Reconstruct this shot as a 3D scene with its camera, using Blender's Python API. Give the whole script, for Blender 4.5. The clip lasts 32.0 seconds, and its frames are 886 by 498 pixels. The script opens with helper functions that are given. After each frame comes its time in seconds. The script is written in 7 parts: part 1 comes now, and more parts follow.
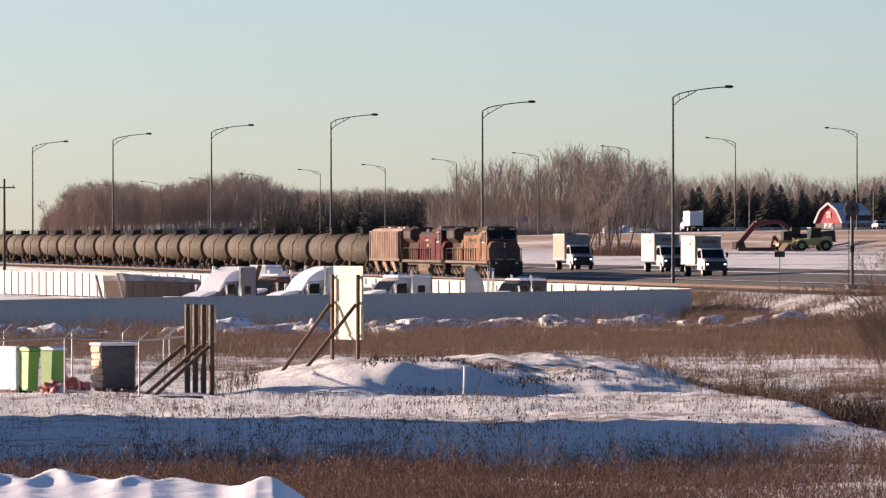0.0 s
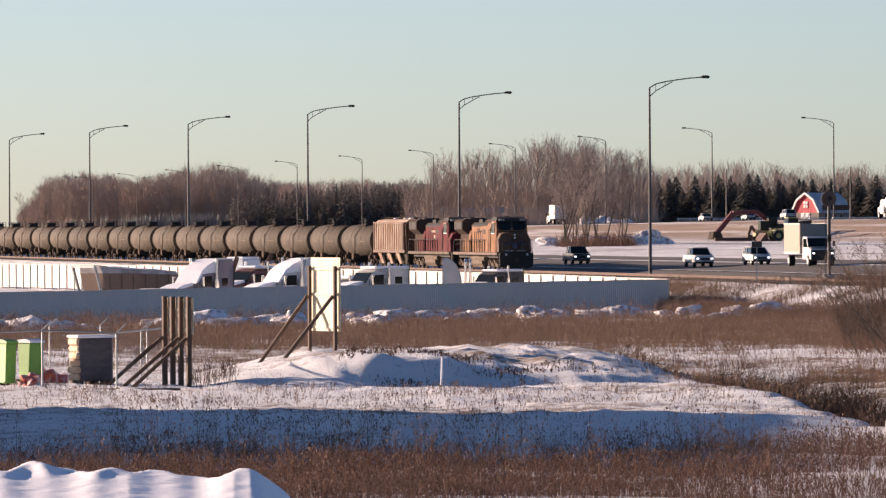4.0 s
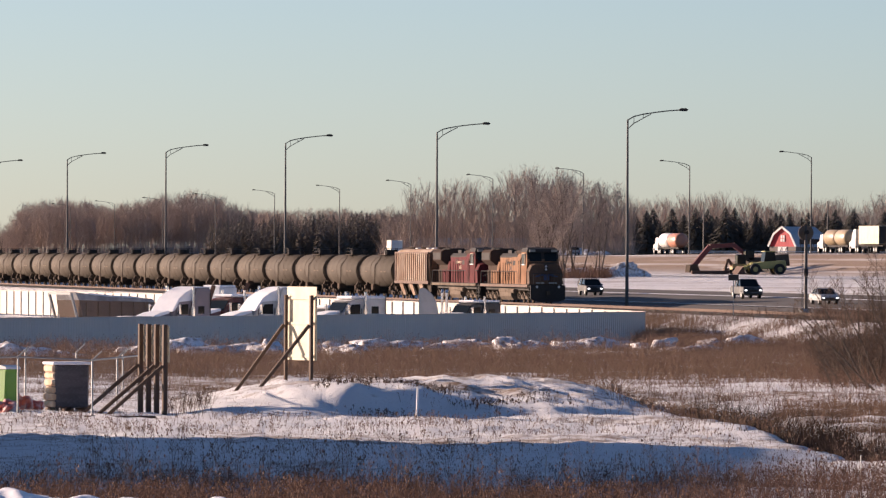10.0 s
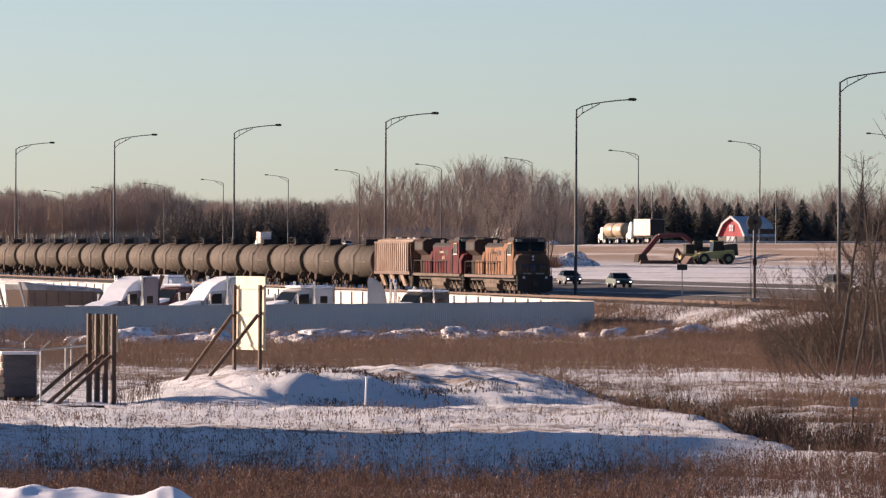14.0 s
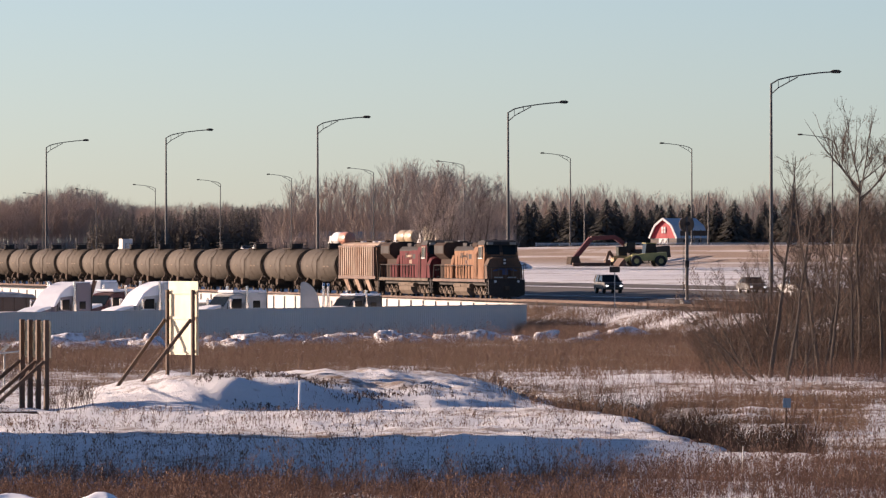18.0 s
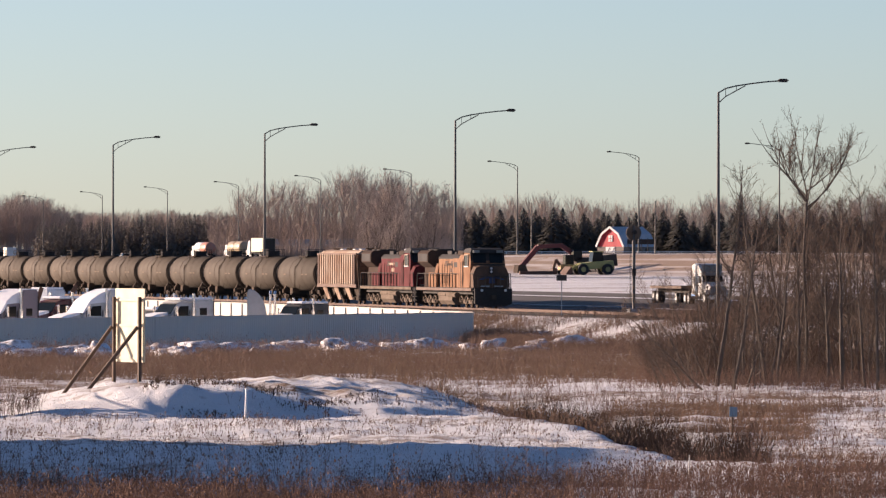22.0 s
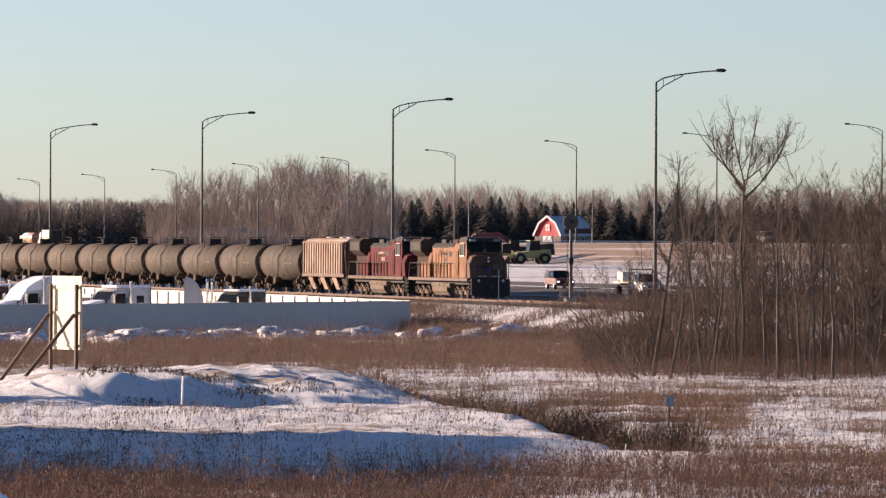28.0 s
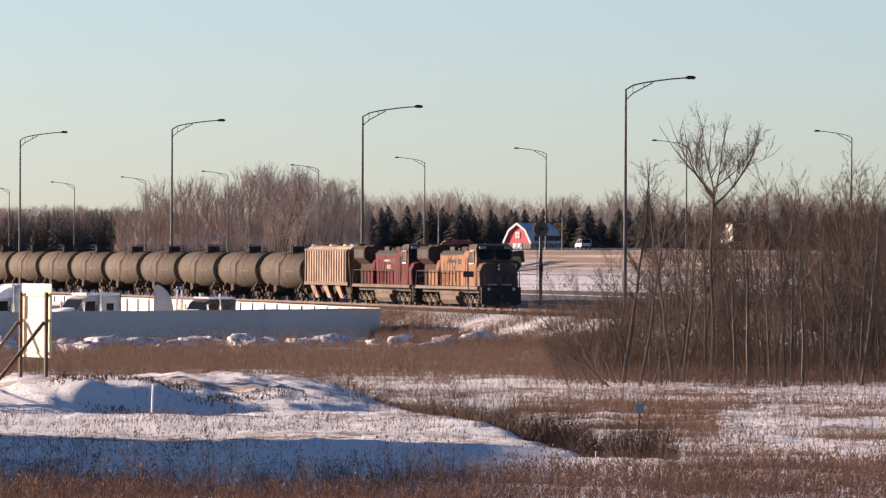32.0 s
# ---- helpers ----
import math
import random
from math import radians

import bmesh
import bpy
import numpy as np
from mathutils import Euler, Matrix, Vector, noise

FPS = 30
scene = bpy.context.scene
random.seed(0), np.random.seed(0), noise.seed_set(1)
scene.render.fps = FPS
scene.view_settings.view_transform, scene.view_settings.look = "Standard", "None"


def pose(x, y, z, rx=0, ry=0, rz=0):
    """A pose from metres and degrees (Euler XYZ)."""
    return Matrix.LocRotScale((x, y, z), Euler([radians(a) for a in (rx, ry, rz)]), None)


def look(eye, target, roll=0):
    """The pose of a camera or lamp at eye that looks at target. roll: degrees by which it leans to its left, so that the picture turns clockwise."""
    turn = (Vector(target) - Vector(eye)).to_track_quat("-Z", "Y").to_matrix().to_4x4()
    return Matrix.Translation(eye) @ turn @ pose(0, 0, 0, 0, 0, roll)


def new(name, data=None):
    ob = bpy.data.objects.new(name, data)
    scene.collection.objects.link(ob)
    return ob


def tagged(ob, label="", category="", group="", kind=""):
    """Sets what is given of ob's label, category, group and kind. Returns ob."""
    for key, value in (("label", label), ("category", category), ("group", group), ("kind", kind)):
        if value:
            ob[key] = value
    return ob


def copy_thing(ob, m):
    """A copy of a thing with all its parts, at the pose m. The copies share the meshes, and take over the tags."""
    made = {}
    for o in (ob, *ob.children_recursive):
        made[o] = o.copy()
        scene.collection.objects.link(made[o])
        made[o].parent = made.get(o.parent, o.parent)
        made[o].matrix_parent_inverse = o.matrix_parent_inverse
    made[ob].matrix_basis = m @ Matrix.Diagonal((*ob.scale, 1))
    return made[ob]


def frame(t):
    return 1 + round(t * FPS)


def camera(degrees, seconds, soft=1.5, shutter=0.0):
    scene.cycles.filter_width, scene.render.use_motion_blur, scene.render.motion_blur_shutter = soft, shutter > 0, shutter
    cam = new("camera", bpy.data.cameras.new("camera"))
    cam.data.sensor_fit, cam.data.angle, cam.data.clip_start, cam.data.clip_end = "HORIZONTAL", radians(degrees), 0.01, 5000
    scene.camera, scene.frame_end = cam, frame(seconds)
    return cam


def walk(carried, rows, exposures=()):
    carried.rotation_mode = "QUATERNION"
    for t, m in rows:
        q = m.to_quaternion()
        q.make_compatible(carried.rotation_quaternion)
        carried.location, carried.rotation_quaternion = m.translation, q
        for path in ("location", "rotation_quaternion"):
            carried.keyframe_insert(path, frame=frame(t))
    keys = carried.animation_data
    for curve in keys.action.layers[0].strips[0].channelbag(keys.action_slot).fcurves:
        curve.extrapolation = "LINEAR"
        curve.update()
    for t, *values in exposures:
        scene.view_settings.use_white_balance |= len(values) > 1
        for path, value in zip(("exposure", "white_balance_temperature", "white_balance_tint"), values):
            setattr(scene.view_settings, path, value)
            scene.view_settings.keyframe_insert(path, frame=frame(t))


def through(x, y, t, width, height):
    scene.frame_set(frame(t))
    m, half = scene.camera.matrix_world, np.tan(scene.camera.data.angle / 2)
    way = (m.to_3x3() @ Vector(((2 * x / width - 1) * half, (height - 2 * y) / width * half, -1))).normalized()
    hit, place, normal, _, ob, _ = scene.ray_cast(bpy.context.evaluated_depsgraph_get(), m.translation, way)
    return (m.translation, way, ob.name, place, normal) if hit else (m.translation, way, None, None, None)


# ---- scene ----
EYE = 6.0
LENS = math.degrees(2 * math.atan(784 / 12200))
cam = camera(LENS, 32.0, soft=1.3)


def aim(heading, lift, roll):
    """The standing camera, turned heading degrees clockwise from +Y and lifted above level."""
    turn = Euler((0, 0, radians(-heading))).to_matrix() @ Euler((radians(90 + lift), 0, 0)).to_matrix() @ Euler((0, 0, radians(roll))).to_matrix()
    return Matrix.Translation((0, 0, EYE)) @ turn.to_4x4()


# seconds, heading, lift, roll: one pan by hand to the right
PAN = [
    (0.0, 10.7254, -0.1232, -0.066), (0.5, 10.7573, -0.1088, 0.013), (1.0, 10.7499, -0.1507, -0.053), (1.5, 10.7685, -0.1934, -0.194),
    (2.0, 10.7970, -0.2021, -0.209), (2.5, 10.8662, -0.2130, -0.322), (4.5, 10.9404, -0.1821, -0.228), (5.0, 10.9480, -0.0985, -0.134),
    (5.5, 10.9954, -0.0659, -0.005), (6.0, 10.9957, -0.0290, -0.008), (6.5, 10.9695, -0.0029, 0.153), (7.0, 10.9835, -0.0380, 0.157),
    (7.5, 11.0056, -0.0501, 0.118), (8.0, 11.0392, -0.0411, 0.155), (8.5, 11.0046, 0.0277, 0.170), (9.0, 11.0459, 0.0423, 0.000),
    (9.5, 11.1111, 0.0591, 0.083), (10.0, 11.1076, 0.0552, 0.291), (10.5, 11.1215, 0.0271, 0.313), (11.0, 11.1657, -0.0047, 0.202),
    (11.5, 11.1925, -0.0094, 0.106), (12.0, 11.2475, -0.0268, 0.177), (12.5, 11.3290, -0.0246, 0.265), (13.0, 11.4312, -0.0508, 0.297),
    (13.5, 11.4805, -0.0556, 0.367), (14.0, 11.5343, -0.0286, 0.296), (14.5, 11.6310, -0.0097, 0.132), (16.5, 11.8643, -0.0149, 0.044),
    (17.0, 11.9442, 0.0024, 0.161), (17.5, 12.0260, 0.0135, -0.017), (18.0, 12.0954, 0.0018, -0.057), (18.5, 12.1700, 0.0128, -0.041),
    (19.0, 12.2507, -0.0252, 0.128), (19.5, 12.2919, -0.0762, 0.100), (20.0, 12.3245, -0.0675, -0.044), (20.5, 12.3699, -0.0367, -0.033),
    (21.0, 12.4047, 0.0192, -0.081), (21.5, 12.4888, 0.0345, 0.081), (22.0, 12.5362, 0.0682, 0.089), (22.5, 12.5711, 0.0714, 0.051),
    (23.0, 12.6105, 0.0772, 0.224), (23.5, 12.5961, 0.0787, 0.195), (24.0, 12.6205, 0.0964, 0.202), (24.5, 12.6543, 0.0848, 0.196),
    (26.5, 12.6906, 0.0355, 0.201), (27.0, 12.7553, 0.0141, 0.261), (27.5, 12.8646, -0.0116, 0.320), (28.0, 13.0583, -0.0241, 0.302),
    (28.5, 13.1170, 0.0147, 0.395), (29.0, 13.1290, 0.0203, 0.373), (29.5, 13.1714, 0.0214, 0.160), (30.0, 13.1916, 0.0296, 0.175),
    (30.5, 13.2188, 0.0290, -0.008), (31.0, 13.2488, 0.0265, -0.151), (31.5, 13.2836, 0.0215, 0.004), (32.0, 13.3086, 0.0381, 0.248)]
walk(cam, [(t, aim(h, l, r)) for t, h, l, r in PAN], exposures=[(0.0, 1.36, 5800, 20), (5.0, 1.38, 5800, 20), (7.0, 1.31, 5800, 20), (12.0, 1.28, 5800, 20), (18.0, 1.33, 5800, 20), (20.0, 1.39, 5800, 20), (24.0, 1.35, 5800, 20), (27.0, 1.38, 5800, 20), (28.5, 1.47, 5800, 20), (32.0, 1.47, 5800, 20)])

# ---- light ----
SUN_AZIMUTH, SUN_HEIGHT = -46.0, 11.0      # degrees clockwise from +Y, degrees above the horizon
world = bpy.data.worlds.new("sky")
scene.world = world
world.use_nodes = True
wn = world.node_tree
sky = wn.nodes.new("ShaderNodeTexSky")
sky.sky_type, sky.sun_disc = "NISHITA", False
sky.sun_elevation, sky.sun_rotation = radians(SUN_HEIGHT), radians(SUN_AZIMUTH)
sky.air_density, sky.dust_density, sky.ozone_density = 0.68, 0.35, 1.6
wn.links.new(sky.outputs[0], wn.nodes["Background"].inputs[0])
wn.nodes["Background"].inputs[1].default_value = 0.046
sun = new("sun", bpy.data.lights.new("sun", "SUN"))
sun.data.energy, sun.data.angle, sun.data.color = 4.8, radians(0.6), (1.0, 0.73, 0.48)
a, h = radians(SUN_AZIMUTH), radians(SUN_HEIGHT)
sun.matrix_world = look((math.sin(a) * math.cos(h) * 100, math.cos(a) * math.cos(h) * 100, math.sin(h) * 100), (0, 0, 0))


# ---- materials ----
def mat(name, color, rough=0.7, metal=0.0, vary=0.25, grain=6.0, dirt=None, dirt_amount=0.5, dirt_scale=0.6, bump=0.0, rand=0.0, spec=0.5, emit=0.0, stretch=(1, 1, 1)):
    m = bpy.data.materials.new(name)
    m.use_nodes = True
    nt = m.node_tree
    n, ln = nt.nodes, nt.links.new
    b = n["Principled BSDF"]
    b.inputs["Metallic"].default_value, b.inputs["Specular IOR Level"].default_value = metal, spec
    tc = n.new("ShaderNodeTexCoord")
    mp = n.new("ShaderNodeMapping")
    mp.inputs["Scale"].default_value = stretch
    ln(tc.outputs["Object"], mp.inputs[0])
    fine = n.new("ShaderNodeTexNoise")
    fine.inputs["Scale"].default_value, fine.inputs["Detail"].default_value = grain, 5
    ln(mp.outputs[0], fine.inputs["Vector"])
    coarse = n.new("ShaderNodeTexNoise")
    coarse.inputs["Scale"].default_value, coarse.inputs["Detail"].default_value = dirt_scale, 4
    ln(mp.outputs[0], coarse.inputs["Vector"])
    base = n.new("ShaderNodeMix")
    base.data_type = "RGBA"
    c = Vector(color)
    base.inputs[6].default_value = (*(c * (1 - vary)), 1)
    base.inputs[7].default_value = (*[min(1, v) for v in c * (1 + vary)], 1)
    ln(fine.outputs[0], base.inputs[0])
    last = base.outputs[2]
    if dirt is not None:
        ramp = n.new("ShaderNodeMapRange")
        ramp.inputs["From Min"].default_value, ramp.inputs["From Max"].default_value = 0.42, 0.68
        ramp.inputs["To Max"].default_value = dirt_amount
        ln(coarse.outputs[0], ramp.inputs[0])
        mix = n.new("ShaderNodeMix")
        mix.data_type = "RGBA"
        mix.inputs[7].default_value = (*dirt, 1)
        ln(ramp.outputs[0], mix.inputs[0])
        ln(last, mix.inputs[6])
        last = mix.outputs[2]
    if rand:
        info = n.new("ShaderNodeObjectInfo")
        hv = n.new("ShaderNodeHueSaturation")
        mr = n.new("ShaderNodeMapRange")
        mr.inputs["To Min"].default_value, mr.inputs["To Max"].default_value = 1 - rand, 1 + rand
        ln(info.outputs["Random"], mr.inputs[0])
        ln(mr.outputs[0], hv.inputs["Value"])
        ln(last, hv.inputs["Color"])
        last = hv.outputs[0]
    ln(last, b.inputs["Base Color"])
    rr = n.new("ShaderNodeMapRange")
    rr.inputs["To Min"].default_value, rr.inputs["To Max"].default_value = max(0.02, rough - 0.12), min(1, rough + 0.12)
    ln(coarse.outputs[0], rr.inputs[0])
    ln(rr.outputs[0], b.inputs["Roughness"])
    if bump:
        bp = n.new("ShaderNodeBump")
        bp.inputs["Strength"].default_value, bp.inputs["Distance"].default_value = 0.6, bump
        ln(fine.outputs[0], bp.inputs["Height"])
        ln(bp.outputs[0], b.inputs["Normal"])
    if emit:
        b.inputs["Emission Color"].default_value, b.inputs["Emission Strength"].default_value = (*color, 1), emit
    return m


def island_mat(name, color_a, color_b, rough=0.9, through=0.0):
    """Two colours mixed piece by piece, for grass and twigs."""
    m = bpy.data.materials.new(name)
    m.use_nodes = True
    n, ln = m.node_tree.nodes, m.node_tree.links.new
    b = n["Principled BSDF"]
    geo = n.new("ShaderNodeNewGeometry")
    mix = n.new("ShaderNodeMix")
    mix.data_type = "RGBA"
    mix.inputs[6].default_value, mix.inputs[7].default_value = (*color_a, 1), (*color_b, 1)
    ln(geo.outputs["Random Per Island"], mix.inputs[0])
    ln(mix.outputs[2], b.inputs["Base Color"])
    b.inputs["Roughness"].default_value, b.inputs["Specular IOR Level"].default_value = rough, 0.1
    if through:
        tr = n.new("ShaderNodeBsdfTranslucent")
        ln(mix.outputs[2], tr.inputs["Color"])
        ms = n.new("ShaderNodeMixShader")
        ms.inputs[0].default_value = through
        ln(b.outputs[0], ms.inputs[1])
        ln(tr.outputs[0], ms.inputs[2])
        ln(ms.outputs[0], n["Material Output"].inputs["Surface"])
    return m


def snow_mat():
    m = bpy.data.materials.new("snowy_field")
    m.use_nodes = True
    n, ln = m.node_tree.nodes, m.node_tree.links.new
    b = n["Principled BSDF"]
    tc = n.new("ShaderNodeTexCoord")

    def tex(scale, detail=5, rough=0.6):
        t = n.new("ShaderNodeTexNoise")
        t.inputs["Scale"].default_value, t.inputs["Detail"].default_value, t.inputs["Roughness"].default_value = scale, detail, rough
        ln(tc.outputs["Object"], t.inputs["Vector"])
        return t

    big, small, grit = tex(0.05), tex(0.9, 8, 0.7), tex(9.0)
    add = n.new("ShaderNodeMath")
    add.operation = "MULTIPLY_ADD"
    ln(small.outputs[0], add.inputs[0])
    add.inputs[1].default_value = 0.9
    ln(big.outputs[0], add.inputs[2])
    ramp = n.new("ShaderNodeMapRange")
    ramp.inputs["From Min"].default_value, ramp.inputs["From Max"].default_value = 0.96, 1.18
    ln(add.outputs[0], ramp.inputs[0])
    sep = n.new("ShaderNodeSeparateXYZ")
    ln(tc.outputs["Object"], sep.inputs[0])
    beyond = n.new("ShaderNodeMapRange")
    beyond.inputs["From Min"].default_value, beyond.inputs["From Max"].default_value = 224, 244
    beyond.inputs["To Min"].default_value, beyond.inputs["To Max"].default_value = 0.20, 0.92
    ln(sep.outputs[0], beyond.inputs[0])
    thin = n.new("ShaderNodeMath")
    thin.operation = "MAXIMUM"
    veil = n.new("ShaderNodeMath")
    veil.operation = "MULTIPLY"
    ln(beyond.outputs[0], veil.inputs[0])
    drift = n.new("ShaderNodeMapping")
    drift.inputs["Scale"].default_value = (0.30, 0.012, 1)
    ln(tc.outputs["Object"], drift.inputs[0])
    streak = n.new("ShaderNodeTexNoise")
    streak.inputs["Scale"].default_value, streak.inputs["Detail"].default_value = 1.0, 6
    ln(drift.outputs[0], streak.inputs["Vector"])
    cut = n.new("ShaderNodeMapRange")
    cut.inputs["From Min"].default_value, cut.inputs["From Max"].default_value = 0.20, 0.52
    ln(streak.outputs[0], cut.inputs[0])
    side = n.new("ShaderNodeMath")
    side.operation = "GREATER_THAN"
    side.inputs[1].default_value = 112.0
    ln(sep.outputs[0], side.inputs[0])
    both = n.new("ShaderNodeMath")
    both.operation = "MULTIPLY"
    ln(cut.outputs[0], both.inputs[0])
    ln(side.outputs[0], both.inputs[1])
    ln(both.outputs[0], veil.inputs[1])
    ln(ramp.outputs[0], thin.inputs[0])
    ln(veil.outputs[0], thin.inputs[1])
    soil = n.new("ShaderNodeMix")
    soil.data_type = "RGBA"
    soil.inputs[6].default_value, soil.inputs[7].default_value = (0.15, 0.09, 0.055, 1), (0.30, 0.20, 0.12, 1)
    ln(grit.outputs[0], soil.inputs[0])
    snow = n.new("ShaderNodeMix")
    snow.data_type = "RGBA"
    snow.inputs[6].default_value, snow.inputs[7].default_value = (0.84, 0.84, 0.86, 1), (0.93, 0.93, 0.94, 1)
    ln(small.outputs[0], snow.inputs[0])
    mix = n.new("ShaderNodeMix")
    mix.data_type = "RGBA"
    ln(thin.outputs[0], mix.inputs[0])
    ln(snow.outputs[2], mix.inputs[6])
    ln(soil.outputs[2], mix.inputs[7])
    ln(mix.outputs[2], b.inputs["Base Color"])
    b.inputs["Roughness"].default_value, b.inputs["Specular IOR Level"].default_value = 0.8, 0.2
    bp = n.new("ShaderNodeBump")
    bp.inputs["Strength"].default_value, bp.inputs["Distance"].default_value = 0.9, 0.16
    mid = tex(5.5, 8, 0.75)
    rise = n.new("ShaderNodeMath")
    rise.operation = "MULTIPLY_ADD"
    rise.inputs[1].default_value = 1.1
    ln(mid.outputs[0], rise.inputs[0])
    ln(small.outputs[0], rise.inputs[2])
    ln(rise.outputs[0], bp.inputs["Height"])
    ln(bp.outputs[0], b.inputs["Normal"])
    return m


M_FIELD = snow_mat()
M_SNOW = mat("clean_snow", (0.89, 0.89, 0.91), 0.75, vary=0.06, grain=3, bump=0.04, spec=0.2)
M_ASPHALT = mat("asphalt", (0.052, 0.04, 0.033), 0.85, vary=0.25, grain=4, dirt=(0.12, 0.10, 0.09), dirt_amount=0.3, dirt_scale=0.25, stretch=(1, 0.06, 1))
M_BALLAST = mat("ballast", (0.05, 0.044, 0.04), 0.95, vary=0.5, grain=5, dirt=(0.3, 0.3, 0.31), dirt_amount=0.15, dirt_scale=0.3, bump=0.05)
M_FENCE = mat("white_sheet_steel", (0.56, 0.51, 0.445), 0.7, spec=0.15, vary=0.06, grain=1.5, dirt=(0.48, 0.48, 0.47), dirt_amount=0.4)
M_TANK = mat("tank_paint", (0.066, 0.051, 0.035), 0.8, spec=0.15, vary=0.2, grain=2.5, dirt=(0.036, 0.026, 0.018), dirt_amount=0.6, dirt_scale=0.5, rand=0.16)
M_UNDER = mat("running_gear", (0.055, 0.043, 0.034), 0.9, spec=0.06, vary=0.4, dirt=(0.13, 0.095, 0.07), dirt_amount=0.5)
M_BLACK = mat("black_paint", (0.042, 0.038, 0.036), 0.75, spec=0.1, vary=0.3)
M_YELLOW = mat("armour_yellow", (0.255, 0.143, 0.083), 0.8, spec=0.06, vary=0.12, dirt=(0.13, 0.058, 0.03), dirt_amount=0.7, dirt_scale=1.6, stretch=(1, 1, 0.35))
M_RED = mat("loco_red", (0.108, 0.025, 0.028), 0.8, spec=0.06, vary=0.15, dirt=(0.06, 0.017, 0.017), dirt_amount=0.7, dirt_scale=1.6, stretch=(1, 1, 0.35))
M_GREY = mat("loco_grey", (0.06, 0.055, 0.05), 0.8, spec=0.1, vary=0.2, dirt=(0.04, 0.035, 0.03), dirt_amount=0.5)
M_CREAM = mat("hopper_cream", (0.40, 0.315, 0.245), 0.85, spec=0.06, vary=0.12, dirt=(0.24, 0.13, 0.08), dirt_amount=0.7, dirt_scale=0.5)
M_SLOPE = mat("stained_slope_sheet", (0.17, 0.095, 0.06), 0.85, spec=0.06, vary=0.2, dirt=(0.14, 0.075, 0.045), dirt_amount=0.7, dirt_scale=0.8)
M_CHUTE = mat("streaked_chute", (0.29, 0.215, 0.16), 0.85, spec=0.06, vary=0.2, dirt=(0.13, 0.075, 0.05), dirt_amount=0.8, dirt_scale=1.2, stretch=(1, 1, 0.5))
M_GLASS = mat("dark_glass", (0.012, 0.016, 0.018), 0.1, vary=0.1, spec=0.15)
M_GALV = mat("galvanised_steel", (0.30, 0.31, 0.31), 0.45, metal=0.6, vary=0.15)
M_POLE = mat("pole_steel", (0.075, 0.072, 0.07), 0.6, metal=0.2, vary=0.15)
M_WHITE = mat("white_paint", (0.78, 0.78, 0.77), 0.4, vary=0.05, dirt=(0.5, 0.48, 0.44), dirt_amount=0.35)
M_BOARD = mat("painted_board", (0.58, 0.52, 0.37), 0.7, vary=0.06, dirt=(0.48, 0.38, 0.26), dirt_amount=0.6, dirt_scale=1.2)
M_TIMBER = mat("weathered_timber", (0.095, 0.06, 0.04), 0.85, vary=0.35, grain=4, stretch=(4, 4, 0.4))
M_TYRE = mat("tyre_rubber", (0.018, 0.018, 0.019), 0.85, vary=0.2)
M_CHROME = mat("chrome", (0.7, 0.7, 0.72), 0.15, metal=1.0, vary=0.05)
M_LAMP_ON = mat("lit_headlamp", (1.0, 0.93, 0.8), 0.3, emit=1.3)
M_LENS = mat("lamp_lens", (0.5, 0.5, 0.5), 0.2)
M_TAIL = mat("tail_lamp", (0.35, 0.02, 0.02), 0.3)
M_RUST = mat("rusty_steel", (0.11, 0.062, 0.042), 0.85, vary=0.3, dirt=(0.09, 0.05, 0.035), dirt_amount=0.6)
M_BARK = mat("aspen_bark", (0.105, 0.08, 0.06), 0.9, vary=0.4, grain=8, dirt=(0.05, 0.037, 0.028), dirt_amount=0.7, dirt_scale=1.6)
M_TWIG = island_mat("aspen_twigs", (0.10, 0.07, 0.05), (0.22, 0.152, 0.105))
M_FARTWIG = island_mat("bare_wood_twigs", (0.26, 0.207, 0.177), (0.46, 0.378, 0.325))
# Grimy yellow, darkened in colour for the shaded nose.
M_NOSE = mat("grimy_shaded_yellow", (0.12, 0.076, 0.052), 0.8, spec=0.1, vary=0.25, dirt=(0.06, 0.042, 0.033), dirt_amount=0.6)
M_RADIATOR = mat("grime_and_shadow_brown", (0.055, 0.038, 0.03), 0.85, spec=0.06, vary=0.25, dirt=(0.06, 0.04, 0.03), dirt_amount=0.6)
# Needles greyed and lifted in colour to imitate aerial haze.
M_SPRUCE = island_mat("spruce_needles", (0.08, 0.076, 0.067), (0.11, 0.105, 0.092))
M_GRASS = island_mat("dead_grass", (0.12, 0.079, 0.054), (0.28, 0.19, 0.128), through=0.1)
M_WEED = island_mat("dead_weeds", (0.06, 0.036, 0.028), (0.22, 0.135, 0.098), through=0.15)
M_DUSTY = mat("dusty_steel", (0.165, 0.13, 0.10), 0.9, spec=0.06, vary=0.3, dirt=(0.08, 0.06, 0.045), dirt_amount=0.6)
M_DIRTYSNOW = mat("old_snow_with_brush", (0.80, 0.80, 0.83), 0.8, vary=0.06, grain=3, dirt=(0.24, 0.16, 0.11), dirt_amount=0.95, dirt_scale=2.4, bump=0.12, spec=0.2)
# Far needles made paler; the colour stands in for distance haze.
M_FARSPRUCE = island_mat("haze_paled_spruce", (0.14, 0.122, 0.104), (0.20, 0.175, 0.15))
M_TIE = mat("grey_old_ties", (0.055, 0.048, 0.043), 0.95, vary=0.4, dirt=(0.30, 0.30, 0.31), dirt_amount=0.5, rand=0.3)
M_STRAW = island_mat("orange_straw", (0.16, 0.095, 0.06), (0.31, 0.20, 0.125))
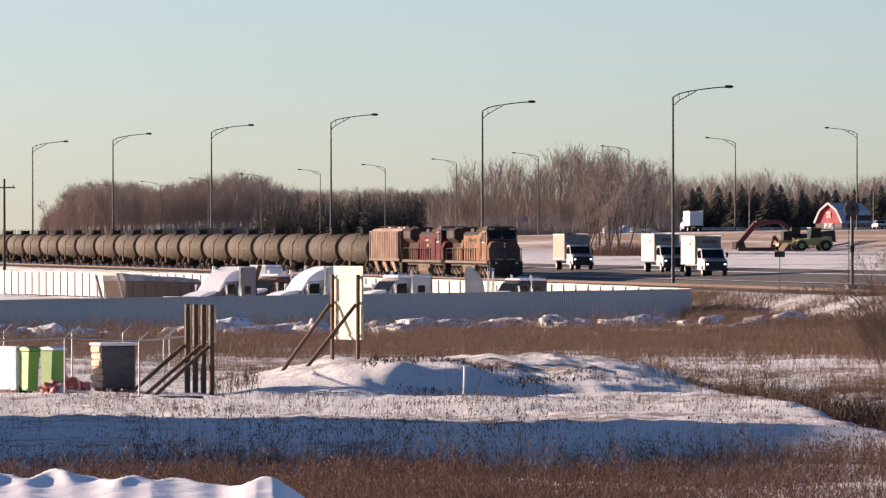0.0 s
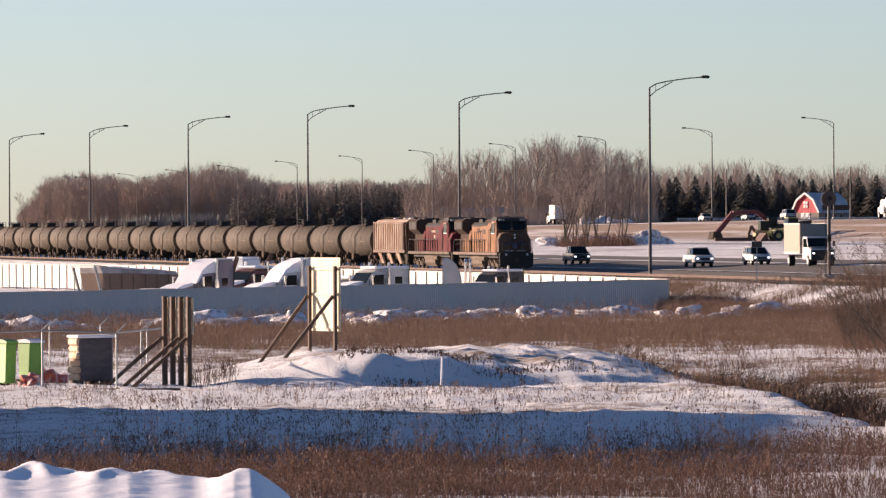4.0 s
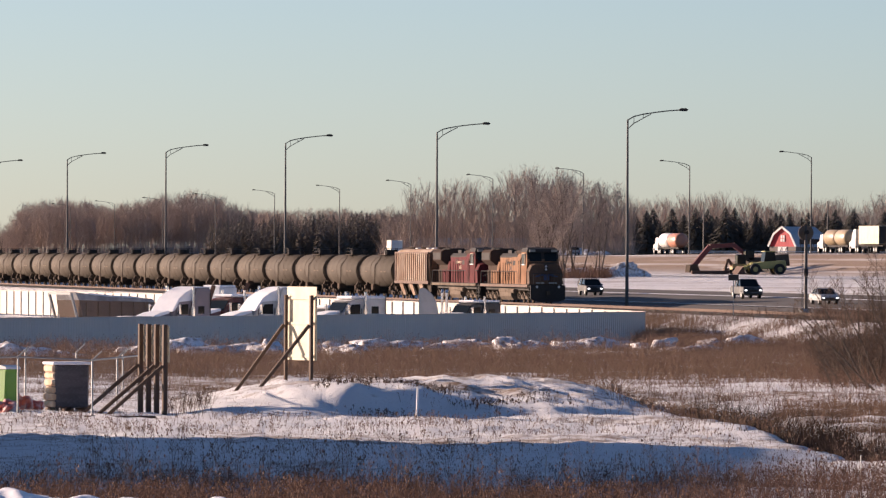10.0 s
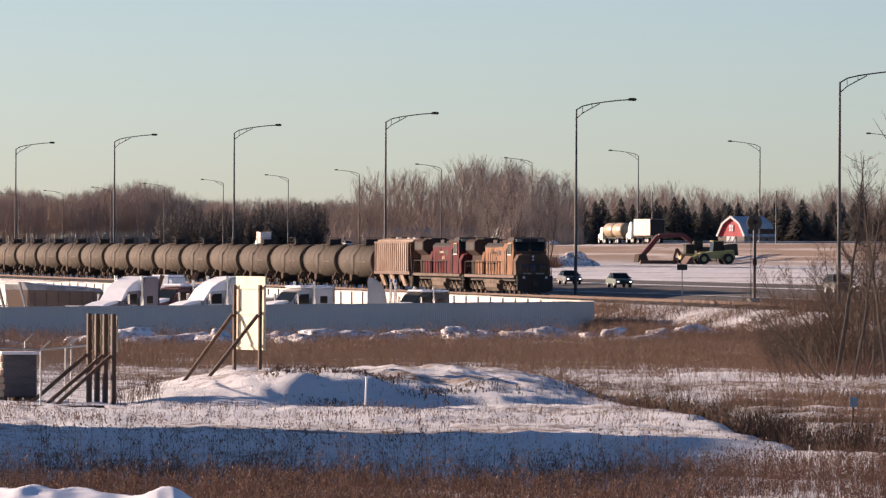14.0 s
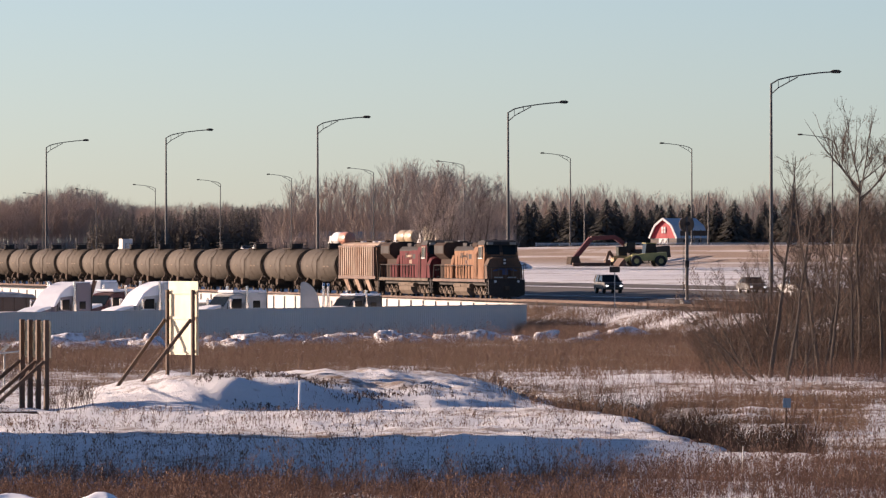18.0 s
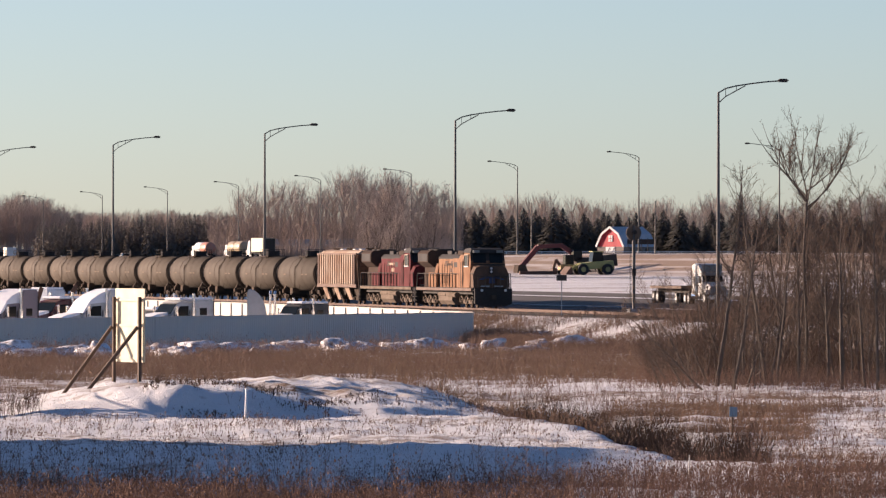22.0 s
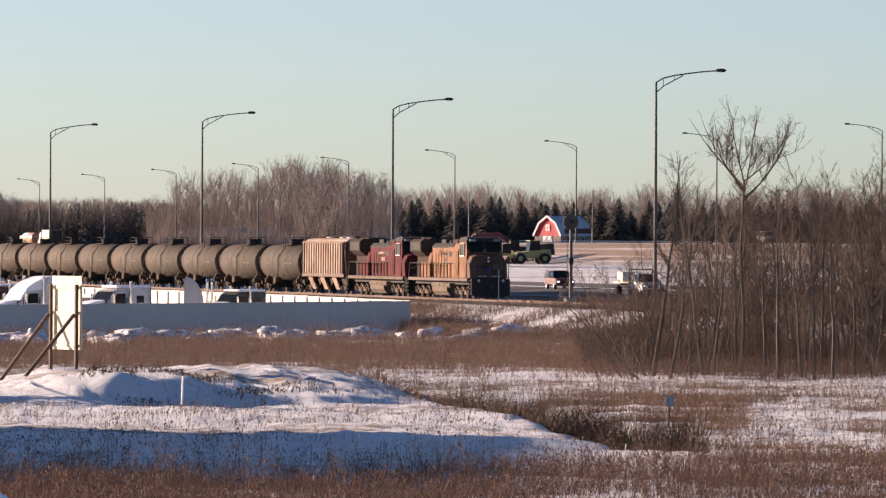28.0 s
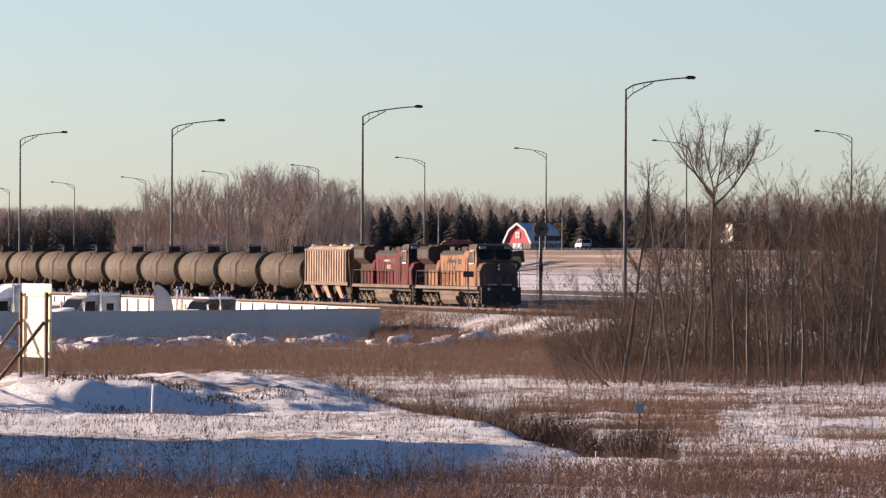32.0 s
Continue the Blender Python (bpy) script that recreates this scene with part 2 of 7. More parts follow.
# Brush colour darkened to imitate shade in the ditch.
M_THICKET = island_mat("shade_dark_brush", (0.025, 0.018, 0.015), (0.085, 0.056, 0.042))
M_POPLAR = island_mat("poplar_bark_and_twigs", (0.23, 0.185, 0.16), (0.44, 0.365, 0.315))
M_TARP = mat("grey_tarpaulin", (0.22, 0.21, 0.21), 0.8, vary=0.15, dirt=(0.65, 0.65, 0.67), dirt_amount=0.5, dirt_scale=0.9, bump=0.03)
# Real grey panels, plus vehicle fronts greyed in colour to imitate shade.
M_BOXFRONT = mat("grey_paint_and_shade", (0.22, 0.22, 0.20), 0.7, vary=0.1, dirt=(0.14, 0.13, 0.12), dirt_amount=0.5)
M_RUSSET = island_mat("russet_brush", (0.11, 0.07, 0.052), (0.27, 0.175, 0.125), through=0.12)
M_SHRUB = island_mat("dark_shrub_twigs", (0.055, 0.037, 0.028), (0.14, 0.09, 0.062))


# ---- mesh helpers ----
def link(name, bm, material, parent=None, label="", smooth=False):
    me = bpy.data.meshes.new(name)
    bmesh.ops.recalc_face_normals(bm, faces=bm.faces)
    bm.to_mesh(me)
    bm.free()
    me.materials.append(material)
    if smooth:
        me.shade_smooth()
    ob = new(name, me)
    if parent is not None:
        ob.parent = parent
    if label:
        ob["label"] = label
    return ob


def part(name, bm, material, parent, label="", smooth=False):
    return link(name, bm, material, parent, label, smooth)


def thing(name, m, label, category, group=""):
    ob = new(name)
    ob.empty_display_size = 0.3
    ob.matrix_world = m
    return tagged(ob, label, category, group)


def sheet(name, verts, faces, material, label="", kind="stuff", category=""):
    """One object from numpy arrays of vertices and triangles or quads."""
    me = bpy.data.meshes.new(name)
    verts, faces = np.asarray(verts, dtype=np.float32), np.asarray(faces, dtype=np.int32)
    k = faces.shape[1]
    me.vertices.add(len(verts))
    me.vertices.foreach_set("co", verts.ravel())
    me.loops.add(faces.size)
    me.loops.foreach_set("vertex_index", faces.ravel())
    me.polygons.add(len(faces))
    me.polygons.foreach_set("loop_start", np.arange(len(faces), dtype=np.int32) * k)
    me.update(calc_edges=True)
    me.validate()
    me.materials.append(material)
    return tagged(new(name, me), label, category, "", kind)


def box(bm, x, y, z, sx, sy, sz, bevel=0.0, rot=None):
    """A box about its centre."""
    m = Matrix.Translation((x, y, z)) @ (rot.to_4x4() if rot is not None else Matrix()) @ Matrix.Diagonal((sx, sy, sz, 1))
    r = bmesh.ops.create_cube(bm, size=1.0, matrix=m)
    if bevel:
        es = {e for v in r["verts"] for e in v.link_edges}
        bmesh.ops.bevel(bm, geom=list(es), offset=bevel, segments=1, affect="EDGES")
    return bm


def rod(bm, p, q, r, n=6, r2=None):
    """A round bar from p to q."""
    p, q = Vector(p), Vector(q)
    d = q - p
    m = Matrix.Translation((p + q) / 2) @ d.to_track_quat("Z", "Y").to_matrix().to_4x4()
    bmesh.ops.create_cone(bm, cap_ends=True, segments=n, radius1=r, radius2=r if r2 is None else r2, depth=d.length, matrix=m)
    return bm


def bar(bm, p, q, w, d):
    """A square bar from p to q."""
    p, q = Vector(p), Vector(q)
    v = q - p
    m = Matrix.Translation((p + q) / 2) @ v.to_track_quat("Z", "Y").to_matrix().to_4x4() @ Matrix.Diagonal((w, d, v.length, 1))
    bmesh.ops.create_cube(bm, size=1.0, matrix=m)
    return bm


def prism(bm, outline, lo, hi, axis="x", inset=0.0):
    """An outline of (a, b) extruded along an axis; inset narrows the far edges of its upper points."""
    top = max(b for _, b in outline)
    low = min(b for _, b in outline)

    def at(a, b, w):
        k = inset * (b - low) / max(1e-6, top - low)
        w = w + k if w == lo else w - k
        return (w, a, b) if axis == "x" else (a, w, b) if axis == "y" else (a, b, w)

    f = [bm.verts.new(at(a, b, lo)) for a, b in outline]
    g = [bm.verts.new(at(a, b, hi)) for a, b in outline]
    bm.faces.new(f[::-1])
    bm.faces.new(g)
    for i in range(len(f)):
        j = (i + 1) % len(f)
        bm.faces.new((f[i], f[j], g[j], g[i]))
    return bm


def turned(bm, rings, n=20, axis="y", x=0.0, z=0.0):
    """A body of revolution from rings of (position, radius)."""
    loops = []
    for s, r in rings:
        loops.append([bm.verts.new((x + r * math.cos(2 * math.pi * i / n), s, z + r * math.sin(2 * math.pi * i / n)) if axis == "y" else
                                   (s, x + r * math.cos(2 * math.pi * i / n), z + r * math.sin(2 * math.pi * i / n))) for i in range(n)])
    for p, q in zip(loops, loops[1:]):
        for i in range(n):
            bm.faces.new((p[i], p[(i + 1) % n], q[(i + 1) % n], q[i]))
    bm.faces.new(loops[0][::-1])
    bm.faces.new(loops[-1])
    return bm


def B():
    return bmesh.new()


def polar(heading, dist):
    return dist * math.sin(radians(heading)), dist * math.cos(radians(heading))


def step(e0, e1, v):
    t = np.clip((v - e0) / (e1 - e0), 0, 1)
    return t * t * (3 - 2 * t)


# ---- ground ----
def crust(x, y, where):
    """Uneven drifts and crust of the snow."""
    out = np.zeros(np.broadcast(x, y).shape)
    flat, fx, fy, fw = out.reshape(-1), np.ravel(x), np.ravel(y), np.ravel(where)
    for i in np.nonzero(fw)[0]:
        flat[i] = 0.105 * noise.fractal(Vector((fx[i] * 1.2, fy[i] * 0.8, 1.7)), 0.5, 2.1, 5)
    return out


def ground_z(x, y):
    """Height of the land at x, y (arrays)."""
    x, y = np.asarray(x, dtype=float), np.asarray(y, dtype=float)
    d = np.hypot(x, y)
    head = np.degrees(np.arctan2(x, y))
    z = np.interp(d, [0, 40, 80, 105, 130, 160, 190, 205, 250, 300, 400, 480, 700], [4.3, 3.4, 2.2, 1.84, 1.75, 1.38, 1.12, 1.08, 0.75, 0.5, 0.1, 0.0, -0.1])
    # mound that carries the sign: a steep bank towards the viewer, a plateau that sinks behind
    edge = np.interp(head, [8.9, 9.8, 10.4, 11.2, 12.0, 12.7, 13.0], [208, 211.5, 213, 214, 214.5, 218, 222]) + 0.3 * np.sin(head * 6.0)
    face = np.interp(head, [8.9, 9.7, 10.0, 10.4, 11.3, 12.5, 13.0], [10, 8, 4.5, 2.6, 2.2, 2.0, 4])
    crest = np.interp(head, [8.9, 9.4, 9.86, 10.4, 10.9, 11.2, 11.5, 12.2, 12.6, 12.9], [0, 0.4, 0.8, 0.86, 0.8, 0.55, 0.36, 0.32, 0.16, 0])
    back = np.interp(head, [8.9, 9.8, 10.8, 11.2, 12.0, 12.6, 13.0], [0, 0.8, 0.85, 0.9, 0.82, 0.45, 0])
    mound = step(0, 1, (d - edge) / face) * np.interp(d - edge, [0, 2, 30, 42, 54], [1, 1, 1, 0.6, 0]) * np.where(d - edge < face, crest, crest + (back - crest) * step(0, 22, d - edge - face))
    z = z + mound * (1 + 0.05 * np.sin(head * 11 + d * 0.21))
    # ditch
    along = np.interp(d, [148, 165, 197, 222, 240, 270], [15.0, 14.66, 14.1, 13.41, 12.95, 12.3])
    z = z - 0.95 * np.exp(-((head - along) / 0.24) ** 2) * step(148, 165, d) * (1 - step(240, 270, d))
    # uneven field
    z = z + (1 - step(105, 118, x)) * step(60, 110, d) * (0.035 * np.sin(x * 0.7 + 1.3 * np.sin(y * 0.31)) + 0.03 * np.sin(y * 0.53 + 1.7 * np.sin(x * 0.23)) + 0.02 * np.sin(2.1 * x + 0.9 * y))
    share = step(110, 150, d) * (1 - step(270, 330, d)) * (0.75 + 0.8 * mound)
    z = z + share * crust(x, y, share > 0) * 0.85
    # railway bank, road, verge, far bank and far road
    far = np.interp(x, [112.5, 116.5, 118.3, 124.6, 126.5, 129.5, 131, 150, 152, 156, 200, 236, 243, 252, 256, 274, 320, 420, 900],
                    [0, 1.2, 1.62, 1.62, 1.3, 1.55, 1.9, 2.75, 2.6, 2.85, 3.3, 3.5, 4.2, 6.2, 6.6, 6.7, 6.3, 6.0, 6.0])
    # the far road sinks gently with distance
    far = far - np.interp(y, [1050, 1600, 2000, 3000], [0, 1.9, 2.6, 2.6]) * step(215, 254, x) * (1 - step(285, 330, x))
    z = np.where(x > 112.5, far, z)
    return z


def gz(x, y):
    return float(ground_z(x, y))


def build_ground():
    heads = np.concatenate([np.arange(-180, 6, 6.0), np.arange(6.2, 18.2, 0.06), np.arange(20, 180, 6.0)])
    rad = np.concatenate([[0.0, 20, 45, 70, 85], np.arange(95, 300, 0.75), np.arange(300, 320, 1.3), np.arange(320, 560, 2.5), np.arange(560, 1500, 5.0), [1600, 1750, 2000, 2400, 3000, 3800, 4600]])
    hh, rr = np.meshgrid(np.radians(heads), rad)
    x, y = rr * np.sin(hh), rr * np.cos(hh)
    v = np.stack([x, y, ground_z(x, y)], -1).reshape(-1, 3)
    n = len(heads)
    i, j = np.meshgrid(np.arange(len(rad) - 1), np.arange(n), indexing="ij")
    j2 = (j + 1) % n
    f = np.stack([i * n + j, i * n + j2, (i + 1) * n + j2, (i + 1) * n + j], -1).reshape(-1, 4)
    ob = sheet("ground", v, f[:, ::-1], M_FIELD, "snow-dusted field with dead grass showing through", "structure", "ground")
    ob.data.shade_smooth()


build_ground()


def strip(name, xs, dz, y0, y1, stepy, material, label):
    ys = np.arange(y0, y1 + 1, stepy)
    xx, yy = np.meshgrid(np.asarray(xs, float), ys)
    v = np.stack([xx, yy, ground_z(xx, yy) + dz], -1).reshape(-1, 3)
    n = len(xs)
    i, j = np.meshgrid(np.arange(len(ys) - 1), np.arange(n - 1), indexing="ij")
    f = np.stack([i * n + j, i * n + j + 1, (i + 1) * n + j + 1, (i + 1) * n + j], -1).reshape(-1, 4)
    return sheet(name, v, f, material, label, "structure", name.split("_")[-1])


strip("road", np.linspace(132, 149, 9), 0.10, 150, 2800, 25, M_ASPHALT, "grey asphalt highway carriageway, half covered in drifted snow")
strip("far_road", np.linspace(257, 269, 6), 0.10, 300, 3000, 25, M_ASPHALT, "distant asphalt carriageway along the top of a bank")
strip("ballast_bed", np.linspace(118.6, 124.3, 5), 0.08, 200, 1500, 20, M_BALLAST, "stone ballast bed under the railway track")
strip("side_road", np.linspace(125.2, 131.6, 5), 0.09, 488, 640, 8, M_ASPHALT, "bare asphalt apron between the track and the highway")
M_SOIL = mat("bare_soil", (0.10, 0.075, 0.06), 0.95, vary=0.4, grain=1.5, dirt=(0.6, 0.58, 0.58), dirt_amount=0.8, dirt_scale=0.25, stretch=(1, 0.2, 1))
M_GRAVEL = mat("snowy_gravel", (0.34, 0.29, 0.25), 0.9, vary=0.2, grain=3, dirt=(0.6, 0.58, 0.57), dirt_amount=0.6, dirt_scale=0.3, bump=0.03, stretch=(1, 0.15, 1))
strip("gravel_shoulder", np.linspace(125.2, 131.6, 5), 0.09, 300, 486, 8, M_GRAVEL, "pale snowy gravel shoulder between the track and the highway")
strip("machine_track", np.linspace(210, 212.6, 3), 0.06, 640, 1060, 20, M_SOIL, "dark worn track across the snowy verge")
strip("lane_line", [131.9, 132.25], 0.13, 150, 2600, 25, M_SNOW, "line of packed snow along the edge of the road")
strip("snow_lane", [142.6, 143.3], 0.13, 150, 2600, 25, M_SNOW, "streak of packed snow between the lanes")


# ---- railway ----
TRACK_X, RAIL_Z = 121.4, 2.0


def build_track():
    for side, name in ((-0.75, "rail"), (0.75, "rail")):
        bm = B()
        prism(bm, [(-0.07, 0.0), (0.07, 0.0), (0.07, 0.02), (0.015, 0.05), (0.015, 0.12), (0.036, 0.13), (0.036, 0.17), (-0.036, 0.17), (-0.036, 0.13), (-0.015, 0.12), (-0.015, 0.05), (-0.07, 0.02)], 200, 1500, axis="y")
        ob = link(name, bm, M_RUST)
        ob.location = (TRACK_X + side, 0, RAIL_Z - 0.17)
        tagged(ob, "rusty steel rail spiked to timber ties", "rail", "rails of the track", "structure")
    bed = new("track_ties")
    tagged(bed, "dark timber railway ties bedded in ballast", "ties", "", "structure")
    bed.location = (TRACK_X, 0, RAIL_Z - 0.29)
    bm = B()
    box(bm, 0, 0, 0, 2.6, 0.22, 0.16)
    tie = link("tie", bm, M_TIE, bed)
    tie.location = (0, 470, 0)
    for i in range(1, 220):
        o = tie.copy()
        scene.collection.objects.link(o)
        o.location = (0, 470 + i * 0.6, 0)


build_track()


def bogie(parent, y, axles, base=1.78, skin=None):
    bm = B()
    span = base * (axles - 1)
    for s in (-1.02, 1.02):
        prism(bm, [(-span / 2 - 0.45, 0.55), (-span / 2 - 0.3, 0.32), (span / 2 + 0.3, 0.32), (span / 2 + 0.45, 0.55), (span / 2 + 0.2, 0.68), (0.4, 0.62), (0.25, 0.85), (-0.25, 0.85), (-0.4, 0.62), (-span / 2 - 0.2, 0.68)], s - 0.09, s + 0.09)
        for a in range(axles):
            yy = -span / 2 + a * base
            rod(bm, (s * 1.05, yy, 0.47), (s * 1.22, yy, 0.47), 0.13, 8)
    box(bm, 0, 0, 0.62, 2.0, 0.5, 0.35)
    if skin is not None:
        for q in (-1.14, 1.14):
            for a in range(axles):
                yy = -span / 2 + a * base
                box(bm, q, yy, 0.47, 0.1, 0.42, 0.36, 0.04)
                rod(bm, (q, yy + 0.55, 0.42), (q, yy + 0.55, 0.82), 0.1, 8)
                rod(bm, (q, yy - 0.45, 0.70), (q, yy + 0.2, 0.92), 0.06, 6)
    fr = part("bogie", bm, skin or M_UNDER, parent, "dusty cast-steel bogie" if skin else "dark cast-steel bogie")
    fr.location = (0, y, 0)
    for a in range(axles):
        bm = B()
        for s in (-0.75, 0.75):
            rod(bm, (s - 0.07, 0, 0), (s + 0.07, 0, 0), 0.46, 16)
        rod(bm, (-0.75, 0, 0), (0.75, 0, 0), 0.09, 8)
        w = part("wheelset", bm, M_UNDER, fr)
        w.location = (0, -span / 2 + a * base, 0.46)
    return fr


def tank_car():
    t = thing("tank_car", pose(TRACK_X, 2000, RAIL_Z), "weathered grey-brown railway tank car on the track", "tank car", "tank cars of the train")
    R, zc, hl = 1.53, 2.52, 7.95
    bm = B()
    rings = []
    for s in (-1, 1):
        seg = [(s * (hl + 0.62), 0.18), (s * (hl + 0.58), 0.55), (s * (hl + 0.45), 0.98), (s * (hl + 0.25), 1.30), (s * hl, R)]
        rings += seg if s < 0 else seg[::-1]
    turned(bm, rings[3:7], 28, z=zc)
    part("tank_shell", bm, M_TANK, t, smooth=True)
    # Heads coloured black to deepen the shade between cars.
    for end in (rings[:4], rings[6:]):
        bm = B()
        turned(bm, end, 28, z=zc)
        part("tank_head", bm, M_BLACK, t, "domed tank end blackened for shade", smooth=True)
    for y in (-hl + 0.02, -2.7, 2.7, hl - 0.02):
        bm = B()
        turned(bm, [(y - 0.06, R + 0.014), (y + 0.06, R + 0.014)], 28, z=zc)
        part("weld_band", bm, M_UNDER, t)
    bm = B()
    rod(bm, (0, -0.05, zc + R - 0.1), (0, -0.05, zc + R + 0.42), 0.62, 14)
    rod(bm, (0, -0.05, zc + R + 0.42), (0, -0.05, zc + R + 0.5), 0.66, 14)
    part("manway_housing", bm, M_BLACK, t, "dark valve housing on the tank top")
    bm = B()
    for x in (-0.75, 0.75):
        for y in (-1.8, -0.95, 0.95, 1.8):
            rod(bm, (x, y, zc + R - 0.35), (x, y, zc + R + 0.62), 0.025, 5)
        rod(bm, (x, -1.8, zc + R + 0.62), (x, 1.8, zc + R + 0.62), 0.022, 5)
        rod(bm, (x, -1.8, zc + R + 0.3), (x, 1.8, zc + R + 0.3), 0.018, 5)
    for y in (-1.8, 1.8):
        rod(bm, (-0.75, y, zc + R + 0.62), (0.75, y, zc + R + 0.62), 0.022, 5)
    part("top_railing", bm, M_BLACK, t)
    bm = B()
    box(bm, 0, 0, zc + R + 0.02, 1.7, 3.9, 0.05)
    part("top_platform", bm, M_UNDER, t)
    bm = B()
    for x in (-1.6, -1.6 + 0.42):
        rod(bm, (x + 0.02, -0.2, 1.0), (x + 0.02, -0.2, zc + 0.7), 0.02, 5)
    for x, y in ((-1.58, -0.2), (-1.58, 0.2)):
        rod(bm, (x, y, 0.9), (x, y, zc + 0.4), 0.02, 5)
        rod(bm, (x, y, zc + 0.4), (-0.95, y, zc + R - 0.2), 0.02, 5)
    for k in range(8):
        rod(bm, (-1.58, -0.2, 0.95 + k * 0.28), (-1.58, 0.2, 0.95 + k * 0.28), 0.014, 4)
    part("side_ladder", bm, M_UNDER, t)
    for s in (-1, 1):
        bm = B()
        box(bm, 0, s * 6.5, 0.95, 2.7, 0.5, 0.34)
        prism(bm, [(-1.3, 1.0), (1.3, 1.0), (1.05, 1.55), (0.55, 1.16), (-0.55, 1.16), (-1.05, 1.55)], s * 6.5 - 0.2, s * 6.5 + 0.2, axis="y")
        part("bolster_saddle", bm, M_UNDER, t)
        bm = B()
        box(bm, 0, s * 7.6, 0.85, 0.55, 2.6, 0.4)
        box(bm, 0, s * 8.9, 0.84, 0.3, 0.42, 0.3)
        part("draft_sill", bm, M_UNDER, t)
        bm = B()
        for x in (-1.35, 1.35):
            rod(bm, (x, s * 8.5, 0.7), (x, s * 8.5, 1.95), 0.025, 5)
            rod(bm, (x, s * 8.5, 1.95), (x * 0.86, s * 8.25, 1.95), 0.025, 5)
        rod(bm, (-1.35, s * 8.5, 1.3), (1.35, s * 8.5, 1.3), 0.03, 5)
        rod(bm, (-1.35, s * 8.5, 1.95), (1.35, s * 8.5, 1.95), 0.025, 5)
        box(bm, 0, s * 8.45, 1.08, 2.8, 0.4, 0.05)
        part("end_platform", bm, M_UNDER, t)
        bogie(t, s * 6.5, 2)
    bm = B()
    rod(bm, (0, 0, 1.05), (0, 0, 0.62), 0.22, 10)
    part("bottom_valve", bm, M_UNDER, t)
    bm = B()
    box(bm, -0.9, 3.4, 1.0, 0.6, 1.1, 0.5)
    part("brake_cylinder", bm, M_UNDER, t)
    for y in (-5.2, -3.6, 4.3):
        bm = B()
        prism(bm, [(y, 2.4), (y + 0.9, 2.4), (y + 0.9, 2.52), (y, 2.52)], -R - 0.012, -R + 0.03)
        part("stencil_bar", bm, M_DUSTY, t)
    return t


def hopper_car():
    t = thing("hopper_car", pose(TRACK_X, 2000, RAIL_Z), "cream ribbed covered hopper wagon with rust streaks", "hopper car")
    bm = B()
    prism(bm, [(-7.6, 1.55), (-7.6, 1.62), (-8.1, 3.3), (-8.1, 4.25), (8.1, 4.25), (8.1, 3.3), (7.6, 1.62), (7.6, 1.55)], -1.42, 1.42)
    part("body", bm, M_SLOPE, t, "rust-stained hopper side between its ribs")
    bm = B()
    prism(bm, [(-1.42, 4.24), (1.42, 4.24), (1.1, 4.5), (0.5, 4.62), (-0.5, 4.62), (-1.1, 4.5)], -8.1, 8.1, axis="y")
    part("roof", bm, M_CREAM, t)
    for k in range(17):
        y = -7.6 + k * 0.95
        for s in (-1, 1):
            bm = B()
            box(bm, s * 1.50, y, 2.95, 0.22, 0.42, 2.62, 0.03)
            part("side_rib", bm, M_RUST if k % 16 == 0 else M_CREAM, t)
    for s in (-1, 1):
        bm = B()
        box(bm, s * 1.5, 0, 1.55, 0.14, 16.4, 0.28)
        part("side_sill", bm, M_RUST, t)
        bm = B()
        box(bm, s * 1.5, 0, 4.26, 0.12, 16.4, 0.16)
        part("top_chord", bm, M_RUST, t)
    for y in (-4.7, 0, 4.7):
        # Bay coloured dark to imitate the shadow behind the sloping sheets.
        bm = B()
        prism(bm, [(y - 2.3, 1.5), (y + 2.3, 1.5), (y + 0.4, 0.4), (y - 0.4, 0.4)], -0.95, 0.95)
        bay = part("hopper_bay", bm, M_UNDER, t, "discharge hopper coloured dark for recess shadow")
        for s in (-1, 1):
            bm = B()
            prism(bm, [(y + 0.7, 1.5), (y + 2.5, 1.5), (y + 0.1, 0.36), (y - 1.2, 0.36)], s * 1.3 - 0.04, s * 1.3 + 0.04)
            part("slope_sheet", bm, M_CHUTE, bay, "cream sloping sheet streaked with rust")
    for s in (-1, 1):
        bm = B()
        for x in (-1.4, 1.4):
            bar(bm, (x, s * 9.0, 0.9), (x, s * 8.15, 3.9), 0.1, 0.1)
            rod(bm, (x, s * 9.0, 0.8), (x, s * 9.0, 4.3), 0.03, 5)
            rod(bm, (x * 0.6, s * 9.0, 0.8), (x * 0.6, s * 9.0, 4.3), 0.03, 5)
            for k in range(9):
                rod(bm, (x, s * 9.0, 0.95 + k * 0.38), (x * 0.6, s * 9.0, 0.95 + k * 0.38), 0.02, 4)
        box(bm, 0, s * 8.55, 0.95, 2.8, 1.0, 0.3)
        box(bm, 0, s * 9.1, 0.84, 0.3, 0.4, 0.3)
        part("end_frame", bm, M_UNDER, t)
        bogie(t, s * 6.9, 2)
    for x in (-0.42, 0.42):
        bm = B()
        box(bm, x, 0, 4.76, 0.28, 16, 0.04)
        part("roof_walkway", bm, M_RADIATOR, t)
    for k in range(6):
        bm = B()
        box(bm, 0, -6.6 + k * 2.64, 4.68, 0.6, 1.1, 0.14, 0.04)
        part("roof_hatch", bm, M_SNOW if k in (1, 2, 4) else M_RADIATOR, t)
    return t


P_EMBLEM = mat("faded_blue", (0.05, 0.07, 0.16), 0.7, vary=0.15, dirt=(0.05, 0.04, 0.04), dirt_amount=0.5)


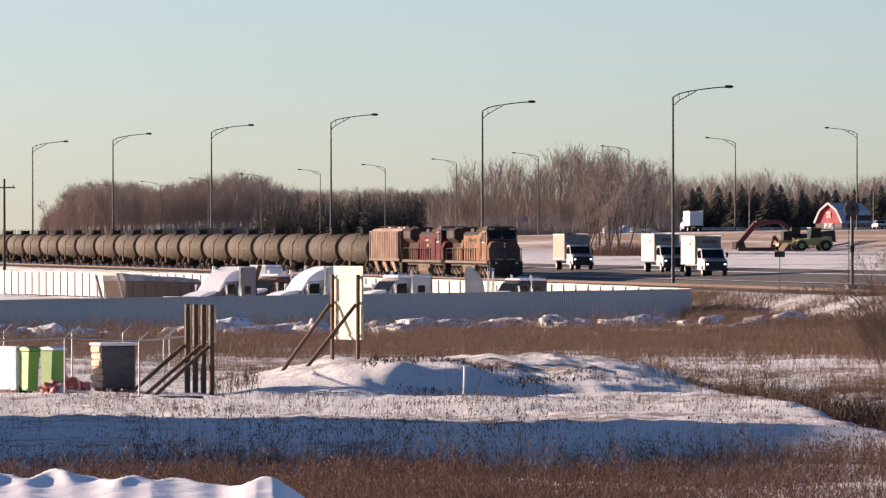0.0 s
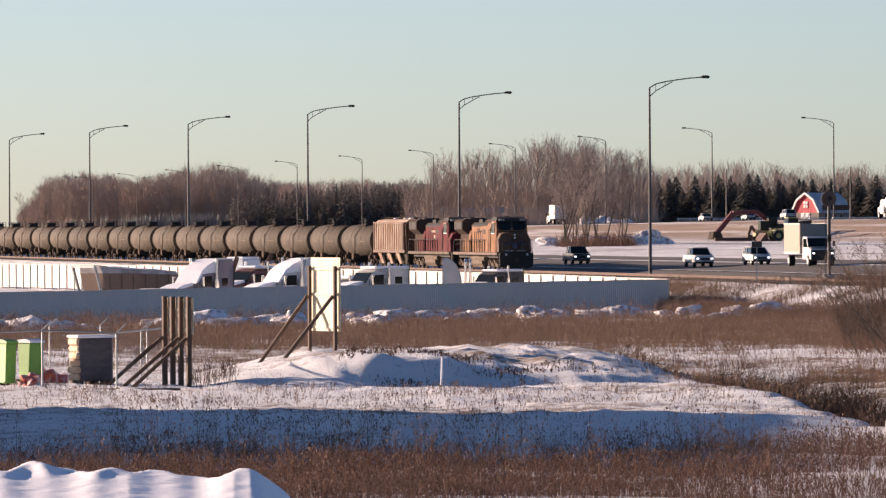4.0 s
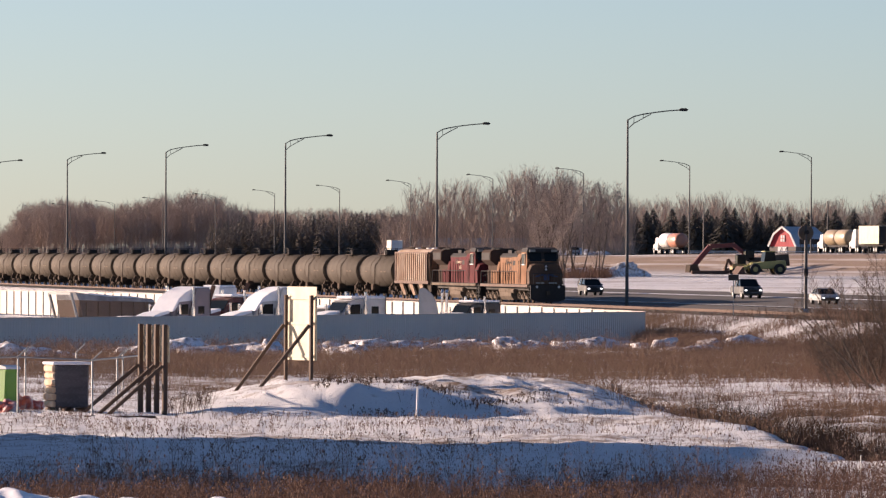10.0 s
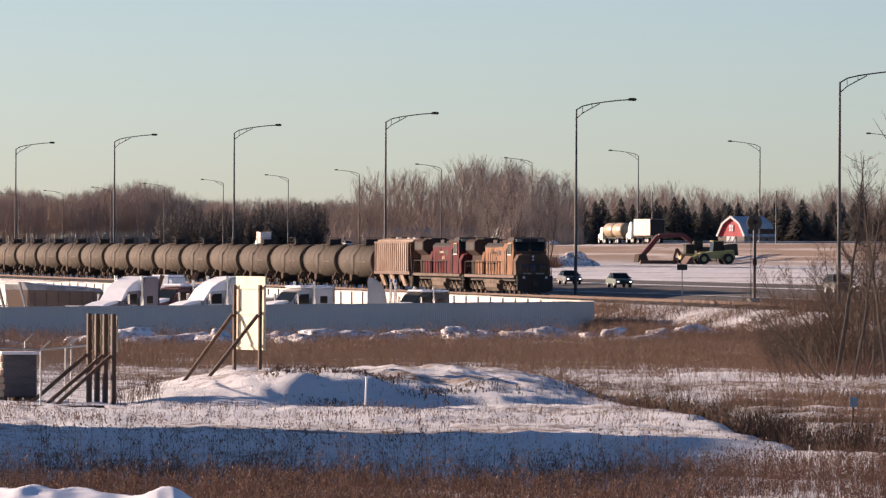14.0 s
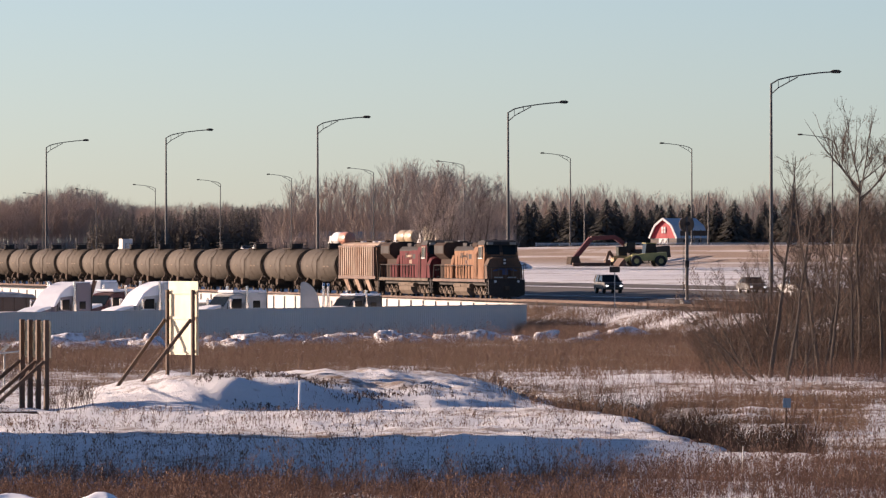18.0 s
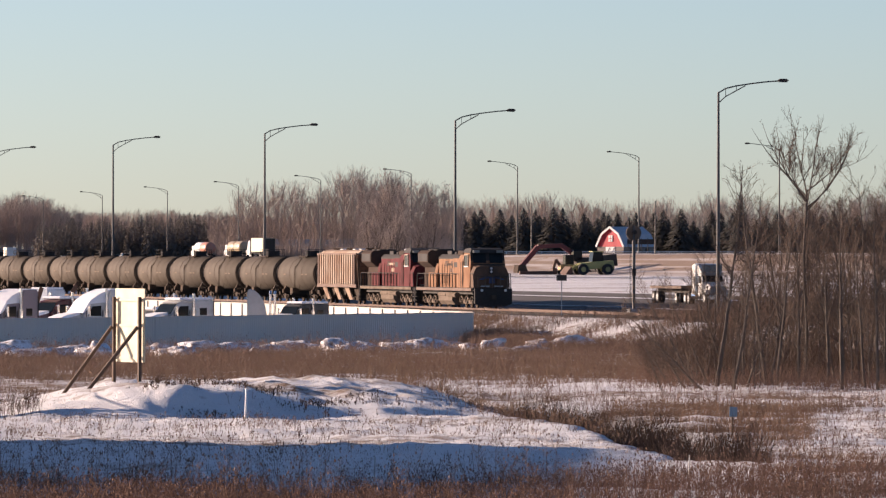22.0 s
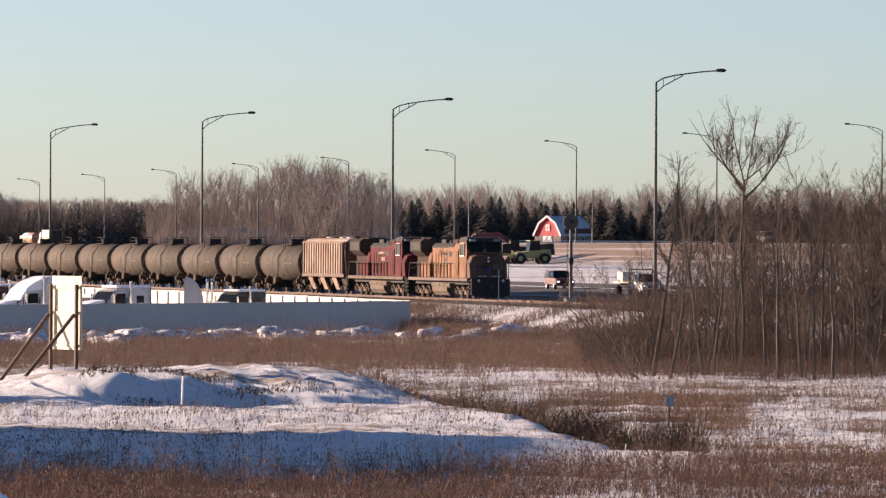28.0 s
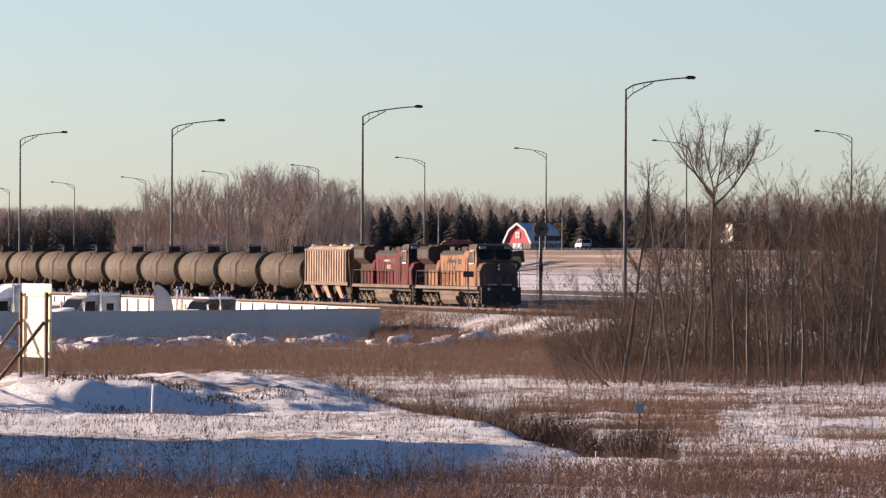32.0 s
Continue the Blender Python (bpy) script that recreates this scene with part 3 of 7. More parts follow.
def locomotive(name, paint, label, trim, front):
    t = thing(name, pose(TRACK_X, 2000, RAIL_Z), label, "locomotive")
    W = 1.5
    bm = B()
    box(bm, 0, 0.3, 1.46, 3.05, 20.2, 0.26)
    box(bm, 0, 0.3, 1.22, 2.2, 19.0, 0.3)
    part("underframe", bm, M_GREY, t)
    bm = B()
    for s in (-1, 1):
        box(bm, s * 1.535, 0.3, 1.45, 0.03, 20.2, 0.2)
    part("sill_stripe", bm, trim, t)
    bm = B()
    prism(bm, [(-0.85, 1.6), (0.85, 1.6), (0.85, 3.95), (0.6, 4.2), (-0.6, 4.2), (-0.85, 3.95)], -4.6, 5.0, axis="y")
    part("engine_hood", bm, paint, t)
    bm = B()
    prism(bm, [(-0.87, 3.86), (-0.87, 3.97), (-0.61, 4.23), (0.61, 4.23), (0.87, 3.97), (0.87, 3.86)], -4.6, 5.0, axis="y")
    part("hood_roof", bm, M_BLACK, t, "sooty dark hood roof")
    for k, y in enumerate((-3.4, -1.6, 0.6, 2.6)):
        bm = B()
        box(bm, 0, y, 4.32, 0.9, 1.1 if k % 2 else 0.6, 0.22, 0.05)
        part("roof_hatch", bm, M_BLACK, t)
    bm = B()
    prism(bm, [(-1.0, 3.2), (1.0, 3.2), (1.5, 3.6), (1.5, 4.35), (1.25, 4.55), (-1.25, 4.55), (-1.5, 4.35), (-1.5, 3.6)], 6.2, 10.0, axis="y")
    part("radiator_housing", bm, M_RADIATOR, t, "grimy radiator housing")
    bm = B()
    prism(bm, [(-1.0, 1.6), (1.0, 1.6), (1.0, 2.75), (-1.0, 2.75)], 5.0, 8.2, axis="y")
    prism(bm, [(-0.95, 2.75), (0.95, 2.75), (0.85, 3.5), (-0.85, 3.5)], 5.0, 6.0, axis="y")
    part("rear_hood", bm, paint, t)
    # Dark brown panels put in to imitate shadow under the radiator overhang.
    bm = B()
    prism(bm, [(-0.9, 2.75), (0.9, 2.75), (0.9, 3.25), (-0.9, 3.25)], 6.0, 10.0, axis="y")
    prism(bm, [(-0.98, 1.6), (0.98, 1.6), (0.98, 2.75), (-0.98, 2.75)], 8.2, 10.0, axis="y")
    part("radiator_compartment", bm, M_RADIATOR, t, "panels below the radiator coloured dark for shadow")
    for s in (-1, 1):
        for k in range(3):
            bm = B()
            for q in range(5):
                box(bm, s * 0.875, -2.6 + k * 2.3, 3.30 + q * 0.09, 0.05, 1.1, 0.045)
            part("louvre", bm, M_BLACK, t, "dark louvred air intake")
        for k in range(6):
            bm = B()
            box(bm, s * 0.89, -1.1 + k * 0.95, 2.65, 0.03, 0.05, 1.5)
            part("door_seam", bm, M_RADIATOR, t)
        for k in range(5):
            bm = B()
            hgt = (0.36, 0.30, 0.36, 0.36, 0.30)[k]
            box(bm, s * 0.90, -2.6 + k * 0.75, 2.95, 0.03, 0.5, hgt)
            box(bm, s * 0.905, -2.6 + k * 0.75, 2.95, 0.03, 0.2, hgt * 0.4)
            part("lettering_block", bm, M_CREAM if paint is M_RED else M_RUST, t, "plain block of faded lettering")
        bm = B()
        box(bm, s * 1.31, -3.4, 2.7, 0.03, 1.9, 1.9)
        part("cabinet_door", bm, paint, t)
        bm = B()
        box(bm, s * 1.325, -3.4, 3.4, 0.03, 1.4, 0.4)
        part("cabinet_grille", bm, M_BLACK, t)
        bm = B()
        box(bm, s * 1.5, -6.65, 2.6, 0.05, 0.08, 2.0)
        box(bm, s * 1.5, -5.9, 2.6, 0.05, 0.08, 2.0)
        part("cab_door_frame", bm, M_GREY, t)
        bm = B()
        box(bm, s * 1.43, -7.0 + 0.04, 3.72, 0.1, 0.07, 0.92)
        box(bm, s * 1.43, -8.32, 3.72, 0.1, 0.07, 0.92)
        box(bm, s * 1.43, -7.66, 4.19, 0.1, 1.4, 0.07)
        part("window_frame", bm, M_CREAM, t, "pale cab window frame")
    bm = B()
    box(bm, 0, -3.3, 4.32, 1.9, 2.0, 0.42, 0.08)
    part("brake_grid_housing", bm, M_RADIATOR, t, "sooty brake grid housing")
    bm = B()
    rod(bm, (0.5, -4.3, 4.2), (0.5, -4.3, 4.75), 0.16, 10)
    rod(bm, (0.5, -4.3, 4.75), (0.5, -4.3, 4.8), 0.2, 10)
    part("vent_stack", bm, M_GREY, t)
    bm = B()
    for k in range(7):
        rod(bm, (-1.45 + k * 0.48, 10.5, 1.55), (-1.45 + k * 0.48, 10.5, 2.6), 0.028, 5)
    rod(bm, (-1.45, 10.5, 2.6), (1.45, 10.5, 2.6), 0.03, 5)
    part("rear_handrail", bm, M_BLACK, t)
    for s in (-1, 1):
        bm = B()
        box(bm, s * 1.515, 8.1, 3.97, 0.03, 3.4, 0.6)
        part("radiator_grille", bm, M_BLACK, t)
    bm = B()
    for k in range(2):
        rod(bm, (0, 7.1 + k * 1.9, 4.5), (0, 7.1 + k * 1.9, 4.66), 0.8, 14)
    part("cooling_fan", bm, M_BLACK, t)
    # inverter cabinet behind the cab, cab and nose
    bm = B()
    prism(bm, [(-W, 1.6), (W, 1.6), (W, 3.6), (1.2, 4.2), (-1.2, 4.2), (-W, 3.6)], -6.4, -4.6, axis="y")
    prism(bm, [(-1.3, 1.6), (1.3, 1.6), (1.3, 3.9), (-1.3, 3.9)], -4.6, -2.2, axis="y")
    part("equipment_cabinet", bm, paint, t)
    # cab: its side outline runs along y, with a raked windscreen above the nose
    bm = B()
    prism(bm, [(-9.0, 1.6), (-6.4, 1.6), (-6.4, 4.45), (-8.55, 4.5), (-9.0, 3.5)], -W, W, inset=0.16)
    cab = part("cab", bm, paint, t)
    bm = B()
    prism(bm, [(-8.9, 4.34), (-8.7, 4.62), (-7.9, 4.74), (-6.3, 4.66), (-6.3, 4.36)], -1.42, 1.42, inset=0.22)
    part("roof", bm, M_BLACK, cab)
    bm = B()
    prism(bm, [(-9.02, 3.42), (-8.9, 3.42), (-8.5, 4.4), (-8.62, 4.42)], -1.36, 1.36)
    part("front_wall", bm, M_BLACK, cab, "black upper cab front")
    for s in (-1, 1):
        bm = B()
        prism(bm, [(-9.06, 3.56), (-9.0, 3.56), (-8.68, 4.3), (-8.74, 4.3)], s * 0.66 - 0.52, s * 0.66 + 0.52)
        part("windscreen", bm, M_GLASS, cab)
        bm = B()
        prism(bm, [(-8.35, 3.3), (-7.0, 3.3), (-7.0, 4.15), (-8.2, 4.15)], s * 1.42 - 0.03, s * 1.42 + 0.03)
        part("side_window", bm, M_GLASS, cab)
        bm = B()
        prism(bm, [(-8.45, 3.22), (-6.9, 3.22), (-6.9, 3.3), (-8.45, 3.3)], s * 1.45 - 0.04, s * 1.45 + 0.04)
        part("window_sill", bm, M_GALV, cab)
        bm = B()
        box(bm, s * 0.95, -9.02, 4.46, 0.5, 0.12, 0.2)
        part("number_board", bm, M_BOXFRONT, cab)
    bm = B()
    prism(bm, [(-1.46, 1.6), (1.46, 1.6), (1.46, 2.75), (1.2, 3.3), (0.9, 3.42), (-0.9, 3.42), (-1.2, 3.3), (-1.46, 2.75)], -10.35, -9.0, axis="y")
    for v in bm.verts:
        if v.co.y < -10 and v.co.z > 2.5:
            v.co.y += 0.28
            v.co.z -= 0.12
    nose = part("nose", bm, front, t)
    bm = B()
    box(bm, 0, -10.14, 3.0, 0.3, 0.1, 0.56, 0.02)
    part("headlight_housing", bm, M_BLACK, nose)
    for z in (2.87, 3.13):
        bm = B()
        rod(bm, (0, -10.19, z), (0, -10.22, z), 0.1, 10)
        part("headlight", bm, M_LENS, nose)
    bm = B()
    for s in (-1, 1):
        for k in range(4):
            box(bm, s * (0.35 + 0.16 * k), -10.37, 2.42 - 0.05 * k, 0.5 - 0.06 * k, 0.03, 0.09)
        box(bm, s * 0.12, -10.37, 2.2, 0.22, 0.03, 0.5)
    part("nose_emblem", bm, P_EMBLEM if front is M_NOSE else M_CREAM, nose, "faded wing-shaped emblem" if front is M_NOSE else "faded emblem")
    for s in (-1, 1):
        bm = B()
        box(bm, s * 0.55, -10.42, 1.72, 0.7, 0.05, 0.1)
        part("front_step_edge", bm, M_GALV, nose)
    bm = B()
    box(bm, 0.75, -10.34, 2.1, 0.6, 0.05, 1.0)
    part("nose_door", bm, front, nose)
    for k in range(5):
        bm = B()
        rod(bm, (-1.2 + k * 0.6, -10.72, 1.6), (-1.2 + k * 0.6, -10.72, 2.5), 0.03, 5)
        part("front_stanchion", bm, M_DUSTY, t)
    # steps, pilot, anti-climber
    bm = B()
    prism(bm, [(-1.5, 0.35), (-0.9, 0.12), (0.9, 0.12), (1.5, 0.35), (1.5, 1.55), (-1.5, 1.55)], -11.0, -10.75, axis="y")
    part("pilot_plow", bm, M_BLACK, t)
    for e in (-10.6, 10.6):
        for s in (-1, 1):
            bm = B()
            box(bm, s * 1.3, e + 0.27, 0.95, 0.47, 0.04, 1.2)
            well = part("step_well", bm, M_BLACK, t)
            for k in range(4):
                bm = B()
                box(bm, s * 1.3, e, 0.5 + k * 0.3, 0.45, 0.5, 0.04)
                part("tread", bm, M_GREY, well)
    bm = B()
    box(bm, 0, 10.6, 0.95, 2.1, 0.16, 1.1)
    part("rear_plate", bm, M_BLACK, t)
    for e in (-11.05, 10.95):
        bm = B()
        box(bm, 0, e, 0.86, 0.32, 0.44, 0.34)
        part("coupler", bm, M_UNDER, t)
    for s in (-1, 1):
        bm = B()
        rod(bm, (s * 0.95, -10.98, 1.4), (s * 0.95, -11.06, 1.4), 0.11, 10)
        part("ditch_light", bm, M_LENS, t)
        bm = B()
        for k in range(14):
            y = -5.2 + k * 1.18
            rod(bm, (s * 1.48, y, 1.55), (s * 1.48, y, 2.68), 0.036, 5)
        rod(bm, (s * 1.48, -5.2, 2.68), (s * 1.48, 10.14, 2.68), 0.036, 5)
        rod(bm, (s * 1.48, 10.14, 2.68), (s * 1.48, 10.9, 0.6), 0.036, 5)
        part("handrail", bm, M_BLACK, t)
        bm = B()
        for y in (-10.5, -9.2):
            rod(bm, (s * 1.48, y, 1.55), (s * 1.48, y, 2.7), 0.028, 5)
        rod(bm, (s * 1.48, -10.5, 2.7), (s * 1.48, -9.2, 2.7), 0.028, 5)
        rod(bm, (s * 1.48, -10.8, 0.6), (s * 1.48, -10.5, 2.5), 0.028, 5)
        rod(bm, (s * 0.1, -10.7, 2.5), (s * 1.3, -10.7, 2.5), 0.03, 5)
        part("front_handrail", bm, M_GREY, t)
        for k in range(7):
            bm = B()
            box(bm, s * 0.86, -1.6 + k * 0.95, 2.65, 0.03, 0.8, 1.7)
            part("hood_door", bm, paint, t)
    bm = B()
    prism(bm, [(-1.45, 0.55), (-1.2, 0.22), (1.2, 0.22), (1.45, 0.55), (1.45, 1.2), (-1.45, 1.2)], -2.6, 2.4, axis="y")
    part("fuel_tank", bm, M_DUSTY, t)
    for s in (-1, 1):
        bm = B()
        rod(bm, (s * 1.3, -3.6, 1.0), (s * 1.3, -0.6, 1.0), 0.2, 10)
        rod(bm, (s * 1.3, -0.2, 1.0), (s * 1.3, 2.6, 1.0), 0.2, 10)
        part("air_reservoir", bm, M_DUSTY, t)
    for y in (-6.75, 6.75):
        bogie(t, y, 3, 1.88, M_DUSTY)
    bm = B()
    box(bm, 0, 2.6, 4.35, 1.0, 1.6, 0.35, 0.05)
    part("exhaust_housing", bm, M_BLACK, t)
    bm = B()
    for k in range(3):
        rod(bm, (-0.2 + k * 0.2, -5.4, 4.5), (-0.2 + k * 0.2, -5.9, 4.52), 0.05, 6, 0.1)
    box(bm, 0, -5.4, 4.35, 0.6, 0.2, 0.3)
    part("air_horn", bm, M_WHITE, t)
    bm = B()
    prism(bm, [(-1.6, 3.34), (1.6, 3.34), (1.6, 3.52), (-1.6, 3.52)], -0.89, -0.86)
    side = part("side_lettering_bar", bm, M_CREAM if paint is M_RED else M_RADIATOR, t)
    side.location = (0, 0.4, 0)
    return t


# ---- vehicles ----
def paint_of(name, c, rough=0.4):
    return mat(name, c, rough, vary=0.06, spec=0.3, dirt=(0.25, 0.23, 0.21), dirt_amount=0.4, dirt_scale=1.2)


P_WHITE, P_SILVER = paint_of("car_white", (0.6, 0.59, 0.57)), paint_of("car_silver", (0.42, 0.43, 0.44))
P_DARK, P_BLUE = paint_of("car_charcoal", (0.035, 0.037, 0.04)), paint_of("car_navy", (0.03, 0.05, 0.10))
P_MAROON, P_GREEN = paint_of("car_maroon", (0.12, 0.03, 0.028)), paint_of("car_dark_green", (0.03, 0.07, 0.04))
P_CREAM = mat("box_cream", (0.60, 0.555, 0.475), 0.6, vary=0.06, spec=0.2, dirt=(0.42, 0.36, 0.28), dirt_amount=0.5, dirt_scale=0.9)
P_BROWN = paint_of("box_tan", (0.30, 0.22, 0.16), 0.6)


def wheel(parent, x, y, r, w=0.24):
    bm = B()
    rod(bm, (-w / 2, 0, 0), (w / 2, 0, 0), r, 16)
    t = part("wheel", bm, M_TYRE, parent)
    t.location = (x, y, r)
    bm = B()
    rod(bm, (-w / 2 - 0.012, 0, 0), (w / 2 + 0.012, 0, 0), r * 0.58, 10)
    part("rim", bm, M_GALV, t)


def car(name, paint, label, shape="suv"):
    """A car whose front looks along -Y."""
    t = thing(name, pose(0, -900, 0), label, name.split("_")[-1])
    if shape == "pickup":
        L, H, W = 5.7, 1.9, 1.95
        body = [(-2.85, 0.45), (-2.85, 0.95), (-2.7, 1.12), (-1.35, 1.2), (2.85, 1.2), (2.85, 0.5)]
        cabin = [(-1.45, 1.18), (-0.75, 1.86), (0.9, 1.9), (1.15, 1.18)]
        wheels, r = (-1.85, 1.75), 0.4
    elif shape == "sedan":
        L, H, W = 4.6, 1.45, 1.8
        body = [(-2.3, 0.35), (-2.3, 0.7), (-2.1, 0.82), (-1.0, 0.95), (1.6, 0.98), (2.3, 0.92), (2.3, 0.4)]
        cabin = [(-1.05, 0.93), (-0.25, 1.43), (0.9, 1.45), (1.65, 0.95)]
        wheels, r = (-1.4, 1.35), 0.32
    else:
        L, H, W = 4.7, 1.75, 1.88
        body = [(-2.35, 0.42), (-2.35, 0.85), (-2.2, 1.0), (-1.2, 1.1), (2.3, 1.12), (2.35, 0.5)]
        cabin = [(-1.3, 1.08), (-0.55, 1.7), (2.0, 1.75), (2.28, 1.1)]
        wheels, r = (-1.45, 1.45), 0.36
    w = W / 2
    bm = B()
    prism(bm, body, -w, w, inset=0.04)
    bmesh.ops.bevel(bm, geom=bm.edges[:], offset=0.06, segments=2, affect="EDGES")
    bd = part("body", bm, paint, t)
    bm = B()
    prism(bm, cabin, -w + 0.06, w - 0.06, inset=0.16)
    part("glasshouse", bm, M_GLASS, t, "dark tinted windows")
    bm = B()
    top = max(z for _, z in cabin)
    ys = [y for y, z in cabin if z > top - 0.08]
    box(bm, 0, sum(ys) / len(ys), top + 0.005, W - 0.42, ys[-1] - ys[0] + 0.1, 0.07, 0.02)
    part("roof", bm, paint, t)
    mid = sum(ys) / len(ys)
    for s in (-1, 1):
        for (ya, za), (yb, zb) in (((mid, cabin[0][1]), (mid, top)), (cabin[0], cabin[1]), (cabin[3], cabin[2])):
            bm = B()
            bar(bm, (s * (w - 0.05), ya, za), (s * (w - 0.2), yb, zb), 0.08, 0.09)
            part("pillar", bm, paint, t)
    front = body[0][0]
    for s in (-1, 1):
        bm = B()
        box(bm, s * (w - 0.25), front - 0.005, body[1][1] - 0.12, 0.24, 0.05, 0.13, 0.02)
        part("headlight", bm, M_LAMP_ON, t, "lit headlight")
        bm = B()
        box(bm, s * (w - 0.16), -front + 0.0, body[1][1] - 0.05, 0.2, 0.05, 0.3, 0.02)
        part("tail_light", bm, M_TAIL, t)
        bm = B()
        box(bm, s * (w + 0.1), cabin[0][0] + 0.35, cabin[0][1] + 0.08, 0.2, 0.1, 0.14, 0.03)
        part("wing_mirror", bm, paint, t)
        for y in wheels:
            wheel(t, s * (w - 0.13), y, r)
    bm = B()
    box(bm, 0, front - 0.01, body[1][1] - 0.16, W - 1.0, 0.05, 0.2)
    part("grille", bm, M_BLACK, t)
    bm = B()
    box(bm, 0, front, 0.45, W - 0.1, 0.16, 0.2, 0.04)
    part("bumper", bm, M_GREY, t)
    bm = B()
    box(bm, 0, -front, 0.48, W - 0.1, 0.16, 0.2, 0.04)
    part("rear_bumper", bm, M_GREY, t)
    if shape == "pickup":
        bm = B()
        box(bm, 0, 2.0, 1.205, W - 0.2, 1.55, 0.02)
        part("bed_well", bm, M_BLACK, t)
    return t


def service_truck():
    """A pickup cab with a long timber flatbed and a pale stacked load."""
    t = car("pickup", P_WHITE, "white flatbed truck carrying pale stacked boards", "pickup")
    t.name, t["category"] = "flatbed_truck", "truck"
    for o in [c for c in t.children if c.name.split(".")[0] in ("bed_well", "rear_bumper", "tail_light")]:
        bpy.data.objects.remove(o)
    bm = B()
    box(bm, 0, 4.0, 1.12, 2.3, 5.6, 0.16, 0.02)
    part("deck", bm, M_BOARD, t, "pale timber deck")
    bm = B()
    for x in (-0.45, 0.45):
        box(bm, x, 3.6, 0.86, 0.12, 6.0, 0.3)
    part("chassis", bm, M_BLACK, t)
    for k in range(4):
        bm = B()
        box(bm, -0.1 + 0.05 * (k % 2), 4.4 + k * 0.52, 1.62, 1.7, 0.46, 0.85 - 0.06 * (k % 2), 0.03)
        part("load_stack", bm, M_BOARD if k % 2 else M_WHITE, t)
    bm = B()
    for x in (-1.05, 1.05):
        box(bm, x, 1.35, 1.75, 0.1, 0.1, 1.15)
    for z in (1.5, 1.9, 2.28):
        box(bm, 0, 1.35, z, 2.2, 0.08, 0.08)
    part("headboard", bm, M_BLACK, t)
    for x in (-0.95, 0.95):
        wheel(t, x, 5.4, 0.42, 0.4)
    return t


def box_truck(paint, label, logo=None, length=5.6, rear=None):
    t = thing("box_truck", pose(0, -900, 0), label, "box truck")
    bm = B()
    prism(bm, [(-4.2, 0.55), (-4.2, 1.25), (-4.0, 1.45), (-3.1, 1.6), (-2.6, 2.45), (-1.2, 2.5), (-1.2, 0.55)], -1.05, 1.05, inset=0.05)
    bmesh.ops.bevel(bm, geom=bm.edges[:], offset=0.05, segments=1, affect="EDGES")
    part("cab", bm, P_WHITE, t)
    bm = B()
    prism(bm, [(-3.16, 1.62), (-2.68, 2.36), (-2.62, 2.36), (-3.1, 1.62)], -0.95, 0.95)
    part("windscreen", bm, M_GLASS, t)
    for s in (-1, 1):
        bm = B()
        prism(bm, [(-2.85, 1.6), (-2.5, 2.3), (-1.6, 2.3), (-1.6, 1.6)], s * 1.03 - 0.02, s * 1.03 + 0.02)
        part("side_window", bm, M_GLASS, t)
        bm = B()
        box(bm, s * 0.8, -4.23, 1.08, 0.2, 0.06, 0.13, 0.02)
        part("headlight", bm, M_LAMP_ON, t, "lit headlight")
        bm = B()
        box(bm, s * 1.28, -2.9, 1.9, 0.2, 0.1, 0.45, 0.03)
        part("wing_mirror", bm, M_BLACK, t)
        wheel(t, s * 0.95, -3.3, 0.46, 0.28)
        wheel(t, s * 0.95, length - 2.6, 0.46, 0.5)
    bm = B()
    box(bm, 0, -1.0 + length / 2, 2.32, 2.4, length, 2.5, 0.05)
    bx = part("cargo_box", bm, paint, t)
    # Front panel greyed to imitate the shaded end of the box.
    bm = B()
    box(bm, 0, -1.02, 2.32, 2.3, 0.05, 2.4, 0.01)
    part("front_panel", bm, M_BOXFRONT, bx, "front panel of the box, greyed for shade")
    bm = B()
    for x in (-1.19, 1.19):
        box(bm, x, -1.0 + length / 2, 1.1, 0.06, length + 0.04, 0.1)
        box(bm, x, -1.0 + length / 2, 3.56, 0.06, length + 0.04, 0.08)
    part("edge_rail", bm, M_GALV, bx)
    bm = B()
    for x in (-0.4, 0.4):
        box(bm, x, 0.8, 0.8, 0.12, 8.2, 0.25)
    part("chassis", bm, M_BLACK, t)
    bm = B()
    box(bm, 0, -4.205, 1.05, 1.86, 0.05, 0.62)
    part("grille", bm, M_GREY, t)
    # Hood slope greyed too, for the shade on the cab front.
    bm = B()
    prism(bm, [(-3.98, 1.475), (-3.1, 1.625), (-3.1, 1.66), (-3.96, 1.51)], -0.92, 0.92)
    part("hood_panel", bm, M_BOXFRONT, t, "hood panel greyed for shade")
    bm = B()
    box(bm, 0, -4.3, 0.62, 2.1, 0.25, 0.28, 0.04)
    part("bumper", bm, M_GREY, t)
    # The default dark rear door imitates the shaded back of the box.
    bm = B()
    box(bm, 0, -0.97 + length, 2.32, 2.3, 0.05, 2.4, 0.01)
    part("rear_door", bm, rear or M_GREY, bx, "roll-up rear door")
    if logo is not None:
        bm = B()
        for k in range(7):
            a = radians(70 + k * 30)
            box(bm, -1.207, 0.25 - 0.36 * math.cos(a) * -1, 2.8 + 0.4 * math.sin(a), 0.012, 0.17, 0.15)
        box(bm, -1.207, 0.75, 2.88, 0.012, 0.75, 0.2)
        box(bm, -1.207, 0.7, 2.55, 0.012, 0.5, 0.1)
        part("side_emblem", bm, logo, bx)
        bm = B()
        box(bm, 0.2, -1.052, 3.05, 1.4, 0.012, 0.25)
        part("front_emblem", bm, P_MAROON, bx)
    return t


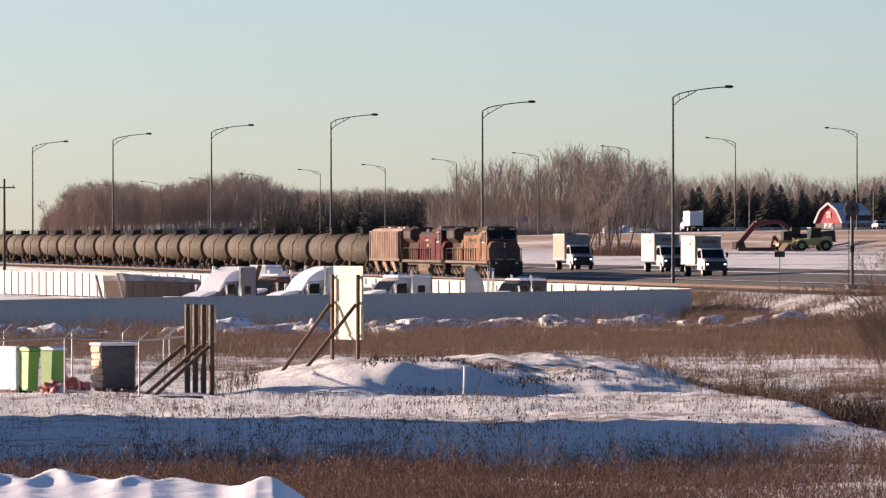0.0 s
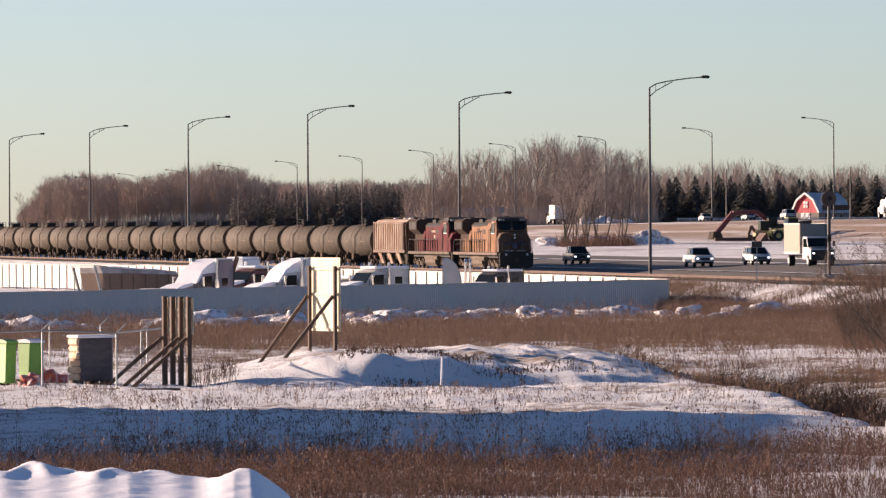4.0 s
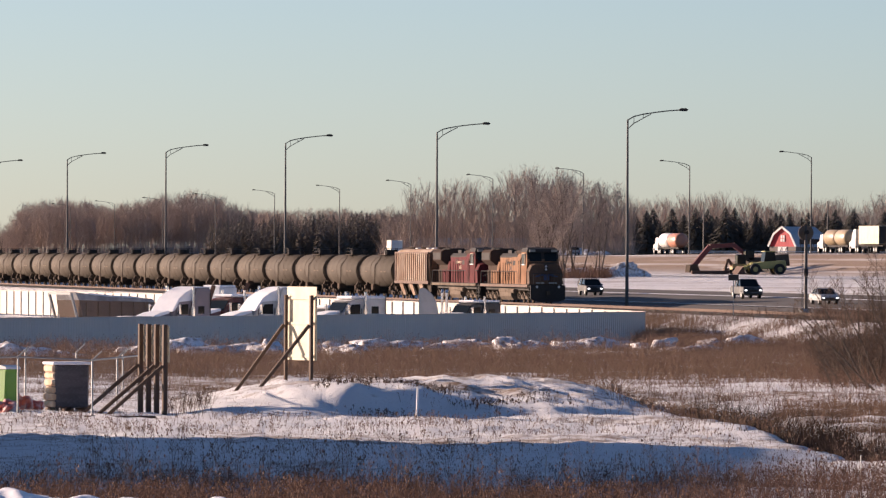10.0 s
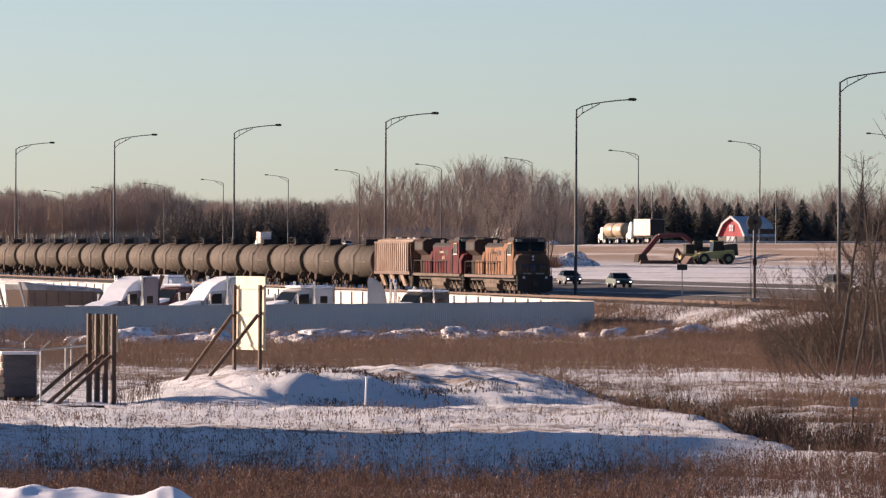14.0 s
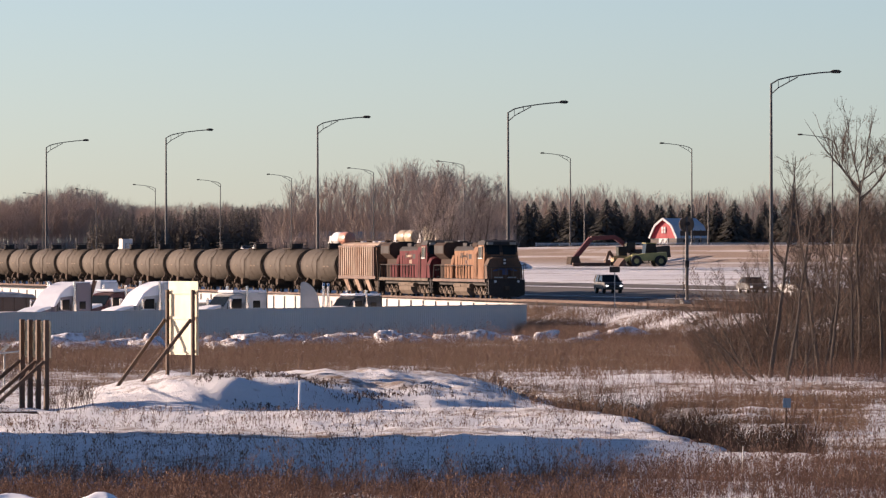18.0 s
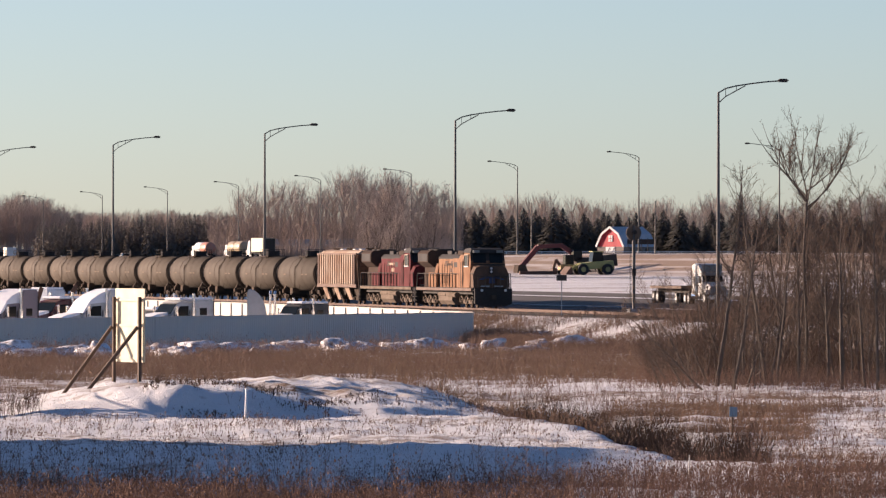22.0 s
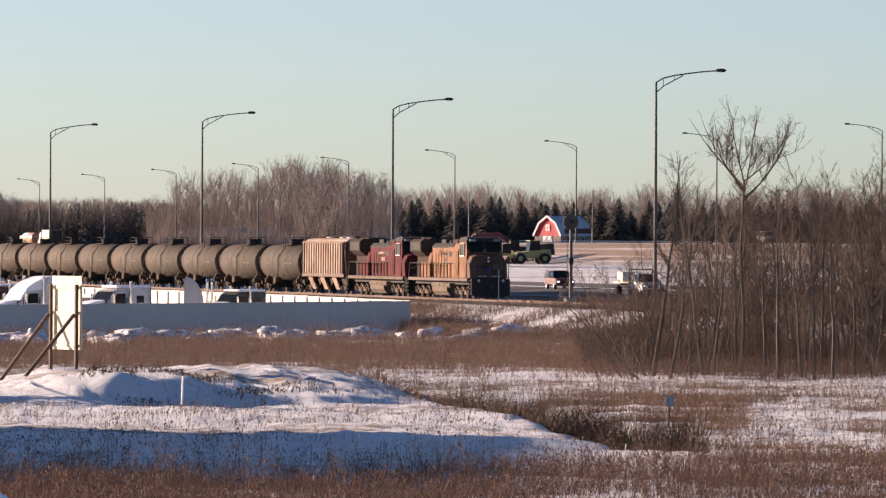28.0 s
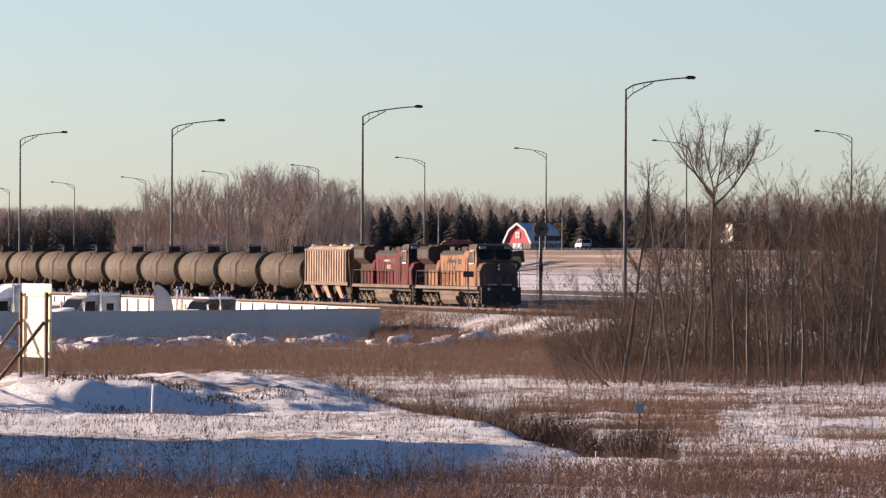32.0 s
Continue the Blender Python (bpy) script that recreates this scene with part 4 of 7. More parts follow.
def semi_tractor(paint, label, snow=False, roof="high", group=""):
    """Long-nosed road tractor whose front looks along -Y."""
    t = thing("road_tractor", pose(0, -900, 0), label, "tractor unit", group)
    bm = B()
    prism(bm, [(-3.5, 0.75), (-3.56, 1.25), (-3.46, 1.55), (-3.15, 1.74), (-2.4, 1.9), (-1.6, 2.08), (-1.6, 0.75)], -0.9, 0.9, inset=0.16)
    bmesh.ops.bevel(bm, geom=bm.edges[:], offset=0.06, segments=2, affect="EDGES")
    part("hood", bm, paint, t)
    bm = B()
    prism(bm, [(-1.65, 0.75), (-1.65, 2.05), (-1.05, 2.85), (0.2, 2.95), (0.2, 0.75)], -1.1, 1.1, inset=0.06)
    bmesh.ops.bevel(bm, geom=bm.edges[:], offset=0.07, segments=2, affect="EDGES")
    part("cab", bm, paint, t)
    bm = B()
    top = 3.75 if roof == "high" else 3.0
    prism(bm, [(0.2, 0.9), (0.2, 2.9), (0.5 if roof == "high" else 0.3, top), (2.0, top), (2.0, 0.9)], -1.18, 1.18, inset=0.06)
    bmesh.ops.bevel(bm, geom=bm.edges[:], offset=0.1, segments=2, affect="EDGES")
    part("sleeper", bm, paint, t)
    for s in (-1, 1):
        bm = B()
        box(bm, s * 1.15, 1.0, 2.25, 0.06, 0.6, 0.5, 0.02)
        part("sleeper_window", bm, M_GLASS, t)
    if not snow:
        bm = B()
        prism(bm, [(-1.75, 2.72), (-1.2, 2.98), (-1.1, 2.92), (-1.68, 2.68)], -1.02, 1.02)
        part("sun_visor", bm, M_BOXFRONT, t)
        # Grey panels darken the tractor front as shade would.
        for z, d in ((2.45, 0.0), (1.2, -1.9)):
            bm = B()
            box(bm, 0, -1.66 + d + (0.5 if z > 2 else 0), z + (0.9 if z > 2 else 0.1), 1.9 if z > 2 else 1.5, 0.1, 0.7 if z > 2 else 0.8, 0.03)
            part("front_panel", bm, M_BOXFRONT, t, "tractor front panel greyed for shade")
    bm = B()
    prism(bm, [(-1.7, 2.12) if snow else (-1.25, 2.78), (-1.0, 3.02), (-0.35, 3.42), (0.2, top - 0.12), (0.6, top + 0.02), (1.2, top + 0.07), (2.0, top + 0.04), (2.0, top - 0.3), (0.2, 2.8)] if roof == "high" else [(-1.2, 2.84), (-0.6, 2.98), (2.0, 3.08), (2.0, 2.9)], -1.05, 1.05, inset=0.1)
    bmesh.ops.bevel(bm, geom=bm.edges[:], offset=0.05, segments=1, affect="EDGES")
    part("roof_fairing", bm, M_SNOW if snow and roof == "high" else paint, t, "snow-covered roof fairing" if snow and roof == "high" else "")
    if snow and roof != "high":
        bm = B()
        box(bm, 0, 0.6, top + 0.12, 2.0, 2.9, 0.2, 0.08)
        part("roof_snow", bm, M_SNOW, t, "snow lying on the roof")
    bm = B()
    prism(bm, [(-1.66, 2.1), (-1.16, 2.78), (-1.08, 2.78), (-1.58, 2.1)], -0.95, 0.95)
    part("windscreen", bm, M_GLASS, t)
    for s in (-1, 1):
        bm = B()
        prism(bm, [(-1.3, 1.95), (-0.9, 2.62), (-0.2, 2.65), (-0.2, 1.95)], s * 1.06 - 0.03, s * 1.06 + 0.03)
        part("side_window", bm, M_GLASS, t)
        bm = B()
        rod(bm, (s * 1.2, 0.15, 0.9), (s * 1.2, 0.15, 3.85 if roof == "high" else 3.5), 0.09, 10)
        rod(bm, (s * 1.2, 0.15, 1.2), (s * 1.2, 0.15, 2.4), 0.14, 10)
        part("exhaust_pipe", bm, M_CHROME, t, "upright chrome exhaust stack")
        bm = B()
        for yy in (-1.42, -0.12):
            box(bm, s * 1.115, yy, 1.6, 0.03, 0.04, 1.5)
        box(bm, s * 1.115, -0.77, 0.86, 0.03, 1.3, 0.04)
        box(bm, s * 1.13, -0.25, 1.75, 0.04, 0.16, 0.05)
        part("door_seam", bm, M_BLACK, t)
        bm = B()
        rod(bm, (s * 1.2, 0.02, 1.1), (s * 1.2, 0.02, 2.5), 0.025, 6)
        part("grab_handle", bm, M_CHROME, t)
        bm = B()
        box(bm, s * 1.19, 1.1, 1.05, 0.05, 1.7, 0.35, 0.02)
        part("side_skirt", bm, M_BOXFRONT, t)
        bm = B()
        box(bm, s * 1.19, 1.85, 2.3, 0.04, 0.05, 2.2)
        part("sleeper_seam", bm, M_GREY, t)
        bm = B()
        box(bm, s * 1.4, -1.35, 2.3, 0.12, 0.14, 0.7, 0.03)
        rod(bm, (s * 1.1, -1.35, 2.55), (s * 1.4, -1.35, 2.55), 0.02, 5)
        part("wing_mirror", bm, M_CHROME, t)
        bm = B()
        rod(bm, (s * 0.95, 0.3, 0.75), (s * 0.95, 1.9, 0.75), 0.32, 12)
        part("fuel_tank", bm, M_CHROME, t)
        bm = B()
        box(bm, s * 0.72, -3.5, 1.2, 0.3, 0.08, 0.28, 0.03)
        part("headlight", bm, M_LENS, t)
        bm = B()
        prism(bm, [(-3.4, 1.1), (-3.1, 1.35), (-2.2, 1.35), (-1.9, 1.0), (-2.0, 0.9), (-2.3, 1.2), (-3.0, 1.2), (-3.3, 0.95)], s * 0.98 - 0.2, s * 0.98 + 0.2)
        part("fender", bm, paint, t)
        wheel(t, s * 1.0, -2.6, 0.52, 0.3)
        wheel(t, s * 0.95, 3.0, 0.52, 0.55)
        wheel(t, s * 0.95, 4.3, 0.52, 0.55)
    bm = B()
    box(bm, 0, -3.52, 1.25, 0.95, 0.06, 0.95)
    part("grille", bm, M_CHROME, t)
    bm = B()
    box(bm, 0, -3.6, 0.6, 2.2, 0.25, 0.35, 0.05)
    part("bumper", bm, M_CHROME, t)
    bm = B()
    for x in (-0.42, 0.42):
        box(bm, x, 2.2, 0.85, 0.1, 6.2, 0.28)
    box(bm, 0, 3.6, 1.1, 0.9, 1.0, 0.12)
    part("chassis", bm, M_BLACK, t)
    if snow:
        bm = B()
        prism(bm, [(-3.5, 1.62), (-3.2, 1.74), (-1.7, 2.04), (-1.7, 2.2), (-2.6, 2.08), (-3.2, 1.9), (-3.55, 1.7)], -0.86, 0.86, inset=0.1)
        part("snow_cover", bm, M_SNOW, t, "snow lying on the hood")
    return t


def flat_trailer(label, y0=4.0, y1=14.0):
    t = thing("flatbed_trailer", pose(0, -900, 0), label, "trailer")
    bm = B()
    box(bm, 0, (y0 + y1) / 2, 1.3, 2.5, y1 - y0, 0.22)
    part("deck", bm, M_TIMBER, t)
    bm = B()
    for x in (-0.5, 0.5):
        box(bm, x, (y0 + y1) / 2, 1.02, 0.14, y1 - y0, 0.34)
    part("chassis", bm, M_BLACK, t)
    for s in (-1, 1):
        for y in (y1 - 1.0, y1 - 2.3):
            wheel(t, s * 0.95, y, 0.5, 0.55)
    return t


def tank_truck(c_a, c_b, label, box_rear=False):
    """Tanker seen far off, front along -Y in its own space."""
    t = thing("tank_truck", pose(0, -900, 0), label, "tank truck")
    bm = B()
    prism(bm, [(-7.6, 0.7), (-7.6, 1.6), (-6.3, 1.85), (-6.0, 2.8), (-4.2, 2.9), (-4.2, 0.7)], -1.15, 1.15, inset=0.06)
    part("cab", bm, P_WHITE, t)
    bm = B()
    prism(bm, [(-6.33, 1.9), (-6.04, 2.7), (-5.98, 2.7), (-6.27, 1.9)], -0.95, 0.95)
    part("windscreen", bm, M_GLASS, t)
    for y, c in ((-0.8, c_a), (5.9, c_b)):
        bm = B()
        turned(bm, [(y - 3.3, 0.5), (y - 3.1, 1.0), (y - 2.6, 1.25), (y + 2.6, 1.25), (y + 3.1, 1.0), (y + 3.3, 0.5)], 18, z=2.35)
        part("tank", bm, c, t, smooth=True)
    bm = B()
    for x in (-0.5, 0.5):
        box(bm, x, 2.0, 1.05, 0.15, 14, 0.3)
    part("chassis", bm, M_BLACK, t)
    for s in (-1, 1):
        for y in (-6.7, -3.4, -2.1, 6.4, 7.7):
            wheel(t, s * 0.98, y, 0.5, 0.5)
    return t


def semi_box(label):
    t = thing("trailer_truck", pose(0, -900, 0), label, "truck")
    bm = B()
    prism(bm, [(-9.6, 0.7), (-9.6, 1.6), (-8.3, 1.9), (-8.0, 2.9), (-7.0, 3.6), (-5.8, 3.6), (-5.8, 0.7)], -1.15, 1.15, inset=0.06)
    part("cab", bm, P_WHITE, t)
    bm = B()
    box(bm, 0, 2.6, 2.7, 2.55, 12.0, 2.75, 0.05)
    bx = part("cargo_box", bm, M_BOARD, t, "cream box trailer side")
    # Rear doors coloured dark to stand for their shade.
    bm = B()
    box(bm, 0, 8.62, 2.7, 2.45, 0.06, 2.6, 0.01)
    part("rear_door", bm, M_GREY, bx, "rear doors coloured dark for shade")
    bm = B()
    box(bm, 0, 1.5, 1.15, 1.1, 14, 0.3)
    part("chassis", bm, M_BLACK, t)
    for s in (-1, 1):
        for y in (-8.6, -5.2, -4.0, 5.6, 6.9):
            wheel(t, s * 1.0, y, 0.5, 0.5)
    return t


# ---- lamps along the highway ----
def street_lamp(height, arm, label):
    t = thing("street_lamp", pose(0, 0, 0), label, "street lamp", "highway lamps")
    bm = B()
    rod(bm, (0, 0, 0.3), (0, 0, height), 0.15, 10, 0.08)
    part("pole", bm, M_POLE, t)
    bm = B()
    rod(bm, (0, 0, 0), (0, 0, 0.35), 0.26, 10)
    part("base", bm, M_GALV, t)
    bm = B()
    up = [(0, 0.0), (0.12, 0.28), (0.3, 0.45), (0.55, 0.6), (0.8, 0.72), (1.0, 0.78)]
    for (a, b), (c, d) in zip(up, up[1:]):
        rod(bm, (a * arm, 0, height - 0.05 + b * 1.15), (c * arm, 0, height - 0.05 + d * 1.15), 0.05, 6)
    part("bracket_arm", bm, M_POLE, t)
    bm = B()
    low = [(0, -0.75), (0.12, -0.3), (0.3, 0.12), (0.45, 0.46)]
    for (a, b), (c, d) in zip(low, low[1:]):
        rod(bm, (a * arm, 0, height + b * 1.05), (c * arm, 0, height + d * 1.05), 0.04, 6)
    part("lower_brace", bm, M_POLE, t)
    for a, b, c in ((0.12, -0.3, 0.26), (0.3, 0.12, 0.46)):
        bm = B()
        rod(bm, (a * arm, 0, height + b * 1.05), (a * arm, 0, height + c * 1.1), 0.025, 5)
        part("arm_tie", bm, M_POLE, t)
    s = 1 if arm > 0 else -1
    bm = B()
    prism(bm, [(-0.1, 0.0), (0.15, 0.16), (0.55, 0.16), (0.75, 0.04), (0.6, -0.1), (0.1, -0.08)], -0.17, 0.17, axis="y")
    if s < 0:
        bmesh.ops.scale(bm, vec=(-1, 1, 1), verts=bm.verts)
    head = part("lamp_head", bm, M_GREY, t)
    head.location = (arm, 0, height - 0.05 + 0.78 * 1.15)
    return t


near_lamp = street_lamp(16.2, 4.5, "tall dark steel highway lamp with a trussed arm")
near_lamp.matrix_world = pose(128, 570.9, gz(128, 571))
for y, top in ((400.4, 17.9), (483.7, 17.7), (655.2, 17.66), (741.4, 17.9), (826.6, 18.1), (912.5, 18.3), (996.5, 18.4), (1082, 18.6)):
    copy_thing(near_lamp, pose(128, y, top - 15.9))
far_lamp = street_lamp(15.4, -4.6, "distant steel highway lamp with its arm over the far carriageway")
far_lamp.matrix_world = pose(271, 1073.9, 22.1 - 15.4)
for y, top in ((818, 22.3), (903.4, 22.3), (988.6, 22.2), (1159.6, 22.1), (1246, 21.8), (1329.7, 21.5), (1415.5, 20.95), (1499.2, 20.7), (1584.3, 20.3), (1670, 20.0), (1755, 19.7), (1840, 19.4), (1925, 19.2)):
    copy_thing(far_lamp, pose(271, y, min(top - 15.4, gz(271, y))))


def signal_mast():
    x, y = 125.4, 498.5
    t = thing("railway_signal", pose(x, y, gz(x, y)), "dark railway signal mast with a round target disc", "signal")
    bm = B()
    rod(bm, (0, 0, 0), (0, 0, 6.9), 0.11, 8)
    part("mast", bm, M_POLE, t)
    bm = B()
    rod(bm, (0, -0.05, 6.35), (0, 0.05, 6.35), 0.58, 24)
    part("target_disc", bm, M_DUSTY, t)
    bm = B()
    box(bm, 0, 0.35, 6.35, 0.4, 0.5, 0.45, 0.05)
    rod(bm, (0, -0.05, 6.38), (0, -0.45, 6.4), 0.13, 10, 0.16)
    part("lamp_unit", bm, M_BLACK, t)
    bm = B()
    box(bm, 0, -0.15, 3.4, 0.3, 0.1, 0.5, 0.02)
    part("name_plate", bm, M_BLACK, t)
    bm = B()
    box(bm, 0, 0, 0.35, 0.8, 0.8, 0.7, 0.04)
    part("foundation", bm, M_GALV, t)
    bm = B()
    for s in (-0.2, 0.2):
        rod(bm, (s, 0.3, 0.5), (s, 0.3, 6.0), 0.02, 5)
    for k in range(18):
        rod(bm, (-0.2, 0.3, 0.7 + k * 0.3), (0.2, 0.3, 0.7 + k * 0.3), 0.014, 4)
    part("ladder", bm, M_POLE, t)


signal_mast()


def track_sign():
    x, y = 117.6, 489.0
    t = thing("trackside_sign", pose(x, y, gz(x, y), 0, 0, -14), "small dark trackside sign on a thin post", "sign")
    bm = B()
    rod(bm, (0, 0, 0), (0, 0, 3.0), 0.04, 6)
    part("post", bm, M_GALV, t)
    bm = B()
    box(bm, 0, -0.05, 3.05, 0.75, 0.03, 0.42, 0.005)
    part("plate", bm, M_GREY, t)


track_sign()


def utility_pole(x, y, h):
    t = thing("utility_pole", pose(x, y, gz(x, y)), "dark wooden utility pole with a crossarm", "utility pole")
    bm = B()
    rod(bm, (0, 0, 0), (0, 0, h), 0.17, 8, 0.11)
    part("pole", bm, M_TIMBER, t)
    bm = B()
    box(bm, 0, 0, h - 0.9, 2.2, 0.12, 0.14)
    part("crossarm", bm, M_TIMBER, t)
    for k in (-0.9, 0, 0.9):
        bm = B()
        rod(bm, (k, 0, h - 0.83), (k, 0, h - 0.6), 0.06, 6)
        part("insulator", bm, M_GALV, t)


utility_pole(87.0, 700.0, 11.8)


def plain_pole(u, d, h):
    x, y = polar(math.degrees((u + 1568) / 12200), d)
    t = thing("steel_pole", pose(x, y, gz(x, y)), "plain grey steel pole beyond the far road", "pole", "plain steel poles")
    bm = B()
    rod(bm, (0, 0, 0), (0, 0, h), 0.16, 8, 0.10)
    part("shaft", bm, M_POLE, t)
    bm = B()
    rod(bm, (0, 0, h), (0, 0, h + 0.15), 0.14, 8)
    part("cap", bm, M_POLE, t)
    bm = B()
    box(bm, 0, 0, 0.15, 0.5, 0.5, 0.3, 0.03)
    part("foundation", bm, M_POLE, t)


plain_pole(1258, 1290, 10.2)
plain_pole(1477, 1290, 10.2)


# ---- yard fences ----
def panel_mesh(w, h, pitch, depth):
    bm = B()
    n = int(round(w / pitch))
    prof = []
    for k in range(n):
        x = k * pitch
        prof += [(x, 0), (x + pitch * 0.55, 0), (x + pitch * 0.65, depth), (x + pitch * 0.9, depth)]
    prof.append((w, 0))
    lo = [bm.verts.new((x, -d, 0)) for x, d in prof]
    hi = [bm.verts.new((x, -d, h)) for x, d in prof]
    for i in range(len(prof) - 1):
        bm.faces.new((lo[i], lo[i + 1], hi[i + 1], hi[i]))
    back = [bm.verts.new((x, 0.03, z)) for x, z in ((0, 0), (w, 0), (w, h), (0, h))]
    bm.faces.new(back)
    bm.faces.new((lo[0], hi[0], back[3], back[0]))
    bm.faces.new((lo[-1], back[1], back[2], hi[-1]))
    bm.faces.new(hi + [back[2], back[3]])
    me = bpy.data.meshes.new("panel")
    bmesh.ops.recalc_face_normals(bm, faces=bm.faces)
    bm.to_mesh(me)
    bm.free()
    me.materials.append(M_FENCE)
    return me


def yard_fence(p, q, top, h, pitch, label, rises=(0, 0)):
    p, q = Vector((*p, 0)), Vector((*q, 0))
    d = q - p
    n = int(round(d.length / 3.0))
    w = d.length / n
    t = thing("yard_fence", pose(p.x, p.y, top - h, 0, 0, math.degrees(math.atan2(d.y, d.x))), label, "fence")
    me = panel_mesh(w - 0.02, h, (w - 0.02) / round(3.0 / pitch), 0.02)
    bm = B()
    box(bm, 0, 0.09, h / 2 - 0.3, 0.1, 0.1, h + 0.5)
    pm = bpy.data.meshes.new("post")
    bm.to_mesh(pm)
    bm.free()
    pm.materials.append(M_GALV)
    bm = B()
    box(bm, w / 2, -0.01, h + 0.015, w - 0.03, 0.14, 0.05, 0.015)
    cm = bpy.data.meshes.new("cap_rail")
    bm.to_mesh(cm)
    bm.free()
    cm.materials.append(M_FENCE)
    for k in range(n):
        for nm, data, off in (("panel", me, 0.01), ("post", pm, 0), ("cap_rail", cm, 0)):
            o = new(nm, data)
            o.parent = t
            o.location = (k * w + off, 0, 0.012 * math.sin(k * 1.7) + float(np.interp(k / n, np.linspace(0, 1, len(rises)), rises)))
    return t


CORNER = (110.0, 484.7)
yard_fence((24.0, 385.0), CORNER, 2.0, 2.3, 0.30, "white corrugated steel yard fence, its near face in shade")
yard_fence((CORNER[0] + 0.1, CORNER[1] + 0.2), (86.0, 708.0), 2.0, 2.3, 0.42, "white corrugated steel yard fence lit by low sun", (0.02, 0.2, 0.3, 0.36, 0.38, 0.38, 0.36, 0.33, 0.3))


def yard_vehicles():
    def put(ob, heading, dist, turn, size=1.0):
        x, y = polar(heading, dist)
        ob.matrix_world = pose(x, y, gz(x, y), 0, 0, turn) @ Matrix.Diagonal((size, size, size, 1))
        return ob

    grp = "tractors parked in the yard"
    P_PURPLE = paint_of("tractor_plum", (0.24, 0.20, 0.22))
    deg = lambda u: math.degrees((u + 1568) / 12200)
    put(semi_tractor(P_PURPLE, "snow-covered plum and white road tractor parked in the yard", True, "high", grp), deg(330), 463, -52)
    put(semi_tractor(P_WHITE, "white aerodynamic road tractor under snow in the yard", True, "high", grp), deg(486), 472, -66)
    put(semi_tractor(P_WHITE, "white low-roofed road tractor with chrome stacks in the yard", True, "low", grp), deg(640), 478, -66)
    x, y = polar(deg(772), 492)
    t = thing("truck_fairing", pose(x, y, gz(x, y), 0, 0, -12), "tall pale grey curved truck fairing standing in the yard", "fairing")
    bm = B()
    prism(bm, [(-0.7, 0.1), (0.72, 0.1), (0.7, 2.0), (0.55, 2.7), (0.25, 3.25), (-0.15, 3.6), (-0.5, 3.72), (-0.68, 3.55)], -0.6, 0.6, axis="y", inset=0.12)
    bmesh.ops.bevel(bm, geom=bm.edges[:], offset=0.06, segments=2, affect="EDGES")
    part("shell", bm, P_SILVER, t)
    bm = B()
    box(bm, 0, 0, 0.06, 1.5, 1.3, 0.12)
    part("pallet", bm, M_TIMBER, t)
    for du in (-1, 1):
        xx, yy = polar(deg(800 + 4 * du), 490)
        e = thing("exhaust_stack", pose(xx, yy, gz(xx, yy)), "upright chrome exhaust stack of a truck in the yard", "exhaust")
        bm = B()
        rod(bm, (0, 0, 0.4), (0, 0, 3.35), 0.09, 10)
        rod(bm, (0, 0, 3.35), (0.05, 0.12, 3.55), 0.09, 10)
        part("pipe", bm, M_CHROME, e)
        bm = B()
        rod(bm, (0, 0, 0.9), (0, 0, 2.0), 0.14, 10)
        part("heat_shield", bm, M_CHROME, e)
        bm = B()
        box(bm, 0, 0, 0.2, 0.3, 0.3, 0.4, 0.02)
        part("bracket", bm, M_BLACK, e)
    put(semi_tractor(P_DARK, "black road tractor with snow on its roof in the yard", True, "low", grp), deg(852), 497, -60, 0.88)
    put(car("pickup", P_WHITE, "white pickup under snow parked in the yard", "pickup"), deg(250), 452, -60)
    # a van roof under snow, a blue-white box body and two raised conveyor booms
    x, y = polar(deg(604), 505)
    t = thing("cube_van", pose(x, y, gz(x, y), 0, 0, -66), "dark van with a snow-covered roof in the yard", "van")
    bm = B()
    prism(bm, [(-2.6, 0.5), (-2.6, 1.2), (-1.9, 1.35), (-1.3, 2.05), (2.6, 2.1), (2.6, 0.5)], -0.95, 0.95, inset=0.08)
    bmesh.ops.bevel(bm, geom=bm.edges[:], offset=0.05, segments=2, affect="EDGES")
    part("body", bm, P_DARK, t)
    bm = B()
    box(bm, 0, 0.6, 2.2, 1.75, 3.9, 0.24, 0.08)
    part("roof_snow", bm, M_SNOW, t, "thick snow on the roof")
    for q in (-0.85, 0.85):
        for yy in (-1.7, 1.7):
            wheel(t, q, yy, 0.38)
    x, y = polar(deg(402), 512)
    t = thing("cargo_container", pose(x, y, gz(x, y), 0, 0, -55), "pale blue-white cargo container on skids in the yard", "container")
    bm = B()
    box(bm, 0, 0, 2.35, 1.9, 1.8, 2.5, 0.05)
    part("body", bm, paint_of("box_pale_blue", (0.55, 0.6, 0.66)), t)
    bm = B()
    box(bm, 0, 0, 3.68, 1.8, 1.7, 0.16, 0.06)
    part("roof_snow", bm, M_SNOW, t)
    bm = B()
    for q in (-0.7, 0.7):
        box(bm, q, 0, 0.55, 0.3, 1.6, 1.1)
    part("skid", bm, M_BLACK, t)
    for u, d, lean in ((380, 480, 0.6), (434, 505, 1.0)):
        x, y = polar(deg(u), d)
        t = thing("conveyor_boom", pose(x, y, gz(x, y), 0, 0, -8), "rusty steel boom raised in the yard", "boom")
        bm = B()
        for q in (-0.16, 0.16):
            bar(bm, (-lean, q, 0.4), (lean * 0.8, q, 3.9), 0.12, 0.3)
        part("boom", bm, M_RUST, t)
        for k in range(6):
            bm = B()
            zz = 0.9 + k * 0.5
            box(bm, -lean + lean * 1.8 * (zz - 0.4) / 3.5, 0, zz, 0.1, 0.3, 0.08)
